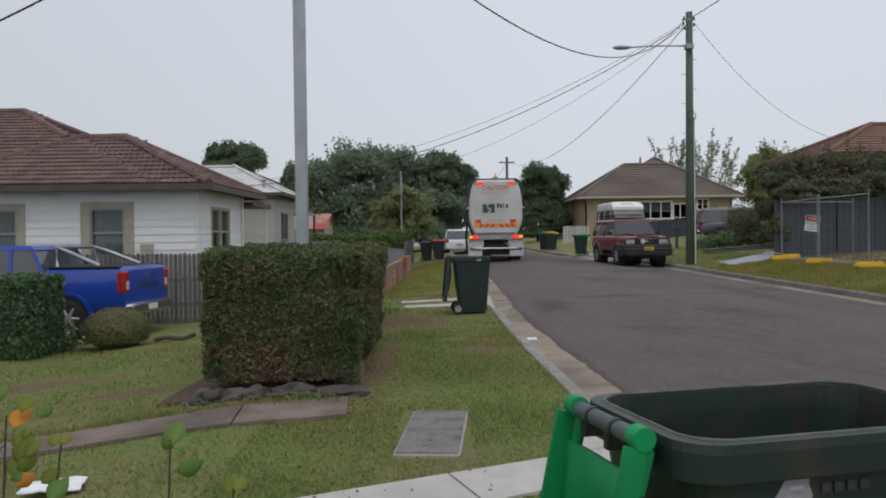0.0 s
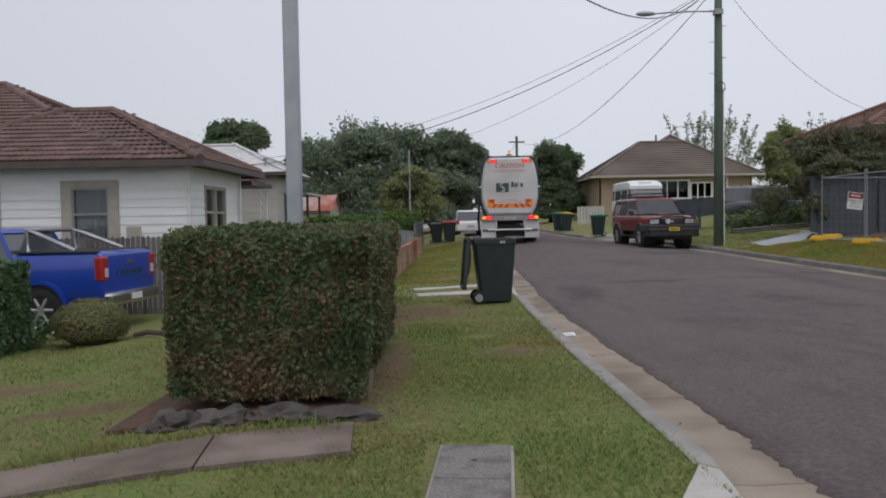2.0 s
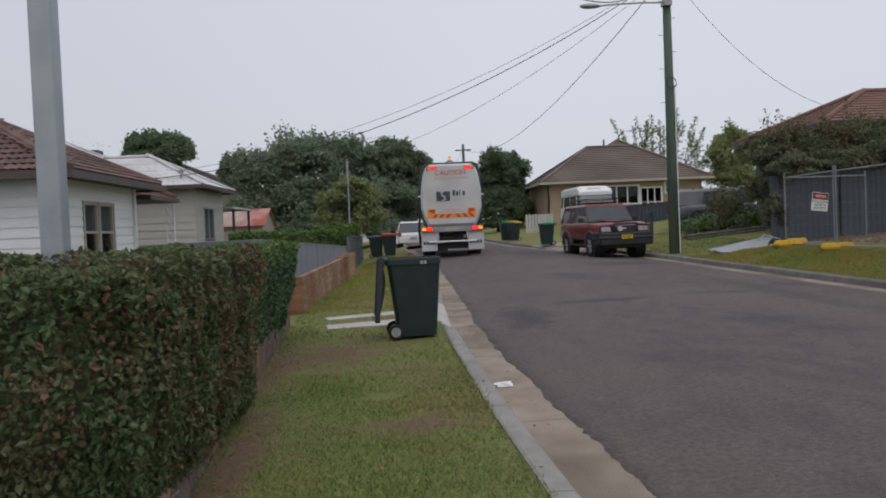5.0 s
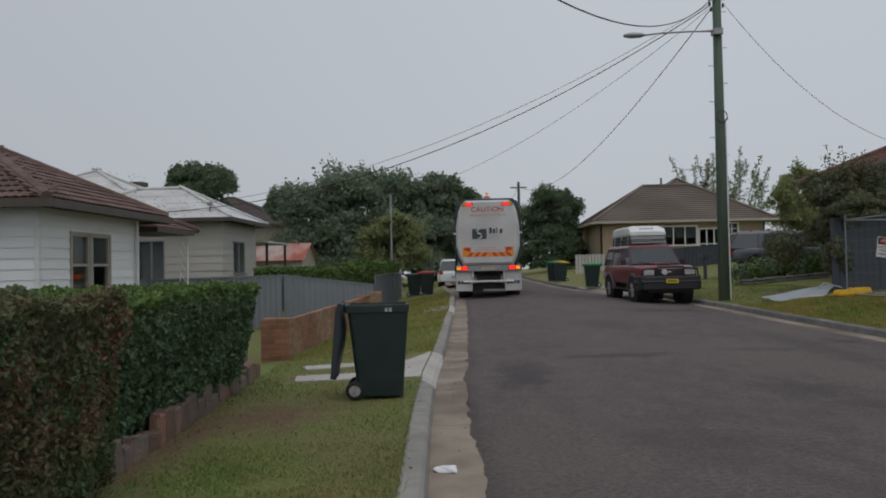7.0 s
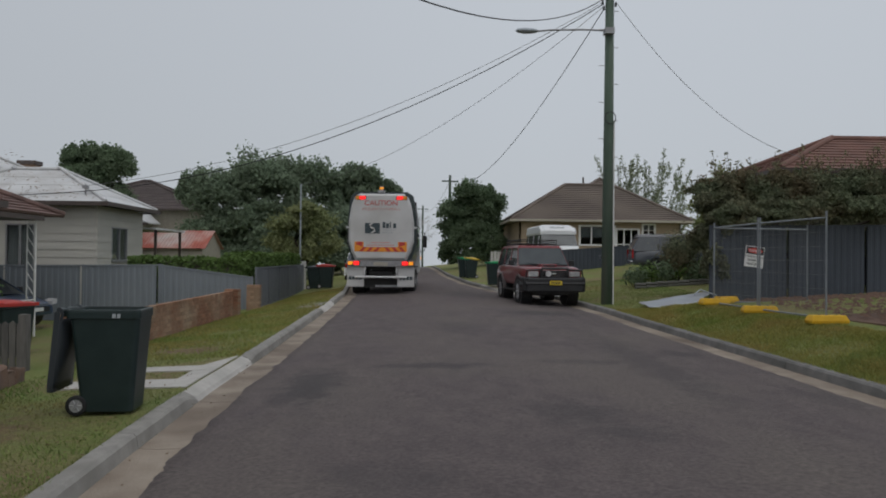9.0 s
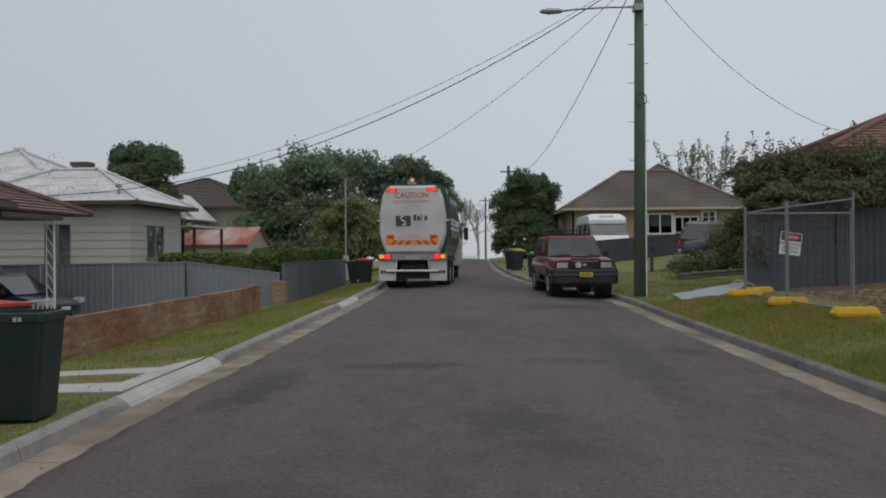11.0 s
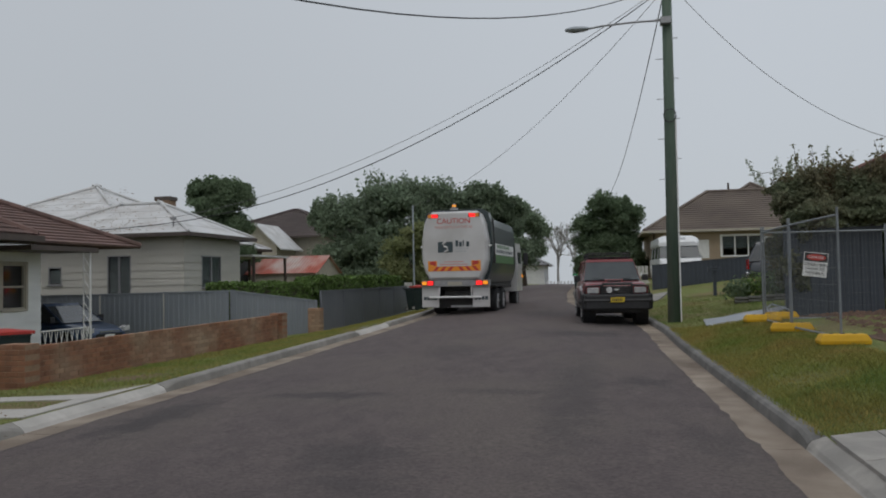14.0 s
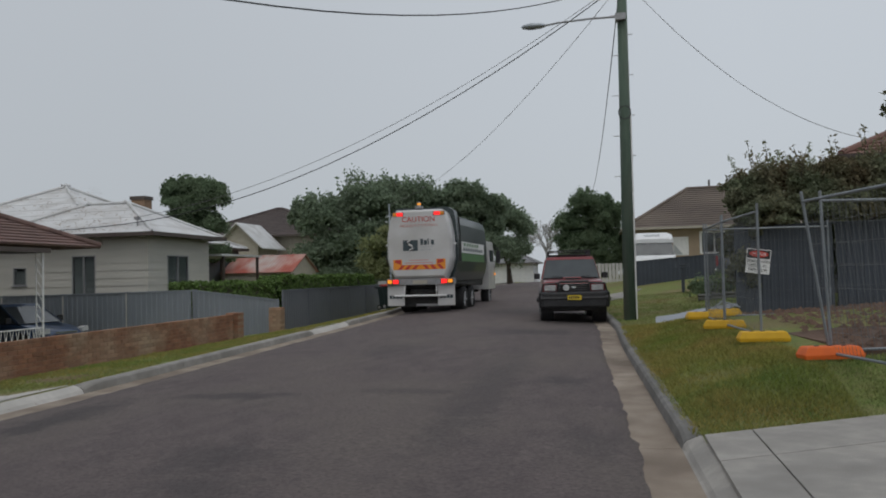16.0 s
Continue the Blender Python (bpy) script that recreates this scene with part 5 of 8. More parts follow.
hedge("clipped_hedge", "clipped box hedge with green and rusty brown leaves", [(-1.66, -0.02, 8.38, 11.75, 0.0, 1.27, -0.02)], 0.027, 3900, HEDGELEAF, HEDGELEAF, 11, 0.11, flare=0.10, accent=RUSTLEAF)
hedge("clipped_hedge", "clipped glossy dark green hedge with a fresh green top", [(-1.80, -0.28, 12.0, 16.2, 0.02, 1.24, -0.015)], 0.036, 1800, HEDGELEAF2, HEDGETOP, 12, 0.08, flare=0.28)
hedge("low_hedge", "dark clipped hedge in front of the blue ute", [(-10.5, -5.68, 13.1, 14.2, -0.5, 0.84, 0)], 0.05, 900, HEDGELEAF2, HEDGELEAF2, 13, 0.06)
hedge("fence_hedge", "bright green hedge growing along the steel fence", [(-5.1, -1.3, 33.1, 33.9, 0, 1.5, 0), (-2.2, -1.25, 33.9, 44.2, 0, 1.65, 0.02)], 0.085, 330, HEDGETOP, HEDGETOP, 14, 0.09)


def blob(rng, c, r, n):
    """Points and outward directions of a loose, ragged clump."""
    d = rng.normal(0, 1, (n, 3))
    d /= np.linalg.norm(d, axis=1, keepdims=True)
    d[:, 2] = np.where(d[:, 2] < -0.5, -d[:, 2] * 0.4, d[:, 2])
    rad = rng.uniform(0.3, 1.0, (n, 1)) ** 0.6 + np.abs(rng.normal(0, 0.22, (n, 1)))
    return np.array(c) + d * rad * np.array(r) + rng.normal(0, 0.06, (n, 3)) * np.max(r), d


def tree(name, label, base, trunk_r, trunk_h, clumps, leafmat, size, seed, category="tree", per=260):
    """A tapered, forking trunk with limbs to every clump of leaves."""
    e = thing(name, label, category)
    rng = np.random.default_rng(seed)
    b = Vector(base)
    fork = b + Vector((rng.normal(0, 0.08), rng.normal(0, 0.08), trunk_h))
    bm = rod(b - Vector((0, 0, 0.2)), fork, trunk_r, trunk_r * 0.7, 9)
    P, N = [], []
    for c in clumps:
        cc, r = Vector(c[:3]), c[3:]
        mid = fork.lerp(cc, 0.5) + Vector((rng.normal(0, 0.2), rng.normal(0, 0.2), 0.15))
        rod(fork, mid, trunk_r * 0.42, trunk_r * 0.25, 6, bm)
        rod(mid, cc, trunk_r * 0.25, trunk_r * 0.08, 6, bm)
        k = max(10, int(8 + r[0] * 8))
        for _ in range(k):
            d = rng.normal(0, 1, 3)
            d /= np.linalg.norm(d)
            d[2] = abs(d[2]) * 0.8 if rng.uniform() < 0.7 else d[2] * 0.5
            sc = np.array(c[:3]) + d * np.array(r) * rng.uniform(0.3, 0.92)
            sr = np.array(r) * rng.uniform(0.16, 0.46, 3)
            p, nn = blob(rng, sc, sr, max(8, int(per * 0.55)))
            P.append(p); N.append(nn)
    part("trunk", bm, BARK, e)
    leaves("crown", np.concatenate(P), np.concatenate(N), size, leafmat, e, "", 1.0, seed)
    return e


G0 = rise(60)
# the mist over this tree is put into its lightened leaf colour
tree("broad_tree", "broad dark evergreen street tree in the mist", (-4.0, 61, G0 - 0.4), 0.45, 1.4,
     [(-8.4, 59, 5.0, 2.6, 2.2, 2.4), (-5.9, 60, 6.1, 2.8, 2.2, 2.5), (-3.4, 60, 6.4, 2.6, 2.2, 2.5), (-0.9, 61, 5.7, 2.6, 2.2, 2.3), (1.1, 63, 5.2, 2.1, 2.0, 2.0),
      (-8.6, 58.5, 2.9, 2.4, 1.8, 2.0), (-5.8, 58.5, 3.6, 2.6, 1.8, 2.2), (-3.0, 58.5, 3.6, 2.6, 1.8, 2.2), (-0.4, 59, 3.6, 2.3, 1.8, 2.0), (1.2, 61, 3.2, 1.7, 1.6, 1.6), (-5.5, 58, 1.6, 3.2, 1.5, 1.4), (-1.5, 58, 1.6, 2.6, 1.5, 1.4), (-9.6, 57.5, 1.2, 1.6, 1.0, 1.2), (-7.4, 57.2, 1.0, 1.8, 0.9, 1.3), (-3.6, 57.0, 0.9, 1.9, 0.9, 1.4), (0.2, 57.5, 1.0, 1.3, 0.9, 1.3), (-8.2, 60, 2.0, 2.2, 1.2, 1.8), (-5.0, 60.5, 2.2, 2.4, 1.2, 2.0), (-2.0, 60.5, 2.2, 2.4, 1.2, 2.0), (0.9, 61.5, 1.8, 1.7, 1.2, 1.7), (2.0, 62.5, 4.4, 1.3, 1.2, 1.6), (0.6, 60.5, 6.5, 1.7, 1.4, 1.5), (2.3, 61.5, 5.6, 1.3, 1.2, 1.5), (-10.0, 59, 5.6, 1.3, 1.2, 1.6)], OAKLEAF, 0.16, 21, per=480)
tree("broad_tree", "second dark evergreen tree farther along the street", (1.2, 80, rise(80) - 0.3), 0.3, 1.6,
     [(0.2, 79, 6.4, 2.4, 2.2, 2.4), (2.2, 80, 5.6, 1.7, 2.0, 2.2), (1.4, 79, 3.4, 2.0, 1.8, 2.0)], OAKLEAF, 0.17, 22, per=340)
tree("pale_tree", "small pale yellow-green tree beside the front fence", (-1.9, 51.5, 0.1), 0.14, 1.0,
     [(-2.6, 51.3, 3.1, 1.3, 1.1, 1.4), (-1.2, 51.8, 3.1, 1.3, 1.1, 1.4), (-1.9, 51.2, 4.0, 1.1, 1.0, 0.9), (-0.5, 51.5, 2.1, 1.0, 0.9, 1.2), (-3.2, 51.4, 1.9, 1.0, 0.9, 1.2), (-1.8, 51.2, 1.6, 1.4, 0.9, 1.1)], PALELEAF, 0.13, 23, per=230)
tree("round_tree", "rounded mid-green tree behind the cream house", (-11.2, 46.2, -0.3), 0.2, 3.0,
     [(-11.95, 46.0, 5.7, 1.1, 1.0, 1.3), (-10.6, 46.3, 5.7, 1.15, 1.0, 1.3), (-11.3, 46.2, 6.3, 1.15, 0.9, 0.95), (-12.1, 46.0, 6.1, 0.8, 0.8, 0.8), (-10.4, 46.2, 6.1, 0.8, 0.8, 0.8), (-11.75, 46.2, 4.2, 1.05, 1.0, 1.2), (-10.7, 46.3, 4.2, 1.05, 1.0, 1.2), (-11.2, 46.0, 3.0, 1.25, 1.0, 1.2), (-10.3, 46.5, 2.6, 0.9, 0.8, 1.0), (-11.3, 46.1, 4.9, 1.3, 0.9, 1.0), (-11.2, 46.0, 3.7, 1.3, 0.9, 1.0)], MIDLEAF, 0.10, 24, per=620)
tree("round_tree", "dense mid-green street tree opposite", (8.5, 66, 0.6), 0.22, 1.2,
     [(7.2, 66, 4.8, 1.8, 1.5, 1.8), (9.5, 66, 5.0, 1.8, 1.5, 1.9), (8.4, 65.8, 6.2, 1.7, 1.4, 1.4), (9.6, 65.8, 5.9, 1.2, 1.1, 1.1), (8.6, 65.5, 3.2, 2.0, 1.3, 1.5), (9.8, 65.0, 2.2, 1.4, 1.0, 1.4), (7.6, 65.5, 2.4, 1.3, 1.0, 1.3), (8.6, 65, 1.5, 1.6, 1.0, 1.0), (8.4, 66.3, 4.0, 2.0, 1.2, 1.8), (9.9, 66, 3.4, 1.2, 1.0, 1.6), (7.4, 66, 3.4, 1.3, 1.0, 1.5), (10.6, 66.5, 1.8, 1.1, 0.9, 1.4), (6.8, 66.2, 1.6, 0.8, 0.8, 1.5)], MIDLEAF, 0.12, 25, per=430)
# the pale leaf colour stands in for mist on these far trees
tree("far_tree", "grey-green trees behind the bungalow, leaf colour paled for mist", (30, 75, 1.0), 0.3, 2.5,
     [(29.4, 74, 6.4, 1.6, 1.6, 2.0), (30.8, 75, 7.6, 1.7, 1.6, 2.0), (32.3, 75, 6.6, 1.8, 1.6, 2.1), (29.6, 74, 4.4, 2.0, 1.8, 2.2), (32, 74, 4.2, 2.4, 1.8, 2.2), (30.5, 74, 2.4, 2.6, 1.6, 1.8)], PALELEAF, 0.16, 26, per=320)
tree("dark_bushes", "tall overgrown dark bushes behind the wire fence", (15, 31.0, 0.6), 0.2, 1.0,
     [(13.6, 30.3, 3.0, 0.9, 0.9, 1.2), (14.8, 30.5, 3.2, 1.2, 0.9, 1.2), (16.2, 30.7, 3.3, 1.3, 0.9, 1.2), (17.8, 30.8, 3.5, 1.4, 0.9, 1.2), (19.6, 31, 3.7, 1.5, 1.0, 1.2), (21.4, 31, 3.8, 1.5, 1.0, 1.3), (23.2, 31, 3.9, 1.6, 1.0, 1.3),
      (13.3, 29.8, 1.6, 0.7, 0.5, 1.1), (13.5, 30.1, 2.2, 0.7, 0.5, 1.0), (14.4, 30.2, 1.4, 1.0, 0.5, 1.1), (15.4, 30.3, 2.2, 1.4, 0.6, 1.2), (17.6, 30.3, 2.4, 1.7, 0.6, 1.3), (20.2, 30.5, 2.6, 2.0, 0.6, 1.4), (22.5, 30.6, 2.6, 2.0, 0.6, 1.4),
      (12.75, 29.0, 1.3, 0.42, 0.42, 0.9), (12.8, 29.2, 2.4, 0.5, 0.5, 0.9), (13.0, 30.1, 3.1, 0.65, 0.5, 0.8), (12.95, 30.2, 2.0, 0.6, 0.5, 1.0), (13.3, 30.6, 3.55, 0.75, 0.5, 0.55), (14.2, 30.7, 3.75, 0.9, 0.5, 0.5), (15.4, 30.8, 3.85, 1.0, 0.5, 0.5), (13.3, 28.75, 2.75, 0.8, 0.42, 0.55), (14.6, 28.75, 2.85, 1.0, 0.42, 0.55), (16.2, 28.8, 2.95, 1.1, 0.42, 0.6), (17.9, 28.85, 3.0, 1.2, 0.42, 0.6), (19.8, 28.95, 3.1, 1.3, 0.42, 0.6)], BUSHLEAF, 0.075, 27, "bush", per=760)
tree("overhanging_tree", "dark leafy branch over the fence", (16.2, 17.6, 0.7), 0.12, 3.0,
     [(12.78, 18.85, 3.30, 0.22, 0.2, 0.34), (12.98, 18.9, 3.5, 0.3, 0.25, 0.3), (13.6, 18.9, 3.7, 0.5, 0.35, 0.4), (15.0, 18.8, 4.2, 0.9, 0.8, 0.7)], BUSHLEAF, 0.06, 28, per=55)


def sprigs():
    """Thin upright shoots standing out of the bushes' tops."""
    e = bpy.data.objects["dark_bushes"]
    rng = np.random.default_rng(41)
    bm = bmesh.new()
    P = []
    for k in range(70):
        x = rng.uniform(13.2, 21)
        b0 = Vector((x, 30.6 + rng.uniform(-0.5, 0.6), 3.6 + 0.09 * (x - 13)))
        tip = b0 + Vector((rng.normal(0, 0.22), rng.normal(0, 0.1), rng.uniform(0.5, 1.25)))
        rod(b0, tip, 0.012, 0.004, 5, bm)
        for u in rng.uniform(0.2, 1.0, 26):
            P.append(np.array(b0.lerp(tip, u)) + rng.normal(0, 0.07, 3))
    part("shoot_stem", bm, BARK, e)["kind"] = "stuff"
    P = np.array(P)
    leaves("shoot_leaves", P, np.tile([0, 0, 0.4], (len(P), 1)), 0.055, SHOOTLEAF, e, "", 1.0, 42, 2.2)


sprigs()


def bamboo():
    e = thing("bamboo_clump", "feathery pale bamboo clump behind the bungalow", "bamboo")
    rng = np.random.default_rng(31)
    bm = bmesh.new()
    P = []
    for k in range(26):
        b = Vector((22.9 + rng.uniform(-2.8, 2.9), 70.5 + rng.uniform(-1, 1), 1.2))
        lean = rng.normal(0.4, 0.75)
        h = rng.uniform(6.6, 9.9)
        pts = [b + Vector((lean * (t ** 2.2) * 1.3, 0, h * t * (1 - 0.08 * abs(lean) * t))) for t in np.linspace(0, 1, 9)]
        tube(pts, 0.025, 5, bm)
        for t in rng.uniform(0.3, 1.0, 190):
            i = min(7, int(t * 8))
            p = pts[i].lerp(pts[i + 1], t * 8 - i)
            P.append(np.array(p) + rng.normal(0, 0.5 * (1.12 - t), 3))
    part("canes", bm, BAMBOOLEAF, e)
    P = np.array(P)
    leaves("crown", P, np.tile([0, 0, 0.3], (len(P), 1)), 0.095, BAMBOOLEAF, e, "", 1.0, 32, 3.6)


bamboo()


def bare_tree(base, seed):
    e = thing("bare_tree", "pale leafless tree at the far end of the road", "tree")
    rng = np.random.default_rng(seed)
    bm = bmesh.new()

    def grow(p, d, length, r, depth):
        q = p + d * length
        rod(p, q, r, r * 0.7, 5, bm, False)
        if depth == 0:
            return
        for _ in range(3):
            nd = (d + Vector(rng.normal(0, 0.45, 3)) + Vector((0, 0, 0.12))).normalized()
            grow(q, nd, length * rng.uniform(0.62, 0.85), r * 0.62, depth - 1)

    grow(Vector(base), Vector((0, 0, 1)), 2.6, 0.22, 5)
    part("crown", bm, TWIG, e)


bare_tree((2.4, 112, -0.3), 33)
bare_tree((-1.2, 116, -0.3), 34)
bare_tree((4.6, 118, -0.3), 35)

# ---- poles and cables ----
pole = thing("power_pole", "greenish timber power pole with climbing pegs and a street lamp", "power pole", (10.02, 30.65, ground(10.02, 30.65)))
PT = 9.75 - ground(10.02, 30.65)
part("shaft", rod((0, 0, -0.3), (0.05, 0.1, PT), 0.175, 0.125, 16), POLEWOOD, pole, smooth=True)
for k in range(10):
    z = PT - 0.7 - k * 0.55
    s = -1 if k % 2 else 1
    part("climbing_peg", rod((s * 0.1, 0, z), (s * 0.29, 0, z), 0.011, n=6), STEELBAR, pole)
part("conduit", rod((0.17, -0.06, -0.1), (0.18, -0.02, PT - 4.0), 0.022, n=8), LABELWHITE, pole, "pale cable conduit")
loop = [(0.02 + 0.16 * math.sin(a), -0.19, PT - 3.95 + 0.18 * math.cos(a)) for a in np.linspace(0, 6.1, 20)]
part("cable_loop", tube(loop, 0.016), CABLE, pole)
arm = tube([(0, -0.1, PT - 1.32), (-0.8, 0.05, PT - 1.26), (-1.7, 0.3, PT - 1.22), (-2.1, 0.45, PT - 1.22)], 0.028, 8)
box(-0.15, 0.13, -0.2, 0.1, PT - 1.42, PT - 1.24, bm=arm)
part("lamp_arm", arm, STEELBAR, pole)
lamp = [[(x + 0, 0.5 + r * math.cos(a), PT - 1.20 + 0.6 * r * math.sin(a)) for a in np.linspace(0, 2 * math.pi, 10, endpoint=False)] for x, r in ((-2.05, 0.05), (-2.2, 0.12), (-2.5, 0.15), (-2.7, 0.09), (-2.75, 0.03))]
part("lamp_head", loft(lamp), GALV, pole, "grey street lamp head", True)
for dx, dz in ((-0.18, -0.25), (0.18, -0.25), (-0.2, -0.45), (0.2, -0.5), (-0.16, -0.62)):
    part("insulator", rod((dx, -0.02, PT + dz - 0.06), (dx, -0.02, PT + dz + 0.06), 0.04, 0.03, 8), BLACKPLASTIC, pole)
part("crossbracket", box(-0.24, 0.24, -0.03, 0.03, PT - 0.33, PT - 0.27), STEELBAR, pole)

spole = thing("steel_pole", "galvanised steel service pole rising out of the hedge", "pole", (-0.83, 9.5, ground(-0.83, 9.5)))
part("shaft", box(-0.062, 0.062, -0.062, 0.062, -0.2, 5.85, 0.012), GALV, spole)
part("cap", box(-0.07, 0.07, -0.07, 0.07, 5.85, 5.88), GALV, spole)
part("pole_bracket", box(-0.09, 0.09, -0.09, -0.062, 5.55, 5.63), STEELBAR, spole)

tpole = thing("far_power_pole", "far timber power pole in the mist", "power pole", (8.1, 92.8, rise(92.8)))
part("shaft", rod((0, 0, -0.2), (0, 0, 9.9), 0.19, 0.14, 10), POLEWOOD, tpole)
part("crossarm", box(-0.9, 0.9, -0.06, 0.06, 9.2, 9.34), POLEWOOD, tpole)
gpole = thing("grey_pole", "thin grey pole beside the pale tree", "pole", (-1.95, 50.4, ground(-1.95, 50.4)))
part("shaft", rod((0, 0, -0.1), (0, 0, 5.6), 0.055, 0.045, 10), GALV, gpole)
fpole = thing("far_power_pole", "distant timber pole beyond the crest of the road", "power pole", (5.6, 130, rise(130)))
part("shaft", rod((0, 0, -0.2), (0, 0, 9.5), 0.17, 0.12, 8), POLEWOOD, fpole)
part("crossarm", box(-0.9, 0.9, -0.06, 0.06, 8.9, 9.02), POLEWOOD, fpole)
npole = thing("power_pole", "timber power pole farther back along the street", "power pole", (11.6, -18, ground(11.6, -18)))
part("shaft", rod((0, 0, -0.2), (0, 0, 10.2), 0.17, 0.13, 12), POLEWOOD, npole)


def cable(p0, p1, sag, r, label, material=CABLE):
    p0, p1 = Vector(p0), Vector(p1)
    pts = [p0.lerp(p1, t) - Vector((0, 0, sag * 4 * t * (1 - t))) for t in np.linspace(0, 1, 25)]
    ob = part("overhead_cable", tube(pts, r, 6), material)
    return tagged(ob, label, "cable", "overhead cables")


TOP = Vector((10.07, 30.75, 9.45))
cable(TOP + Vector((-0.2, 0, 0)), (-0.83, 9.44, 5.57), 1.78, 0.013, "black overhead service cable to the steel pole")
cable((-0.83, 9.44, 5.57), (-19.8, 19.0, 4.2), 1.1, 0.014, "black overhead service cable from the steel pole")
cable(TOP + Vector((-0.2, 0, -0.1)), (-6.9, 34.3, 3.9), 1.0, 0.008, "thin overhead service cable to the cream house", PALECABLE)
cable(TOP + Vector((-0.18, 0, -0.15)), (-6.95, 34.25, 3.7), 1.15, 0.014, "overhead service cable to the cream house")
cable((-6.95, 34.25, 3.7), (-12.9, 33.7, 3.55), 0.12, 0.016, "service cable along the roof edge")
cable(TOP + Vector((-0.15, 0, -0.2)), (-1.95, 50.4, 5.5), 1.0, 0.008, "thin overhead cable to the grey pole", PALECABLE)
cable(TOP + Vector((-0.05, 0, -0.1)), (8.1, 92.8, 10.0), 2.15, 0.015, "thick sagging mains cable along the street")
cable(TOP + Vector((0.2, 0, -0.1)), (20.0, 33.2, 5.2), 1.8, 0.008, "thin overhead service cable to the red-roofed house", PALECABLE)
cable(TOP + Vector((0.1, 0, 0.1)), (11.6, -18, 10.0), 0.9, 0.015, "thick mains cable along the street")
cable((8.1, 92.8, 10.0), (5.6, 130, 8.9), 1.2, 0.02, "distant pale mains cable beyond the crest", PALECABLE)

# ---- wheelie bins ----


def wheel_parts(parent, y, x, z, r, w, hub=HUB):
    """One wheel with its axle along y: tyre with a rim under it."""
    prof = [(r * 0.62, 0), (r * 0.9, 0), (r, w * 0.18), (r, w * 0.82), (r * 0.9, w), (r * 0.62, w)]
    n = 26
    rings = [[(x + q * math.cos(2 * math.pi * k / n), y + v - w / 2, z + q * math.sin(2 * math.pi * k / n)) for k in range(n)] for q, v in prof]
    bm = loft(rings, closed=False)
    t = part("tyre", bm, RUBBER, parent, smooth=True)
    bm = rod((x, y - w * 0.38, z), (x, y + w * 0.38, z), r * 0.64, n=22)
    rod((x, y - w * 0.52, z), (x, y + w * 0.52, z), r * 0.2, n=12, bm=bm)
    for k in range(6):
        a = 2 * math.pi * k / 6
        for s in (-1, 1):
            rod((x + r * 0.2 * math.cos(a), y + s * w * 0.42, z + r * 0.2 * math.sin(a)), (x + r * 0.6 * math.cos(a), y + s * w * 0.42, z + r * 0.6 * math.sin(a)), r * 0.09, r * 0.07, 6, bm)
    part("rim", bm, hub, parent)


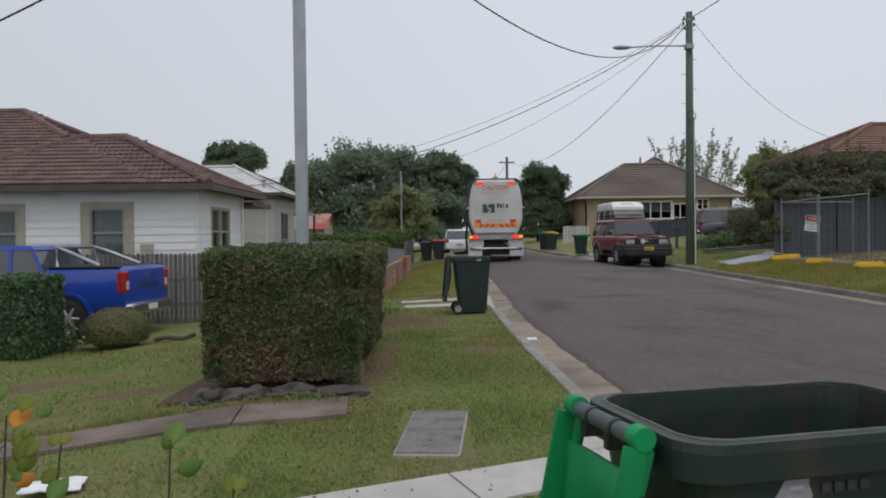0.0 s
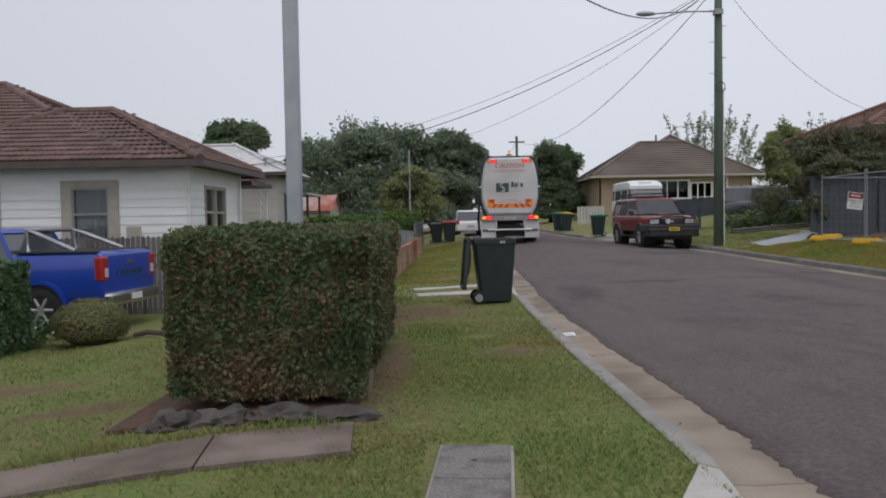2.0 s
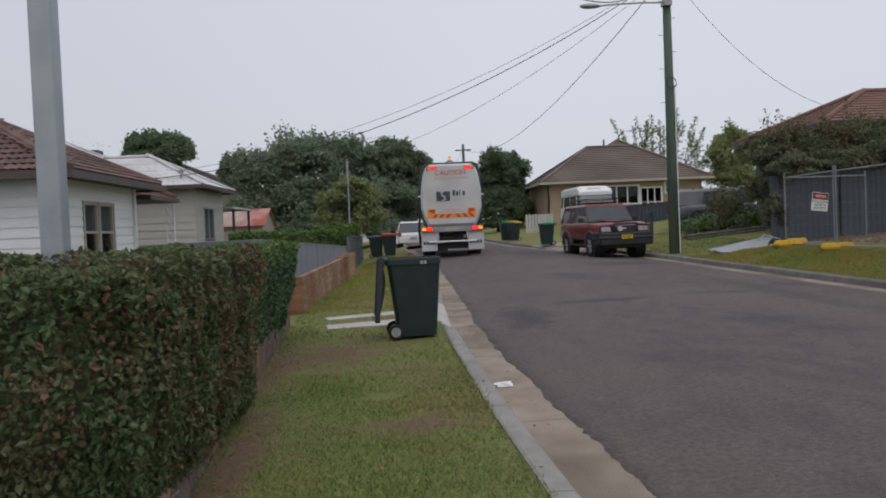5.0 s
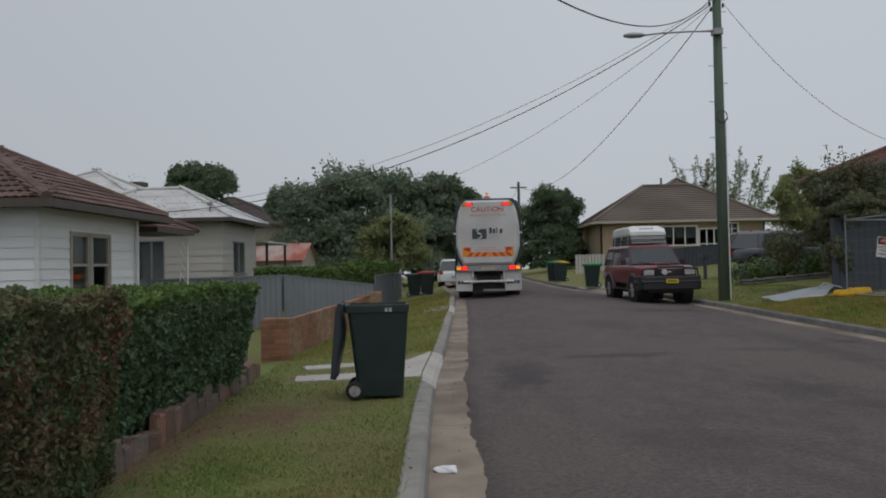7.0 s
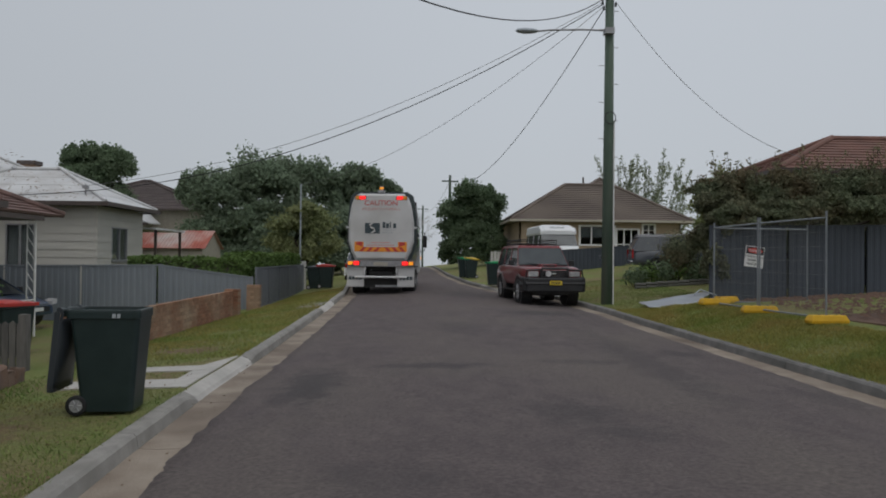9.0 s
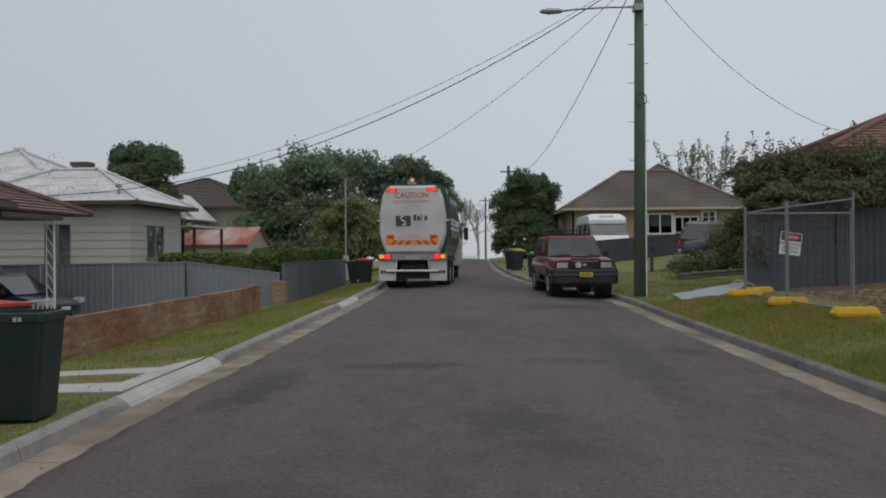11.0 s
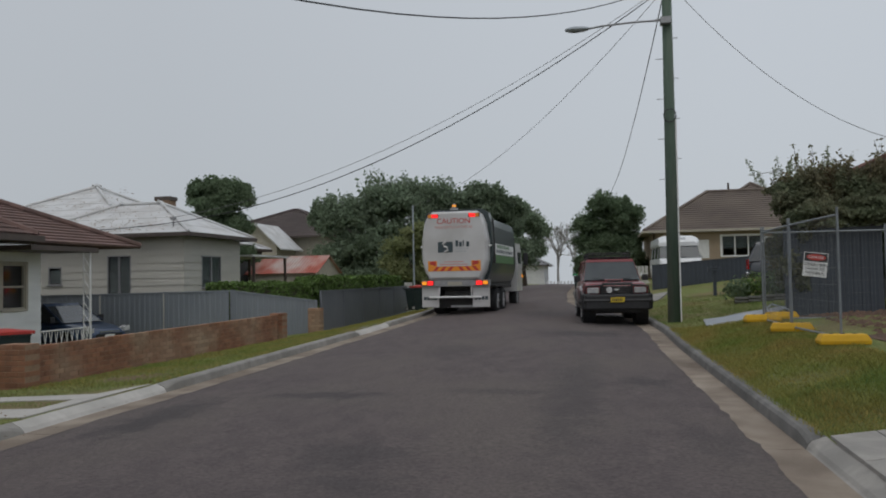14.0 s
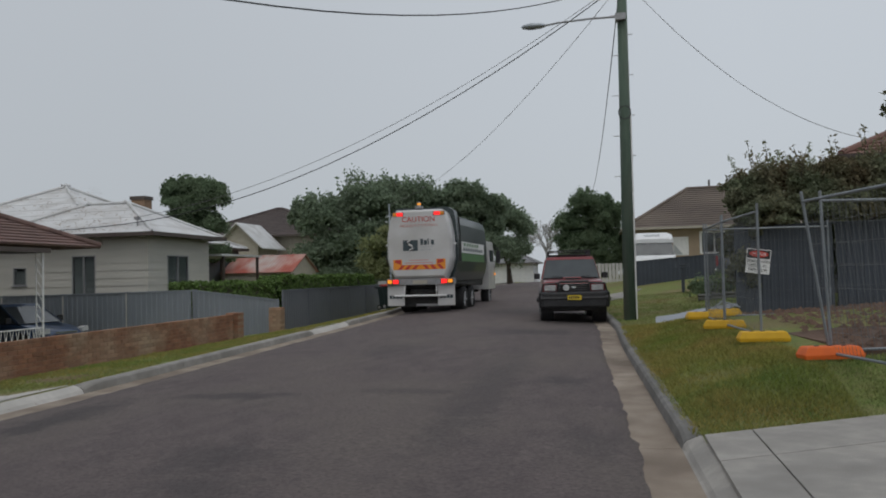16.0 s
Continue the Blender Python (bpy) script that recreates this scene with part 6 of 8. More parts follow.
def wheelie_bin(label, loc, rz, bodymat, lidmat, lid_open=0.0, group="wheelie bins", h=1.0, w=0.58, d=0.70, corner=0.05, hinge=1.0):
    """A two-wheeled bin. Local -x is the hinge and wheel side, +x the front. lid_open: degrees."""
    e = thing("wheelie_bin", label, "bin", loc, rz, group)
    t = 0.012

    def ring(x0, x1, hw, z, c=corner):
        out = []
        for sx, sy in ((1, 1), (-1, 1), (-1, -1), (1, -1)):
            ex = x1 if sx > 0 else x0
            a0 = {(1, 1): 0, (-1, 1): 90, (-1, -1): 180, (1, -1): 270}[(sx, sy)]
            for k in range(7):
                a = radians(a0 + 15 * k)
                out.append((ex - sx * c + c * math.cos(a), sy * (hw - c) + c * math.sin(a), z))
        return out

    zb = 0.04
    hd, hw = d / 2, w / 2
    outer = [ring(-hd * 0.62, hd * 0.78, hw * 0.8, zb), ring(-hd * 0.66, hd * 0.80, hw * 0.82, 0.16), ring(-hd * 0.90, hd * 0.97, hw * 0.93, h - 0.09), ring(-hd * 0.90, hd * 0.97, hw * 0.93, h - 0.085), ring(-hd, hd, hw, h - 0.08), ring(-hd, hd, hw, h - 0.02), ring(-hd * 0.99, hd * 0.99, hw * 0.99, h)]
    inner = [ring(-hd * 0.93, hd * 0.93, hw * 0.91, h + 0.002), ring(-hd * 0.915, hd * 0.915, hw * 0.895, h - 0.006), ring(-hd * 0.89, hd * 0.90, hw * 0.88, h - 0.06), ring(-hd * 0.58, hd * 0.70, hw * 0.74, zb + 0.05)]
    part("body", loft(outer + inner), bodymat, e, smooth=False)
    bead = ring(-hd * 0.925, hd * 0.925, hw * 0.905, h)
    part("rim_bead", tube([(*p[:2], h + 0.001) for p in bead + bead[:1]], 0.005), BINWORN if bodymat == BINNEAR else bodymat, e)
    lw = hw * hinge
    part("handle_bar", rod((-hd - 0.05, -lw * 0.86, h - 0.005), (-hd - 0.05, lw * 0.86, h - 0.005), 0.02, n=18), HANDLEGREY if bodymat == BINNEAR else bodymat, e)
    for s in (-0.35, 0.35):
        part("handle_collar", rod((-hd - 0.05, s * lw - 0.006, h - 0.005), (-hd - 0.05, s * lw + 0.006, h - 0.005), 0.0235, n=18), bodymat, e)
    for s in (-0.72, 0.0, 0.72):
        part("handle_bracket", box(-hd - 0.05, -hd + 0.02, s * lw - 0.012, s * lw + 0.012, h - 0.07, h - 0.012, 0.004), bodymat, e)
    lidob = thing("lid", "", "")
    lidob.parent = e
    lidob.matrix_local = Matrix.Translation((-hd - 0.05, 0, h)) @ Matrix.Rotation(radians(-lid_open), 4, "Y")
    rings = []
    for i in range(9):
        u = i / 8
        x = 0.09 + (d - 0.0) * u
        z = 0.02 + 0.055 * math.sin(math.pi * min(1, u * 1.15) ** 0.8) * (1 - 0.25 * u)
        row = [(x, lw * v * (1 - 0.06 * (u > 0.98)), z * (1 - 0.75 * abs(v) ** 4) + 0.004) for v in (-1.02, -0.9, -0.6, -0.2, 0.2, 0.6, 0.9, 1.02)]
        rings.append(row + [(x, y, zz - 0.012) for x, y, zz in reversed(row)])
    part("lid_shell", loft(rings), lidmat, lidob, smooth=True)
    part("lid_lip", box(d + 0.06, d + 0.10, -lw * 0.98, lw * 0.98, -0.045, 0.02, 0.008), lidmat, lidob)
    for s in (-1, 1):
        part("lid_skirt", box(0.02, d + 0.06, s * lw * 1.02 - 0.006, s * lw * 1.02 + 0.006, -0.04, 0.012), lidmat, lidob)
        arm = tube([(0.0, s * lw * 0.93, 0.0), (0.03, s * lw * 0.93, 0.025), (0.12, s * lw * 0.93, 0.02)], 0.015, 8)
        rod((0, s * lw * 0.93 - 0.025, 0), (0, s * lw * 0.93 + 0.018, 0), 0.026, n=18, bm=arm)
        part("hinge_arm", arm, lidmat, lidob)
    for s in (-1, 1):
        hub = thing("wheel", "", "")
        hub.parent = e
        wheel_parts(hub, s * hw * 0.78, -hd * 0.72, 0.1, 0.1, 0.05)
    part("axle", rod((-hd * 0.72, -hw * 0.78, 0.1), (-hd * 0.72, hw * 0.78, 0.1), 0.012, n=8), STEELBAR, e)
    return e


def bars(parent, rows, material, name="marking"):
    """Plain bars in place of small print: rows of x0, x1, z0, z1 on the plane y."""
    for x0, x1, y, z0, z1 in rows:
        part(name, box(x0, x1, y, y + 0.003, z0, z1), material, parent)


nb = wheelie_bin("open scuffed dark green wheelie bin with bright green lid hanging", (1.558, 2.737, ground(1.54, 2.74) + 0.005), 14, BINNEAR, LIDGREEN, 258, h=0.956 - ground(1.54, 2.74), w=0.56, d=0.84, corner=0.10, hinge=0.64)
part("sticker", loft([[(-0.215, y, 0.95), (-0.125, y, 0.95), (-0.122, y, 1.0), (-0.132, y, 1.022), (-0.13, y, 1.034), (-0.19, y, 1.034), (-0.20, y, 1.016), (-0.213, y, 0.995)] for y in (-0.2635, -0.252)]), STICKER, nb, "torn white sticker")
for k in range(3):
    part("marking", box(-0.18, -0.145 - 0.008 * k, -0.2648, -0.2636, 1.012 - k * 0.024, 1.021 - k * 0.024), LABELGREY, nb)
for k in range(4):
    part("marking", box(-0.10 + k * 0.032, -0.078 + k * 0.032, -0.2645, -0.252, 1.0, 1.022), BINGREY, nb, "raised maker's mark")
b2 = wheelie_bin("open dark green wheelie bin with lid hanging, on the verge", (1.2, 15.2, ground(1.2, 15.2)), 4, BINDARK, BINGREY, 265, h=1.03, w=0.54)
for k in range(2):
    part("marking", box(0.09 + k * 0.045, 0.12 + k * 0.045, -0.277, -0.268, 0.955, 0.995), LABELGREY, b2, "pale stamped mark")
wheelie_bin("dark wheelie bin with a red lid, by the far kerb", (0.42, 41.7, ground(0.42, 41.7)), 0, BINDARK, LIDRED, 0)
wheelie_bin("dark wheelie bin with a black lid, by the far kerb", (-0.25, 43.2, ground(-0.25, 43.2)), 0, BINDARK, BINGREY, 0)
wheelie_bin("dark green wheelie bin with a green lid, across the road", (7.72, 41.2, ground(kr(41.2) + 0.4, 41.2) + 0.02), 180, BINDARK, LIDGREEN, 0)
wheelie_bin("dark green wheelie bin with a yellow lid, across the road", (7.3, 49.0, ground(7.3, 49)), 180, BINDARK, LIDYELLOW, 8)
wheelie_bin("dark green wheelie bin with a green lid, across the road", (7.0, 50.2, ground(7.0, 50.2)), 180, BINDARK, LIDGREEN, 8)
for k, (lm, nm) in enumerate(((LIDGREEN, "green"), (LIDYELLOW, "yellow"), (LIDRED, "red"))):
    wheelie_bin("dark wheelie bin with a %s lid behind the paling fence" % nm, (-4.35 + k * 0.62, 21.3 + k * 0.25, ground(-4, 21.5)), 60, BINDARK, lm, 0, h=1.05)

# ---- garbage truck ----
truck = thing("garbage_truck", "white and dark green garbage truck with lit tail lamps", "truck", (3.03, 36.05, rise(36.05) - 0.13), -2.0)


def tring(y, w0, w1, w2, z0, z1, z2, z3, z4):
    """A cross section of the barrel-sided body: narrow foot, wide waist, narrower crown."""
    half = [(w0, z0), (w0 + (w1 - w0) * 0.6, z0 + (z1 - z0) * 0.45), (w1, z1), (w1, z2), (w2 + (w1 - w2) * 0.55, z3), (w2, z3 + (z4 - z3) * 0.7), (w2 * 0.82, z4)]
    return [(x, y, z) for x, z in half] + [(-x, y, z) for x, z in reversed(half)]


# tailgate: bowed white panel
rear = []
for y, s in ((-0.10, 0.93), (-0.16, 0.985), (0.0, 1.0), (0.5, 1.0)):
    y = {-0.10: -0.17, -0.16: -0.10}.get(y, y)
    rear.append(tring(y, 0.93 * s, 1.19 * s, 0.98 * s, 1.30 + (1 - s) * 1.5, 2.0, 2.7, 3.30, 3.74 - (1 - s) * 1.2))
part("tailgate", loft(rear), TRUCKWHITE, truck)
part("tailgate_frame", loft([tring(y, 1.06, 1.27, 1.14, 1.27, 1.95, 2.65, 3.40, 3.84) for y in (0.42, 0.95)]), TRUCKDARK, truck)
for s in (-1, 1):
    part("tailgate_ram", rod((s * 1.29, 0.7, 1.9), (s * 1.2, 0.95, 3.5), 0.05, n=10), CHASSIS, truck)
part("hopper_body", loft([tring(y, 1.05, 1.23, 1.10, 1.2, 1.9, 2.6, 3.25, 3.62) for y in (0.95, 6.4)]), TRUCKDARK, truck)
part("side_panel", box(1.232, 1.245, 1.25, 5.7, 1.9, 2.2), TRUCKGREEN, truck, "green lower side panel")
part("side_panel", box(1.233, 1.247, 1.25, 5.7, 2.21, 2.62), LABELWHITE, truck, "white side signboard")
for k in range(9):
    part("marking", box(1.248, 1.252, 1.5 + k * 0.44, 1.76 + k * 0.44, 2.28, 2.40), LABELSLATE, truck)
    if k < 6:
        part("marking", box(1.248, 1.252, 1.6 + k * 0.5, 1.92 + k * 0.5, 2.46, 2.58), TRUCKGREEN, truck)
part("side_indicator", box(1.222, 1.26, 8.3, 8.42, 1.35, 1.47, 0.01), LAMPAMBER, truck, "lit amber side indicator")
part("cab", loft([[(x, y, z) for x, z in ((-1.2, 0.75), (1.2, 0.75), (1.22, 1.9), (1.12, 2.85), (-1.12, 2.85), (-1.22, 1.9))] for y in (6.9, 8.6)]), TRUCKWHITE, truck)
part("cab_window", box(1.19, 1.215, 7.3, 8.2, 1.75, 2.45), CARGLASS, truck)
for s in (-1, 1):
    arm = tube([(s * 1.2, 8.3, 2.6), (s * 1.42, 8.25, 2.6), (s * 1.42, 8.25, 1.75), (s * 1.2, 8.3, 1.7)], 0.02)
    part("mirror_arm", arm, BLACKPLASTIC, truck)
    part("mirror", box(s * 1.42 - 0.1, s * 1.42 + 0.1, 8.2, 8.28, 1.9, 2.45, 0.02), BLACKPLASTIC, truck)
part("chassis", box(-0.45, 0.45, 0.2, 8.4, 0.62, 0.92), CHASSIS, truck)
part("body_floor", box(-1.02, 1.02, 0.3, 6.4, 0.95, 1.25), CHASSIS, truck)
part("underrun_frame", box(-0.8, 0.8, 0.35, 0.9, 0.3, 0.62), CHASSIS, truck)
bar = box(-1.22, 1.22, -0.12, 0.25, 1.08, 1.3, 0.01)
part("tail_bar", bar, STEELBAR, truck, "grey steel lamp bar")
part("number_plate", box(-0.26, 0.26, -0.128, -0.122, 1.11, 1.24), BEIGETRIM, truck, "dirty plain number plate")
step = tube([(-0.58, -0.05, 1.08), (-0.58, -0.09, 0.7), (0.58, -0.09, 0.7), (0.58, -0.05, 1.08)], 0.035, 8)
rod((-0.95, -0.09, 0.70), (0.95, -0.09, 0.70), 0.035, n=8, bm=step)
part("rear_step", step, LABELWHITE, truck, "white tubular rear step")
part("under_bar", box(-0.2, 0.72, 0.1, 0.18, 0.33, 0.40), STEELBAR, truck)
for s in (-1, 1):
    part("mudflap", box(s * 0.92 - 0.31, s * 0.92 + 0.31, -0.02, 0.01, 0.34, 1.08, 0.02), TRUCKWHITE, truck, "white rubber mudflap")
    for k in range(4):
        part("marking", box(s * 0.92 - 0.24 + k * 0.125, s * 0.92 - 0.14 + k * 0.125, -0.026, -0.021, 0.60, 0.72), LABELSLATE, truck)
    part("lamp_housing", box(s * 0.98 - 0.22, s * 0.98 + 0.22, -0.15, -0.121, 1.12, 1.28), BLACKPLASTIC, truck)
    part("tail_lamp", box(s * 0.98 - 0.10 * s - 0.10, s * 0.98 - 0.10 * s + 0.10, -0.165, -0.151, 1.13, 1.27, 0.01), LAMPRED, truck, "lit red tail lamp")
    part("indicator", box(s * 0.98 + 0.12 * s - 0.08, s * 0.98 + 0.12 * s + 0.08, -0.165, -0.151, 1.14, 1.26, 0.01), LAMPAMBER, truck, "lit amber indicator")
    part("lamp_housing", box(s * 0.74 - 0.21, s * 0.74 + 0.21, -0.175, -0.12, 3.50, 3.66, 0.02), BLACKPLASTIC, truck)
    part("high_lamp", box(s * 0.68 - 0.11, s * 0.68 + 0.11, -0.188, -0.176, 3.52, 3.64, 0.008), LAMPRED, truck, "lit red high-level lamp")
    part("high_indicator", box(s * 0.86 - 0.065, s * 0.86 + 0.065, -0.188, -0.176, 3.515, 3.645, 0.008), LABELORANGE, truck, "amber high-level lamp")
    part("marker_lamp", box(s * 1.2 - 0.09, s * 1.2 + 0.09, 0.1, 0.18, 2.48, 2.54), LABELWHITE, truck)
    for y in (1.9, 3.25, 7.6):
        hub = thing("wheel", "", "")
        hub.parent = truck
        wheel_parts(hub, 0, 0, 0.5, 0.5, 0.5 if y < 5 else 0.32)
        hub.matrix_local = Matrix.Translation((s * 0.95, y, 0)) @ Matrix.Rotation(radians(90), 4, "Z")
    part("mudguard", box(s * 0.95 - 0.3, s * 0.95 + 0.3, 1.2, 3.95, 1.04, 1.08), CHASSIS, truck)
cam_b = box(-0.13, 0.13, -0.1, 0.1, 3.78, 3.86)
rod((0, 0, 3.86), (0, 0, 4.02), 0.07, 0.05, 12, cam_b)
part("beacon_base", cam_b, SILVER, truck)
part("beacon", rod((0, 0, 3.90), (0, 0, 3.97), 0.072, 0.07, 12), LAMPAMBER, truck, "amber roof beacon")
arm = tube([(-1.25, 2.6, 2.0), (-1.35, 2.6, 1.2), (-1.3, 2.7, 0.6)], 0.06, 8)
part("lifter_arm", arm, CHASSIS, truck)
up = Matrix.Rotation(radians(90), 4, "X")
lettering("caution_lettering", "CAUTION", 0.27, LABELRED, truck, Matrix.Translation((0, -0.176, 3.30)) @ up)
lettering("stopping_lettering", "FREQUENTLY STOPPING", 0.125, LABELPINK, truck, Matrix.Translation((0, -0.176, 3.13)) @ up)
part("logo_shape", box(-0.58, -0.04, -0.174, -0.170, 2.28, 2.66), LABELSLATE, truck, "dark slate logo block")
part("logo_shape", tube([(x, -0.176, z) for x, z, _ in ((-0.30, 2.66, 0), (-0.40, 2.58, 0), (-0.36, 2.50, 0), (-0.24, 2.45, 0), (-0.22, 2.37, 0), (-0.34, 2.29, 0))], 0.042, 6), TRUCKWHITE, truck, "white wave across the logo")
for k, (w, h) in enumerate(((0.14, 0.22), (0.14, 0.17), (0.06, 0.22), (0.14, 0.17))):
    part("marking", box(0.06 + k * 0.13, 0.06 + k * 0.13 + w * 0.72, -0.174, -0.170, 2.48, 2.48 + h), LABELSLATE, truck)
bars(truck, [(0.06 + 0.095 * k, 0.06 + 0.095 * k + 0.06, -0.174, 2.385, 2.43) for k in range(5)] + [(0.06 + 0.1 * k, 0.06 + 0.1 * k + 0.07, -0.174, 2.29, 2.335) for k in range(4)], LABELGREY)
part("warning_board", box(-0.95, 0.95, -0.178, -0.172, 1.62, 1.98), LABELORANGE, truck, "orange and red striped warning board")
part("warning_board", box(-0.62, 0.62, -0.181, -0.177, 1.79, 1.99), TRUCKWHITE, truck)
bars(truck, [(-0.36, 0.34, -0.184, 1.93, 1.965), (-0.52, 0.5, -0.184, 1.84, 1.875)], LABELPINK)
for k in range(7):
    x = -0.78 + k * 0.26
    s = 1 if k < 3 else -1
    if k == 3:
        continue
    part("stripe", loft([[(x, y, 1.625), (x + 0.12, y, 1.625), (x + 0.12 + s * 0.14, y, 1.785), (x + s * 0.14, y, 1.785)] for y in (-0.182, -0.179)]), LABELRED, truck)
for s in (-1, 1):
    part("stripe", loft([[(s * 0.66, y, 1.80), (s * 0.90, y, 1.88), (s * 0.86, y, 1.97), (s * 0.66, y, 1.97)] for y in (-0.182, -0.179)]), LABELRED, truck)

# ---- cars ----


def car(name, label, category, loc, rz, paint, length, width, height, wheel_r, belt, sill, nose, cabin, group="", roofmat=None):
    """A car along local y, its front at -y. nose: rows of y share, height share of the belt. cabin: y shares of windscreen foot, roof front, roof back, tail foot."""
    e = thing(name, label, category, loc, rz, group)
    L, hw = length, width / 2

    def lower(y, top, w):
        z0 = sill
        half = [(w * 0.93, z0), (w, z0 + (top - z0) * 0.25), (w * 1.0, z0 + (top - z0) * 0.7), (w * 0.95, top - 0.03), (w * 0.86, top)]
        return [(x, y, z) for x, z in half] + [(-x, y, z) for x, z in reversed(half)]

    rings = [lower(L * (u - 0.5), belt * k, hw * w) for u, k, w in nose]
    md = part("body", loft(rings), paint, e, smooth=True).modifiers.new("rounding", "BEVEL")
    md.width, md.segments, md.limit_method, md.angle_limit = 0.05, 3, "ANGLE", radians(22)
    a, b, c, d = [L * (u - 0.5) for u in cabin]
    top_w, bot_w = hw * 0.78, hw * 0.93
    z0, z1 = belt - 0.02, height - 0.05
    glass = loft([[(-bot_w, a, z0), (bot_w, a, z0), (bot_w, d, z0), (-bot_w, d, z0)], [(-top_w, b, z1), (top_w, b, z1), (top_w, c, z1), (-top_w, c, z1)]])
    part("glasshouse", glass, CARGLASS, e, "dark car windows")
    part("roof", loft([[(-top_w - 0.02, b - 0.05, z1 - 0.03), (top_w + 0.02, b - 0.05, z1 - 0.03), (top_w + 0.02, c + 0.05, z1 - 0.03), (-top_w - 0.02, c + 0.05, z1 - 0.03)], [(-top_w + 0.02, b + 0.03, height), (top_w - 0.02, b + 0.03, height), (top_w - 0.02, c - 0.03, height), (-top_w + 0.02, c - 0.03, height)]]), roofmat or paint, e)
    mids = (0.0, 0.36, 0.68, 1.0) if c - b > 1.2 else (0.0, 0.55, 1.0)
    for s in (-1, 1):
        for t in mids:
            y0, y1 = a + (d - a) * t, b + (c - b) * t
            part("pillar", loft([[(s * bot_w, y0 - 0.045, z0), (s * bot_w, y0 + 0.045, z0), (s * (bot_w + 0.012), y0 + 0.045, z0), (s * (bot_w + 0.012), y0 - 0.045, z0)], [(s * top_w, y1 - 0.04, z1), (s * top_w, y1 + 0.04, z1), (s * (top_w + 0.014), y1 + 0.04, z1), (s * (top_w + 0.014), y1 - 0.04, z1)]]), paint, e)
        part("wing_mirror", box(s * (hw + 0.1) - 0.09, s * (hw + 0.1) + 0.09, a + 0.18, a + 0.27, belt - 0.01, belt + 0.16, 0.02), BLACKPLASTIC, e)
        for y in (-L / 2 + L * 0.185, L / 2 - L * 0.215):
            hub = thing("wheel", "", "")
            hub.parent = e
            wheel_parts(hub, 0, 0, wheel_r, wheel_r, 0.28 if name == "four_wheel_drive" else 0.24)
            hub.matrix_local = Matrix.Translation((s * (hw - 0.10), y, 0)) @ Matrix.Rotation(radians(90), 4, "Z")
            arch = [(y + 1.16 * wheel_r * math.cos(t), wheel_r + 1.16 * wheel_r * math.sin(t)) for t in np.linspace(0, math.pi, 11)]
            fl = loft([[(s * (hw - 0.06), yy, zz), (s * (hw + 0.045), yy, zz), (s * (hw + 0.045), y + (yy - y) * 1.13, wheel_r + (zz - wheel_r) * 1.13), (s * (hw - 0.06), y + (yy - y) * 1.13, wheel_r + (zz - wheel_r) * 1.13)] for yy, zz in arch])
            part("wheel_arch", fl, FLARE if name == "four_wheel_drive" else paint, e)
            part("arch_shadow", rod((s * (hw - 0.34), y, wheel_r), (s * (hw + 0.012), y, wheel_r), wheel_r * 1.15, n=20), BLACKPLASTIC, e)
    return e


fwd = car("four_wheel_drive", "maroon four-wheel drive with black bull bar and roof rack", "car", (8.32, 33.55, rise(33.5) - 0.13), 5.0, PAINTRED, 4.6, 1.80, 1.89, 0.42, 1.25, 0.62,
          [(0.0, 0.88, 0.88), (0.012, 0.93, 0.93), (0.04, 0.955, 0.97), (0.12, 0.97, 1.0), (0.28, 0.99, 1.0), (0.40, 1.0, 1.0), (0.80, 1.0, 1.0), (0.98, 0.97, 0.97), (1.0, 0.9, 0.93)], (0.28, 0.40, 0.94, 0.99))
FL = -2.3
part("windscreen", loft([[(-0.80, -1.00, 1.27), (0.80, -1.00, 1.27), (0.80, -1.03, 1.27), (-0.80, -1.03, 1.27)], [(-0.70, -0.50, 1.80), (0.70, -0.50, 1.80), (0.70, -0.53, 1.80), (-0.70, -0.53, 1.80)]]), WINDSCREEN, fwd, "pale reflecting windscreen")
bull = tube([(-0.95, FL + 0.25, 0.66), (-0.9, FL - 0.16, 0.70), (0.9, FL - 0.16, 0.70), (0.95, FL + 0.25, 0.66)], 0.10, 8)
box(-0.90, 0.90, FL - 0.24, FL + 0.02, 0.44, 0.88, 0.05, bm=bull)
part("bull_bar", bull, BLACKPLASTIC, fwd, "black steel bull bar")
part("bash_plate", box(-0.7, 0.7, FL - 0.1, FL + 0.3, 0.36, 0.56, 0.03), CHASSIS, fwd)
for s in (-1, 1):
    part("bull_bar_wing", box(s * 0.85 - 0.13, s * 0.85 + 0.13, FL - 0.16, FL + 0.46, 0.44, 0.90, 0.06), BLACKPLASTIC, fwd)
hoop = tube([(-0.42, FL - 0.14, 0.8), (-0.40, FL - 0.16, 1.16), (0.40, FL - 0.16, 1.16), (0.42, FL - 0.14, 0.8)], 0.04, 8)
tube([(-0.9, FL - 0.1, 0.86), (-0.86, FL - 0.12, 1.10), (-0.4, FL - 0.15, 1.13)], 0.026, 8, hoop)
tube([(0.9, FL - 0.1, 0.86), (0.86, FL - 0.12, 1.10), (0.4, FL - 0.15, 1.13)], 0.026, 8, hoop)
part("bull_bar_hoop", hoop, BLACKPLASTIC, fwd)
part("grille", box(-0.46, 0.46, FL - 0.04, FL + 0.05, 0.86, 1.10, 0.01), BLACKPLASTIC, fwd)
for k in range(3):
    part("grille_bar", box(-0.42, 0.42, FL - 0.05, FL - 0.042, 0.92 + 0.06 * k, 0.935 + 0.06 * k), FLARE, fwd)
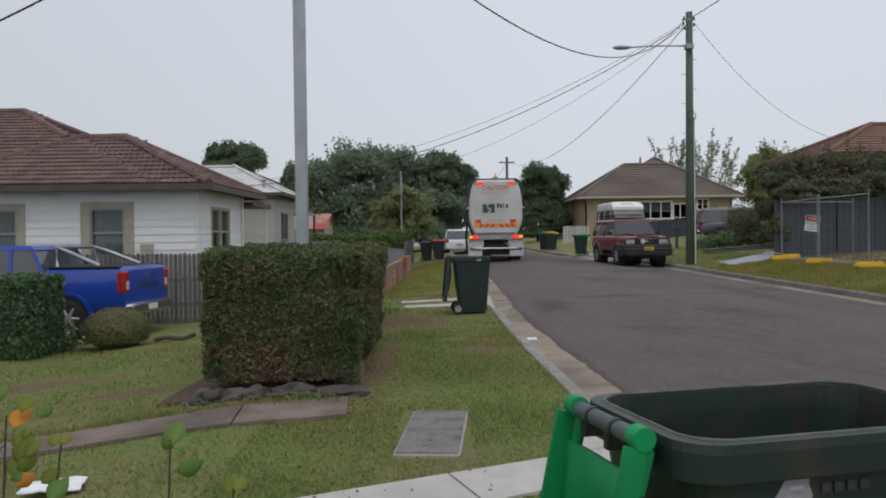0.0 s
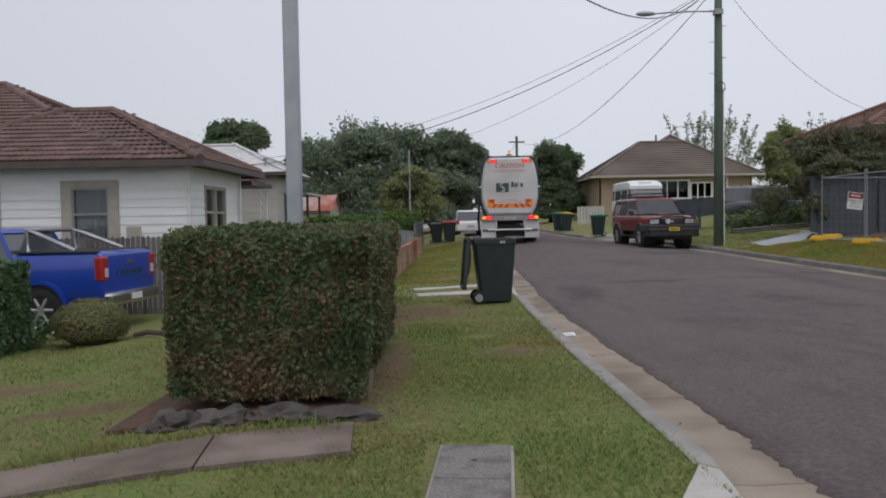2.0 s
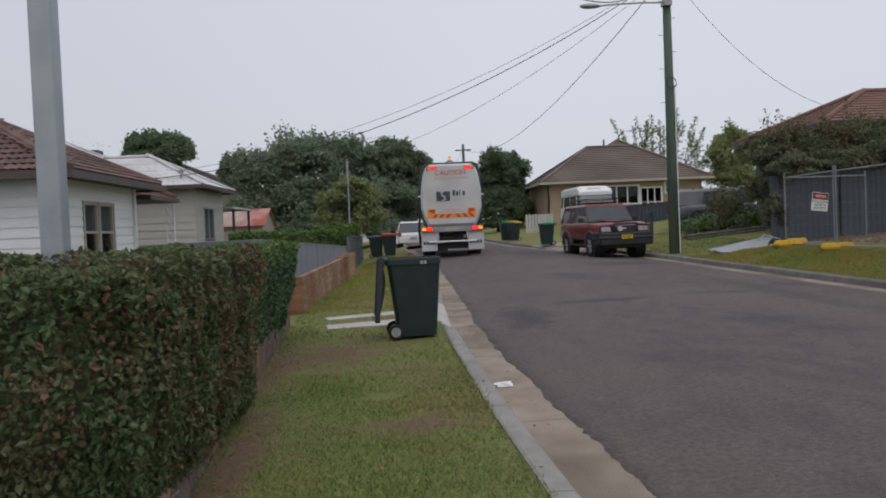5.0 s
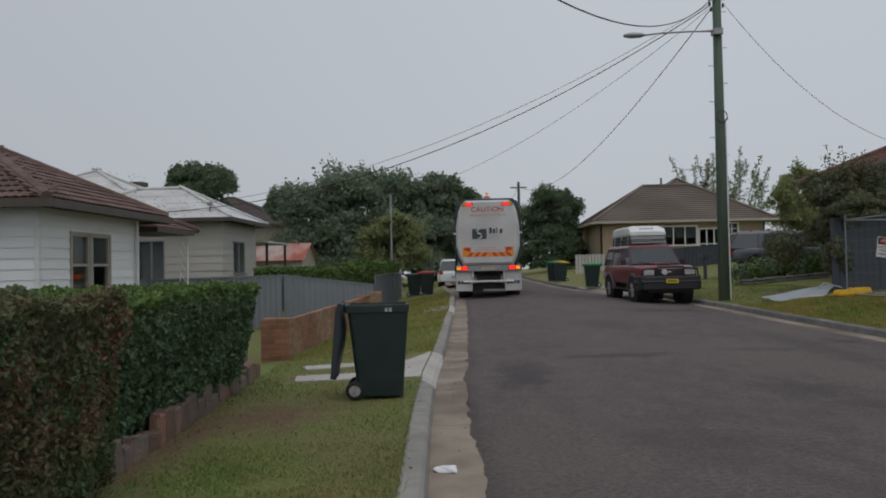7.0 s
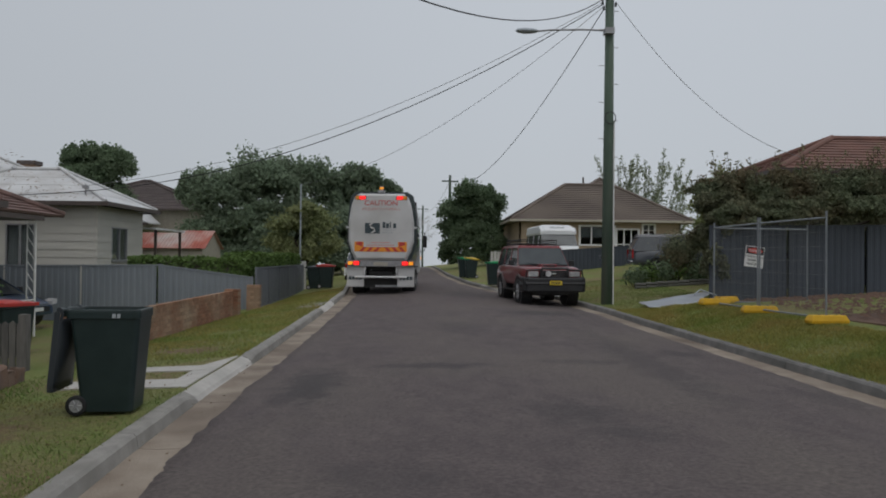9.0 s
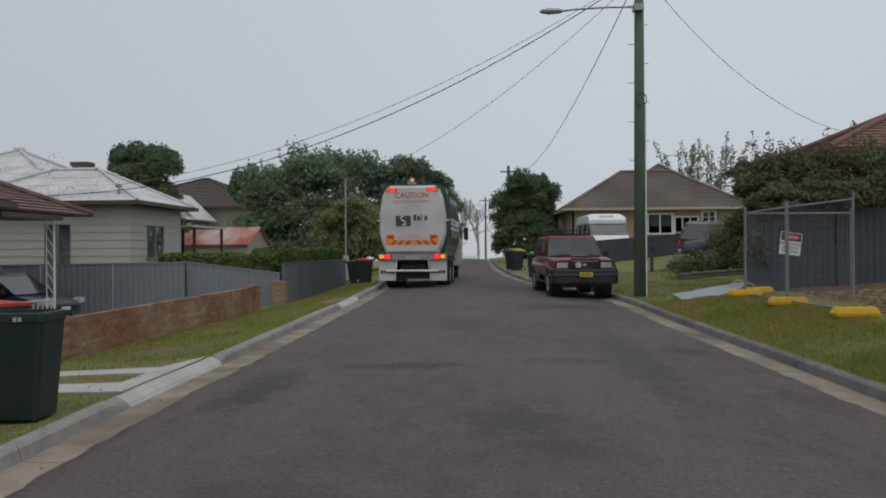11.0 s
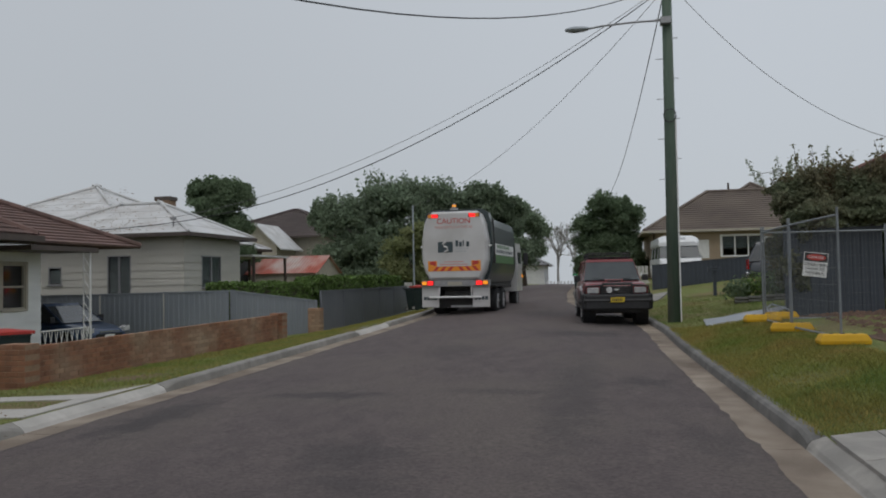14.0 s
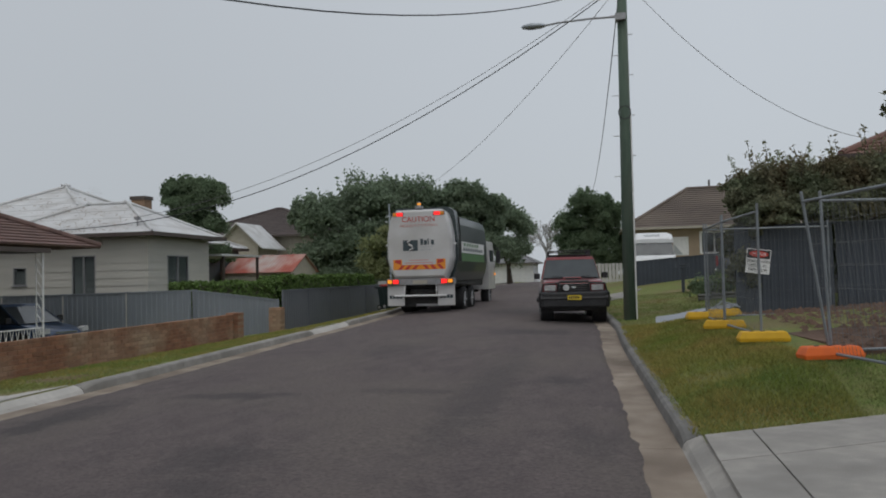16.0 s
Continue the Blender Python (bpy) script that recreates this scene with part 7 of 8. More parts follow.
part("grille_badge", box(-0.06, 0.06, FL - 0.06, FL - 0.051, 0.98, 1.03), CHROME, fwd)
part("number_plate", box(-0.19, 0.19, FL - 0.30, FL - 0.285, 0.66, 0.79), PLATEYELLOW, fwd, "plain yellow number plate")
bars(fwd, [(-0.15 + 0.05 * k, -0.12 + 0.05 * k, FL - 0.304, 0.69, 0.76) for k in range(6)], LABELBLACK)
part("spot_lamp", rod((-0.22, FL - 0.26, 1.0), (-0.22, FL - 0.17, 1.0), 0.085, n=16), LENSCLEAR, fwd, "round spot lamp")
for s in (-1, 1):
    part("headlamp_surround", box(s * 0.66 - 0.22, s * 0.66 + 0.21, FL - 0.045, FL + 0.10, 0.88, 1.13, 0.03), PAINTRED, fwd)
    part("headlamp", box(s * 0.65 - 0.17, s * 0.65 + 0.17, FL - 0.07, FL + 0.06, 0.90, 1.07, 0.03), LENSCLEAR, fwd, "clear headlamp")
    part("mud_flap", box(s * 0.78 - 0.13, s * 0.78 + 0.13, 1.75, 1.77, 0.22, 0.6), RUBBER, fwd)
    part("side_step", box(s * 0.86 - 0.07, s * 0.86 + 0.07, -1.0, 0.9, 0.42, 0.47, 0.01), CHASSIS, fwd)
part("underbody", box(-0.62, 0.62, -2.0, 2.0, 0.32, 0.60), CHASSIS, fwd)
part("bonnet_scoop", box(-0.26, 0.26, -1.7, -1.2, 1.18, 1.29, 0.03), PAINTRED, fwd)
part("scoop_mouth", box(-0.2, 0.2, -1.708, -1.69, 1.215, 1.265), BLACKPLASTIC, fwd)
rack = bmesh.new()
for z in (1.95, 2.08):
    tube([(-0.62, -0.35, z), (0.62, -0.35, z), (0.62, 1.75, z), (-0.62, 1.75, z), (-0.62, -0.35, z)], 0.018, 6, rack)
for k in range(7):
    y = -0.35 + k * 0.35
    rod((-0.62, y, 1.95), (0.62, y, 1.95), 0.013, n=6, bm=rack)
    for s in (-1, 1):
        rod((s * 0.62, y, 1.86), (s * 0.62, y, 2.08), 0.013, n=6, bm=rack)
part("roof_rack", rack, BLACKPLASTIC, fwd, "black tubular roof rack")
for s in (-1, 1):
    part("wiper", rod((s * 0.1, -1.04, 1.27), (s * 0.55, -0.99, 1.32), 0.012, n=6), BLACKPLASTIC, fwd)

NOSE_CAR = [(0.0, 0.62, 0.82), (0.03, 0.74, 0.92), (0.12, 0.84, 1.0), (0.27, 0.96, 1.0), (0.4, 1.0, 1.0), (0.85, 1.0, 1.0), (0.97, 0.97, 0.95), (1.0, 0.85, 0.88)]
suv = car("sport_utility_car", "dark blue-grey estate four-wheel drive parked on the lawn", "car", (16.25, 41.6, ground(15.2, 41.6) - 0.03), 82, PAINTGREY, 4.9, 1.88, 1.80, 0.38, 1.12, 0.5, NOSE_CAR, (0.26, 0.40, 0.93, 1.0))
for s in (-1, 1):
    part("tail_lamp", box(s * 0.82 - 0.09, s * 0.82 + 0.09, 2.40, 2.47, 0.78, 1.18, 0.015), LENSRED, suv, "red tail lamp")
    part("roof_rail", rod((s * 0.62, -0.3, 1.83), (s * 0.62, 2.1, 1.83), 0.022, n=8), SILVER, suv)
part("rear_bumper", box(-0.9, 0.9, 2.4, 2.55, 0.5, 0.68, 0.03), CHROME, suv)
part("roof_bar", box(-0.68, 0.68, 0.1, 0.17, 1.83, 1.88, 0.01), BLACKPLASTIC, suv)
part("roof_bar", box(-0.68, 0.68, 1.5, 1.57, 1.83, 1.88, 0.01), BLACKPLASTIC, suv)
part("rear_window", loft([[(-0.72, 2.44, 1.16), (0.72, 2.44, 1.16), (0.72, 2.46, 1.16), (-0.72, 2.46, 1.16)], [(-0.62, 2.16, 1.66), (0.62, 2.16, 1.66), (0.62, 2.19, 1.66), (-0.62, 2.19, 1.66)]]), CARGLASS, suv, "dark rear window")
for s in (-1, 1):
    part("side_trim", box(s * 0.945 - 0.008, s * 0.945 + 0.008, -1.1, 1.2, 0.66, 0.74), FLARE, suv)

ute = car("utility_truck", "bright blue dual-cab ute with a chrome sports bar", "car", (-7.85, 16.95, -0.47), 264, PAINTBLUE, 5.2, 1.86, 1.78, 0.38, 1.12, 0.48,
          [(0.0, 0.72, 0.85), (0.03, 0.84, 0.93), (0.12, 0.90, 1.0), (0.27, 0.97, 1.0), (0.4, 1.0, 1.0), (0.68, 1.02, 1.0), (0.69, 1.2, 1.0), (0.98, 1.22, 0.99), (1.0, 1.18, 0.97)], (0.24, 0.36, 0.62, 0.69))
part("tub", box(-0.74, 0.74, 1.08, 2.42, 1.28, 1.372), BLACKPLASTIC, ute, "black tub liner")
for s in (-1, 1):
    part("sports_bar", tube([(s * 0.72, 1.15, 1.34), (s * 0.66, 1.08, 1.76), (s * 0.70, 1.35, 1.66), (s * 0.78, 2.05, 1.38)], 0.04, 8), BRUSHED, ute, "chrome sports bar")
    part("tail_lamp", box(s * 0.83 - 0.1, s * 0.83 + 0.105, 2.46, 2.615, 0.86, 1.28, 0.03), LENSRED, ute, "red tail lamp")
    part("bed_rail", box(s * 0.84 - 0.06, s * 0.84 + 0.06, 1.0, 2.5, 1.345, 1.375), BLACKPLASTIC, ute)
part("sports_bar", tube([(-0.66, 1.08, 1.74), (0.66, 1.08, 1.74)], 0.04, 8), BRUSHED, ute)
bump = box(-0.86, 0.86, 2.5, 2.72, 0.42, 0.66, 0.06)
part("rear_bumper", bump, CHROME, ute, "chrome step bumper")
part("number_plate", box(-0.18, 0.18, 2.722, 2.73, 0.49, 0.6), LABELWHITE, ute, "plain pale number plate")
bars(ute, [(-0.42 + 0.15 * k, -0.32 + 0.15 * k, 2.612, 0.93, 1.03) for k in range(6)], PAINTNAVY, "tailgate_mark")
for s in (-1, 1):
    part("reversing_lamp", box(s * 0.80 - 0.055, s * 0.80 + 0.055, 2.60, 2.622, 0.92, 1.08, 0.01), LENSCLEAR, ute)
part("tailgate_handle", box(-0.1, 0.1, 2.6, 2.62, 1.12, 1.19), CHROME, ute)

hatch = car("small_hatchback", "dark blue small hatchback behind the brick wall", "car", (-8.1, 29.65, -0.46), 82, PAINTNAVY, 4.0, 1.7, 1.46, 0.31, 0.92, 0.32, NOSE_CAR, (0.24, 0.44, 0.86, 0.98))
for s in (-1, 1):
    part("headlamp", loft([[(s * 0.72 - 0.13, y, 0.60), (s * 0.72 + 0.11, y, 0.62), (s * 0.72 + 0.11, y, 0.76), (s * 0.72 - 0.13, y, 0.70)] for y in (-2.03, -1.78)]), LENSCLEAR, hatch, "clear headlamp")
part("grille", box(-0.5, 0.5, -2.03, -1.98, 0.42, 0.56), BLACKPLASTIC, hatch)
part("grille_bar", box(-0.4, 0.4, -2.04, -2.0, 0.60, 0.64), CHROME, hatch)
part("number_plate", box(-0.18, 0.18, -2.05, -2.03, 0.44, 0.54), LABELWHITE, hatch, "plain pale number plate")

farcar = car("far_hatchback", "white hatchback parked beyond the truck", "car", (1.55, 49.4, rise(48) - 0.13), 182, PAINTWHITE, 4.3, 1.75, 1.5, 0.32, 0.95, 0.34, NOSE_CAR, (0.24, 0.42, 0.86, 0.98))
for s in (-1, 1):
    part("tail_lamp", box(s * 0.74 - 0.1, s * 0.74 + 0.1, 2.05, 2.16, 0.72, 0.92), LENSRED, farcar, "red tail lamp")
part("number_plate", box(-0.2, 0.2, 2.16, 2.18, 0.55, 0.66), LABELGREY, farcar)

van = thing("high_roofed_van", "white high-roofed delivery van in the driveway", "van", (11.72, 50.0, ground(11.3, 50) - 0.04), 2)


def vring(y, w, rows):
    return [(w * a, y, z) for a, z in rows] + [(-w * a, y, z) for a, z in reversed(rows)]


low = [(0.94, 0.42), (1.0, 0.8), (1.0, 1.15), (0.97, 1.3)]
part("body", loft([vring(-2.45, 0.86, [(a, 0.42 + (z - 0.42) * 0.72) for a, z in low]), vring(-2.38, 0.97, [(a, 0.42 + (z - 0.42) * 0.88) for a, z in low]), vring(-2.2, 1.0, low), vring(2.4, 1.0, low), vring(2.45, 0.97, low)]), PAINTWHITE, van)
part("glasshouse", loft([[(-0.95, -2.15, 1.29), (0.95, -2.15, 1.29), (0.95, 2.4, 1.29), (-0.95, 2.4, 1.29)], [(-0.89, -1.72, 1.92), (0.89, -1.72, 1.92), (0.89, 2.38, 1.92), (-0.89, 2.38, 1.92)]]), WINDSCREEN, van, "tinted van windows")
part("high_roof", loft([vring(y, w, [(0.94, 1.90), (0.97, 2.0), (0.93, 2.0 + 0.6 * (t - 1.9)), (0.84, t - 0.06), (0.70, t)]) for y, w, t in ((-1.78, 0.98, 2.10), (-1.72, 1.0, 2.18), (-1.45, 1.0, 2.36), (-1.2, 1.0, 2.42), (2.25, 1.0, 2.42), (2.4, 0.98, 2.3))]), PAINTWHITE, van, "white moulded high roof")
for s in (-1, 1):
    for y in (-1.2, 0.35, 1.9):
        part("pillar", loft([[(s * 0.95, y - 0.06, 1.29), (s * 0.965, y - 0.06, 1.29), (s * 0.965, y + 0.06, 1.29), (s * 0.95, y + 0.06, 1.29)], [(s * 0.89, y - 0.06, 1.92), (s * 0.905, y - 0.06, 1.92), (s * 0.905, y + 0.06, 1.92), (s * 0.89, y + 0.06, 1.92)]]), PAINTWHITE, van)
    for y in (-1.65, 1.55):
        hub = thing("wheel", "", "")
        hub.parent = van
        wheel_parts(hub, 0, 0, 0.34, 0.34, 0.22)
        hub.matrix_local = Matrix.Translation((s * 0.86, y, 0)) @ Matrix.Rotation(radians(90), 4, "Z")
    part("headlamp", box(s * 0.68 - 0.14, s * 0.68 + 0.14, -2.47, -2.4, 0.74, 0.92, 0.02), LENSCLEAR, van)
part("wiper", rod((-0.3, -2.17, 1.32), (0.3, -2.12, 1.38), 0.012, n=6), BLACKPLASTIC, van)
slant = Matrix.Translation((0, -1.615, 2.275)) @ Matrix.Rotation(radians(-38), 4, "X")
for k in range(6):
    part("marking", box(-0.42 + 0.13 * k, -0.33 + 0.13 * k, -0.012, 0.004, -0.03, 0.03 + 0.02 * (k % 2)), LABELGREY, van).matrix_local = slant
    part("marking", box(-0.36 + 0.12 * k, -0.28 + 0.12 * k, -0.012, 0.004, -0.10, -0.07), LABELGREY, van).matrix_local = slant

# ---- site fence ----


def fence_panel(label, p0, p1, z0, height=2.0, lean=0.0):
    """A wire panel in a tube frame from p0 to p1, leaning sideways."""
    d = Vector((p1[0] - p0[0], p1[1] - p0[1], 0))
    L = d.length
    e = thing("wire_fence_panel", label, "fence panel", (p0[0], p0[1], z0), math.degrees(math.atan2(d.y, d.x)), "site fence panels")
    r = 0.018
    sl = lean
    part("upright", rod((0, 0, 0), (0, sl, height), r, n=8), FENCEPIPE, e)
    part("upright", rod((L, 0, 0), (L, sl, height), r, n=8), FENCEPIPE, e)
    part("top_rail", rod((0, sl * 0.94, height - 0.12), (L, sl * 0.94, height - 0.12), r, n=8), FENCEPIPE, e)
    part("bottom_rail", rod((0, sl * 0.05, 0.1), (L, sl * 0.05, 0.1), r, n=8), FENCEPIPE, e)
    bm = bmesh.new()
    n = int(L / 0.075)
    for k in range(1, n):
        x = L * k / n
        rod((x, sl * 0.05, 0.1), (x, sl * 0.94, height - 0.12), 0.0024, n=3, bm=bm, caps=False)
    for k in range(1, 7):
        z = 0.1 + (height - 0.22) * k / 7
        rod((0, sl * z / height, z), (L, sl * z / height, z), 0.0024, n=3, bm=bm, caps=False)
    part("wire_mesh", bm, MESHWIRE, e)["kind"] = "stuff"
    return e


ZF = 0.47
fence_panel("galvanised wire site fence panel beside the verge", (11.38, 23.35), (11.38, 25.75), ZF)
fence_panel("galvanised wire site fence panel beside the verge", (11.53, 20.9), (11.38, 23.25), ZF)
fence_panel("galvanised wire site fence panel turned into the site", (11.45, 25.9), (13.85, 26.15), ZF)
fence_panel("leaning galvanised wire site fence panel at the corner", (12.4, 16.6), (11.9, 18.8), ZF - 0.05, 2.0, 0.28)
fence_panel("leaning galvanised wire site fence panel across the site", (11.93, 18.88), (14.3, 19.5), ZF - 0.03, 2.0, 0.12)


def foot_block(label, x, y, rz, material):
    e = thing("ballast_block", label, "ballast block", (x, y, ground(x, y) + 0.02), rz, "ballast blocks")
    bm = loft([[(sx * a, sy * b, z) for sx, sy in ((1, 1), (-1, 1), (-1, -1), (1, -1))] for a, b, z in ((0.34, 0.12, 0), (0.35, 0.125, 0.05), (0.31, 0.10, 0.13), (0.29, 0.085, 0.145))])
    part("block", bm, material, e)
    for k in (-1, 0, 1):
        part("socket", rod((k * 0.16, 0, 0.146), (k * 0.16, 0, 0.152), 0.028, n=10), BLACKPLASTIC, e)
    return e


foot_block("yellow plastic ballast block on the grass", 11.3, 25.5, 8, YELLOWBLOCK)
foot_block("yellow plastic ballast block on the grass", 11.36, 23.2, -10, YELLOWBLOCK)
foot_block("yellow plastic ballast block on the grass", 11.55, 20.9, 4, YELLOWBLOCK)
foot_block("orange plastic ballast block on the grass", 11.88, 18.75, 12, ORANGEBLOCK)
foot_block("yellow plastic ballast block behind the panel", 11.75, 25.95, 30, YELLOWBLOCK)

sign = thing("warning_sign", "white and red demolition warning sign on the wire fence", "sign", (12.42, 25.96, 1.42), 5)
sign.rotation_euler = (0, radians(7), radians(5))
part("board", box(-0.24, 0.24, -0.012, 0.0, 0, 0.5, 0.004), LABELWHITE, sign)
part("header", box(-0.225, 0.225, -0.016, -0.0125, 0.31, 0.485), LABELBLACK, sign)
oval = [[(0.19 * math.cos(a), y, 0.40 + 0.065 * math.sin(a)) for a in np.linspace(0, 2 * math.pi, 24, endpoint=False)] for y in (-0.0195, -0.0165)]
part("red_oval", loft(oval), LABELRED, sign)
lettering("sign_lettering", "DANGER", 0.075, LABELWHITE, sign, Matrix.Translation((0, -0.021, 0.375)) @ up)
for k, words in enumerate(("DEMOLITION", "WORK IN", "PROGRESS")):
    lettering("sign_lettering", words, 0.078, LABELBLACK, sign, Matrix.Translation((0, -0.0145, 0.22 - k * 0.085)) @ up)

# sheet metal left on the verge
metal = thing("metal_sheets", "bent pale metal sheets lying on the verge", "scrap metal")


def ribbed_sheet(a, b_, c, d, material, ribs=9):
    """A thin ribbed sheet between four corners of x, y and height over the ground."""
    q = [Vector((x, y, ground(x, y) + z)) for x, y, z in (a, b_, c, d)]
    rings = []
    for k in range(9):
        u = k / 8
        row = []
        for i in range(ribs * 2 + 1):
            v = i / (ribs * 2)
            p = (q[0].lerp(q[1], u)).lerp(q[3].lerp(q[2], u), v)
            row.append((p.x, p.y, p.z + 0.03 * (i % 2) + 0.04 * noise.noise((p.x * 1.7, p.y * 1.7, 4))))
        rings.append(row + [(x, y, z - 0.005) for x, y, z in reversed(row)])
    return part("sheet", loft(rings), material, metal)


ribbed_sheet((10.5, 27.9, 0.05), (11.65, 27.5, 0.06), (12.7, 29.2, 0.32), (10.6, 29.3, 0.10), SHEETMETAL)
ribbed_sheet((10.62, 27.55, 0.02), (11.75, 27.2, 0.03), (11.85, 27.45, 0.05), (10.55, 27.85, 0.04), PALESHEET, 3)
ribbed_sheet((10.7, 28.3, 0.0), (11.7, 28.1, 0.0), (12.1, 28.7, 0.03), (10.75, 28.8, 0.0), SHEETMETAL, 4)
part("bent_frame", tube([(11.9, 28.5, ground(11.9, 28.5) + 0.3), (12.1, 28.6, ground(12.1, 28.6) + 0.42), (12.45, 28.3, ground(12.4, 28.3) + 0.25)], 0.02, 6), GALV, metal, "bent galvanised frame")

post = thing("site_peg", "short yellow marker peg in the soil", "peg", (14.6, 22.6, ground(14.6, 22.6)))
part("stake", box(-0.03, 0.03, -0.02, 0.02, 0, 0.5), YELLOWBLOCK, post)

# ---- garden and roadside bits ----
mb = thing("letterbox", "dark letterbox on a post on the lawn", "letterbox", (12.35, 40.3, ground(12.35, 40.3)))
part("post", box(-0.06, 0.06, -0.06, 0.06, 0, 0.95), BLACKFENCE, mb)
part("box", box(-0.24, 0.24, -0.14, 0.14, 0.95, 1.1, 0.01), BLACKFENCE, mb)
part("slot", box(-0.12, 0.12, -0.144, -0.141, 1.03, 1.06), LABELBLACK, mb)
bed = thing("garden_bed", "log-edged garden bed with leafy green plants", "garden bed", kind="structure")
for k in range(8):
    x = 12.4 + k * 0.42
    for z in (0.06, 0.17):
        part("log", rod((x, 36.0 + 0.05 * k, ground(x, 36) + z), (x + 0.4, 36.03 + 0.05 * k, ground(x, 36) + z), 0.06, n=8), LOGEDGE, bed)


def shrub(name, label, c, r, n, size, material, seed, category="shrub", dome=False):
    e = thing(name, label, category)
    rng = np.random.default_rng(seed)
    p, nn = blob(rng, c, r, n)
    if dome:
        p = np.array(c) + nn * np.array(r) * rng.uniform(0.86, 1.04, (n, 1))
        core = bmesh.new()
        bmesh.ops.create_icosphere(core, subdivisions=3, radius=1.0)
        for v in core.verts:
            v.co = Vector(c) + Vector((v.co.x * r[0], v.co.y * r[1], v.co.z * r[2])) * 0.86
        part("core", core, HEDGECORE, e)
    bm = bmesh.new()
    for k in range(7):
        rod((c[0] + rng.normal(0, 0.05), c[1] + rng.normal(0, 0.05), c[2] - r[2] * 0.95), p[k], 0.012, 0.004, 5, bm)
    part("stem", bm, BARK, e)
    leaves("foliage", p, nn, size, material, e, "", 0.7, seed)
    return e


shrub("garden_shrub", "tall brown-tinged shrub in the garden bed", (14.35, 36.9, ground(14.3, 36.9) + 0.95), (0.75, 0.6, 1.0), 2600, 0.075, BUSHLEAF, 49)
for k in range(6):
    x = 12.6 + 0.55 * k
    shrub("bed_plant", "leafy bright green plant in the garden bed", (x, 36.6 + 0.2 * (k % 2), ground(x, 36.6) + 0.38), (0.45, 0.4, 0.38 + 0.12 * (k % 3)), 420, 0.09, HEDGETOP if k % 2 else MIDLEAF, 50 + k, "plant")
shrub("rounded_shrub", "rounded clipped olive-green shrub on the lawn", (-4.95, 14.4, -0.16), (0.57, 0.5, 0.40), 7000, 0.03, SHRUBLEAF, 60, dome=True)
shrub("flowering_plant", "low dark plant with white flowers beside the shrub", (-5.85, 14.3, -0.3), (0.35, 0.3, 0.3), 700, 0.045, HEDGELEAF2, 61)
fl = thing("white_flowers", "small white flowers in the lawn edge", "flowers")
leaves("petals", np.array([(-5.75 + 0.07 * k * (-1) ** k, 14.0 + 0.02 * (k % 3), -0.22 + 0.035 * (k % 6)) for k in range(12)]), np.tile([0, -1.0, 0.4], (12, 1)), 0.035, FLOWER, fl, "", 0.4, 5, 1.0)
log = thing("fallen_branch", "dark fallen branch on the lawn", "branch", (-3.9, 14.4, ground(-3.9, 14.4)))
part("bough", tube([(-0.4, 0, 0.02), (-0.2, 0.05, 0.06), (0.1, 0.0, 0.04), (0.28, 0.1, 0.11)], 0.04, 7), BARK, log)
lit = thing("litter", "crumpled white paper litter in the gutter", "litter", (2.02, 12.55, rise(12.55) - 0.128))
bm = bmesh.new()
bmesh.ops.create_icosphere(bm, subdivisions=2, radius=0.07)
for v in bm.verts:
    v.co = Vector((v.co.x * 1.5, v.co.y, abs(v.co.z) * 0.55)) * (1 + 0.6 * noise.noise(v.co * 22))
part("paper", bm, LITTER, lit)


def fallen_leaves():
    rng = np.random.default_rng(71)
    P = []
    while len(P) < 1300:
        x, y = rng.uniform(-0.6, 2.2), rng.uniform(5, 20)
        if rng.uniform() < (1.0 if -0.45 < x + 0.07 * (y - 8.6) < 0.12 else 0.10):
            P.append((x, y, (ground(x, y) if x < kl(y) - 0.1 else rise(y) - 0.12) + 0.03))
    P = np.array(P)
    leaves("fallen_leaves", P, np.tile([0, 0, 1.0], (len(P), 1)), 0.019, LEAFLITTER, None, "", 0.35, 72)


fallen_leaves()
tagged(bpy.data.objects["fallen_leaves"], "brown fallen leaves on the grass and gutter", "leaves", kind="stuff")

# the leafy plant and paper beside the path's start
plant = thing("garden_plant", "leggy plant with yellow-green and orange leaves", "plant")
rng = np.random.default_rng(81)


def blade(tip, size, material, turn, label=""):
    """One pointed, folded leaf on a short stalk."""
    us = np.linspace(0, 1, 7)
    rows = [(u * size * 1.5, size * 0.48 * math.sin(math.pi * u ** 0.8) + 0.0005, -0.25 * size * u * u) for u in us]
    rings = [[(-w, u, z + abs(w) * 0.35), (0, u, z), (w, u, z + abs(w) * 0.35), (w, u, z + abs(w) * 0.35 - 0.0006), (0, u, z - 0.0006), (-w, u, z + abs(w) * 0.35 - 0.0006)] for u, w, z in rows]
    ob = part("leaf", loft(rings), material, plant, label, True)
    ob.matrix_local = Matrix.Translation(tip) @ Matrix.Rotation(radians(turn), 4, "Y") @ Matrix.Rotation(radians(rng.uniform(35, 80)), 4, "X")


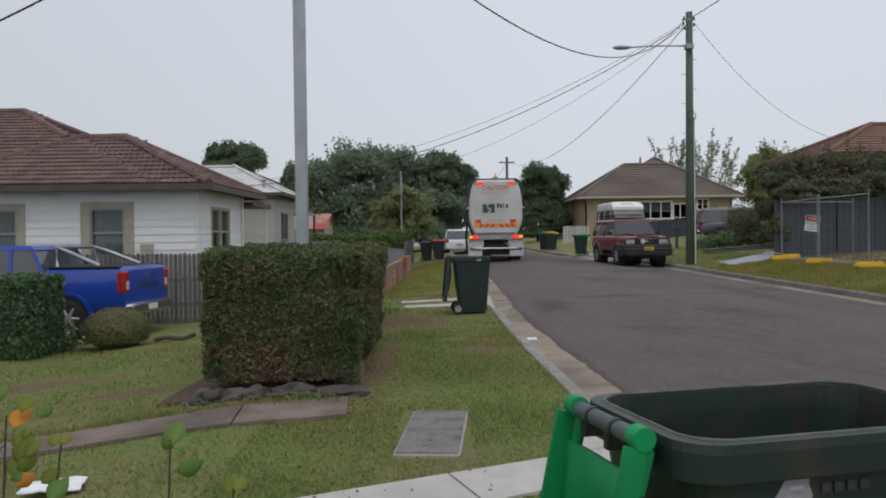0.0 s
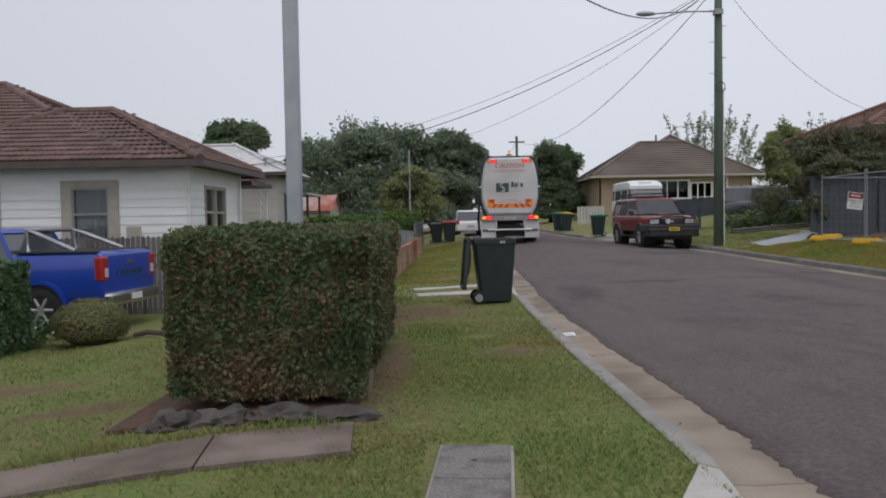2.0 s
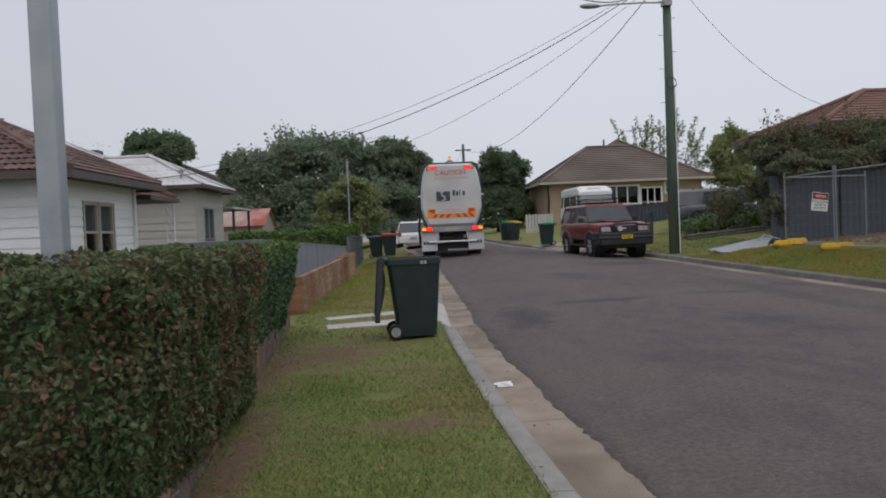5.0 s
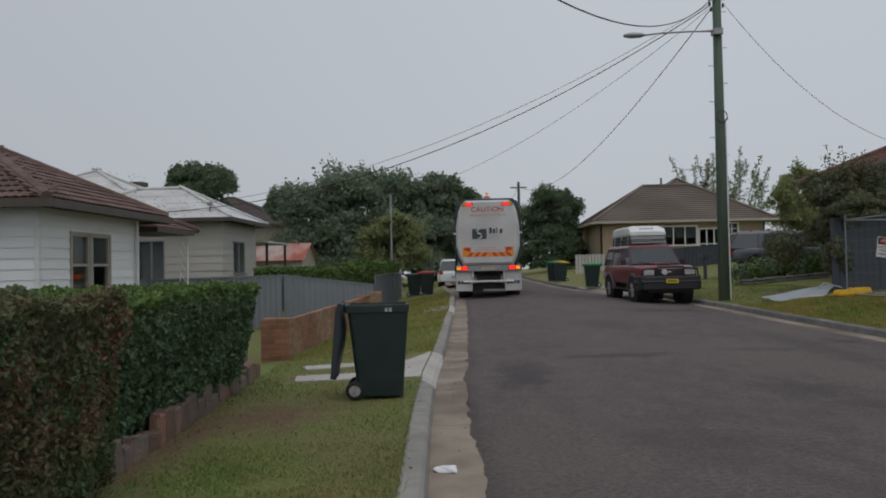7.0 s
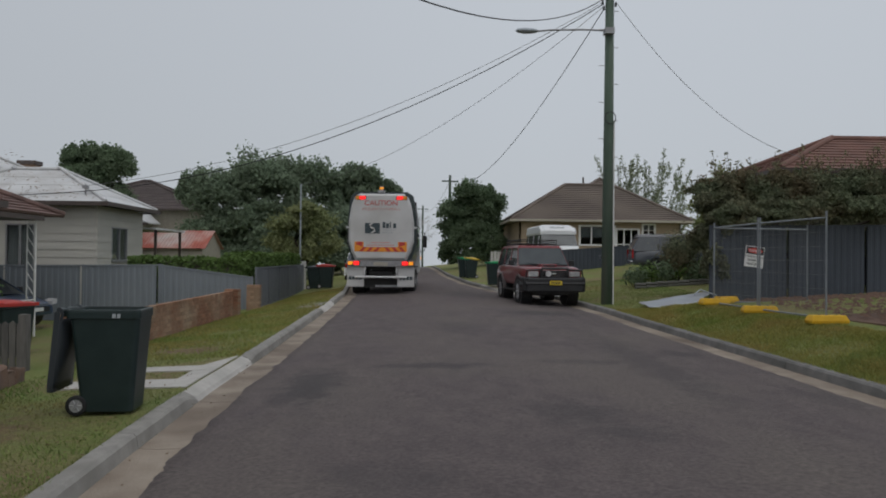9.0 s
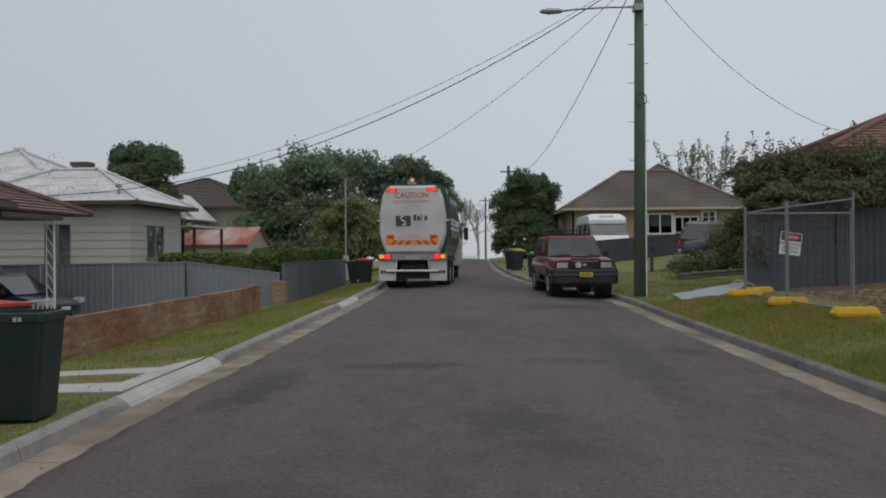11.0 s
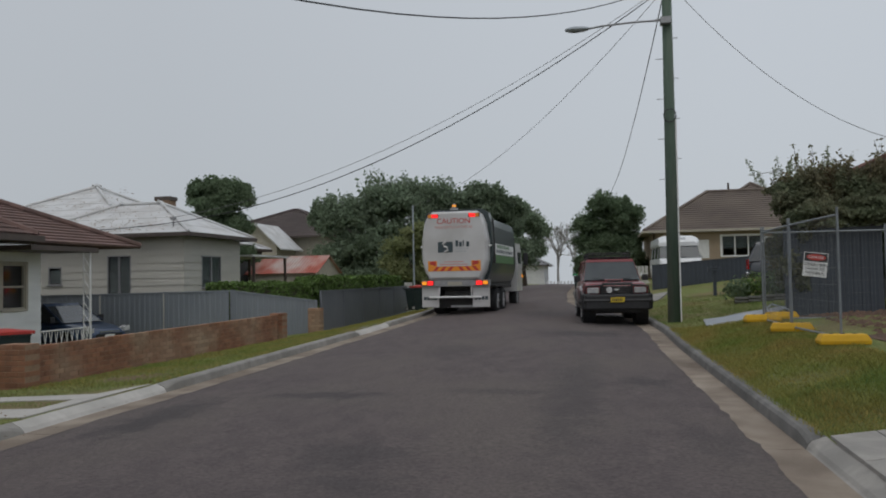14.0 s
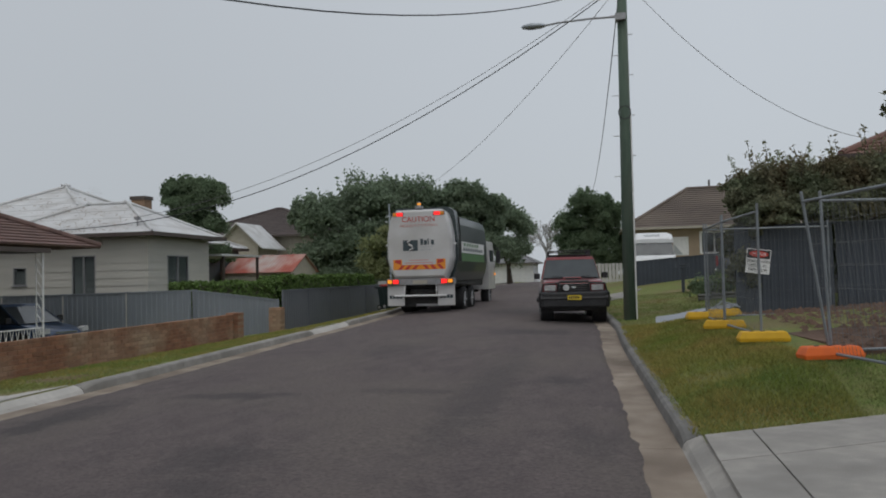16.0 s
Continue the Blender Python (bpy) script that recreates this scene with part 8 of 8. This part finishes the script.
bm = bmesh.new()
for root, tip in (((0.33, 2.02), (0.312, 2.0, 1.085)), ((0.41, 2.03), (0.408, 2.0, 1.01)), ((0.05, 2.03), (0.145, 2.0, 1.083)), ((0.03, 2.05), (0.062, 2.0, 1.125)), ((0.0, 2.02), (0.06, 2.0, 1.05))):
    b0 = Vector((*root, ground(*root)))
    tube([b0, b0.lerp(Vector(tip), 0.85) + Vector((-0.012, 0, -0.01)), tip], 0.0017, 5, bm)
part("stem", bm, BARK, plant)
for x, z, s, turn, m in ((0.314, 1.078, 0.032, 10, DARKLEAF), (0.308, 1.066, 0.024, -60, DARKLEAF), (0.322, 1.036, 0.03, 75, DARKLEAF), (0.402, 1.0, 0.028, -8, NEARLEAF), (0.414, 1.008, 0.022, 20, NEARLEAF),
                         (0.062, 1.046, 0.03, 20, NEARLEAF), (0.078, 1.045, 0.022, 70, NEARLEAF), (0.096, 1.064, 0.022, 30, NEARLEAF), (0.122, 1.072, 0.018, 5, NEARLEAF),
                         (0.144, 1.08, 0.016, 40, NEARLEAF), (0.08, 1.078, 0.018, -20, NEARLEAF), (0.099, 1.092, 0.014, 0, NEARLEAF), (0.07, 1.125, 0.026, 15, NEARLEAF), (0.092, 1.118, 0.022, 60, DARKLEAF), (0.056, 1.10, 0.03, 25, ORANGELEAF),
                         (0.064, 1.012, 0.024, 60, ORANGELEAF), (0.1, 1.012, 0.026, 50, NEARLEAF), (0.088, 1.027, 0.024, -40, DARKLEAF), (0.055, 1.02, 0.03, 0, NEARLEAF), (0.135, 1.0, 0.03, 30, DARKLEAF), (0.056, 1.15, 0.02, 30, DARKLEAF)):
    blade((x, 2.0 + rng.uniform(-0.03, 0.03), z), s, m, turn, "orange leaf" if m == ORANGELEAF else "")
paper = thing("paper_sheet", "crumpled white sheet lying on the grass", "paper", (-1.75, 5.75, ground(-1.75, 5.75)), 15)
sheet_rings = []
for k in range(9):
    x = -0.18 + 0.045 * k
    row = [(x, -0.14 + 0.07 * j, 0.05 + 0.03 * noise.noise((x * 9, j * 0.7, 2))) for j in range(5)]
    sheet_rings.append(row + [(a, b_, z - 0.008) for a, b_, z in reversed(row)])
part("fold", loft(sheet_rings), LITTER, paper)
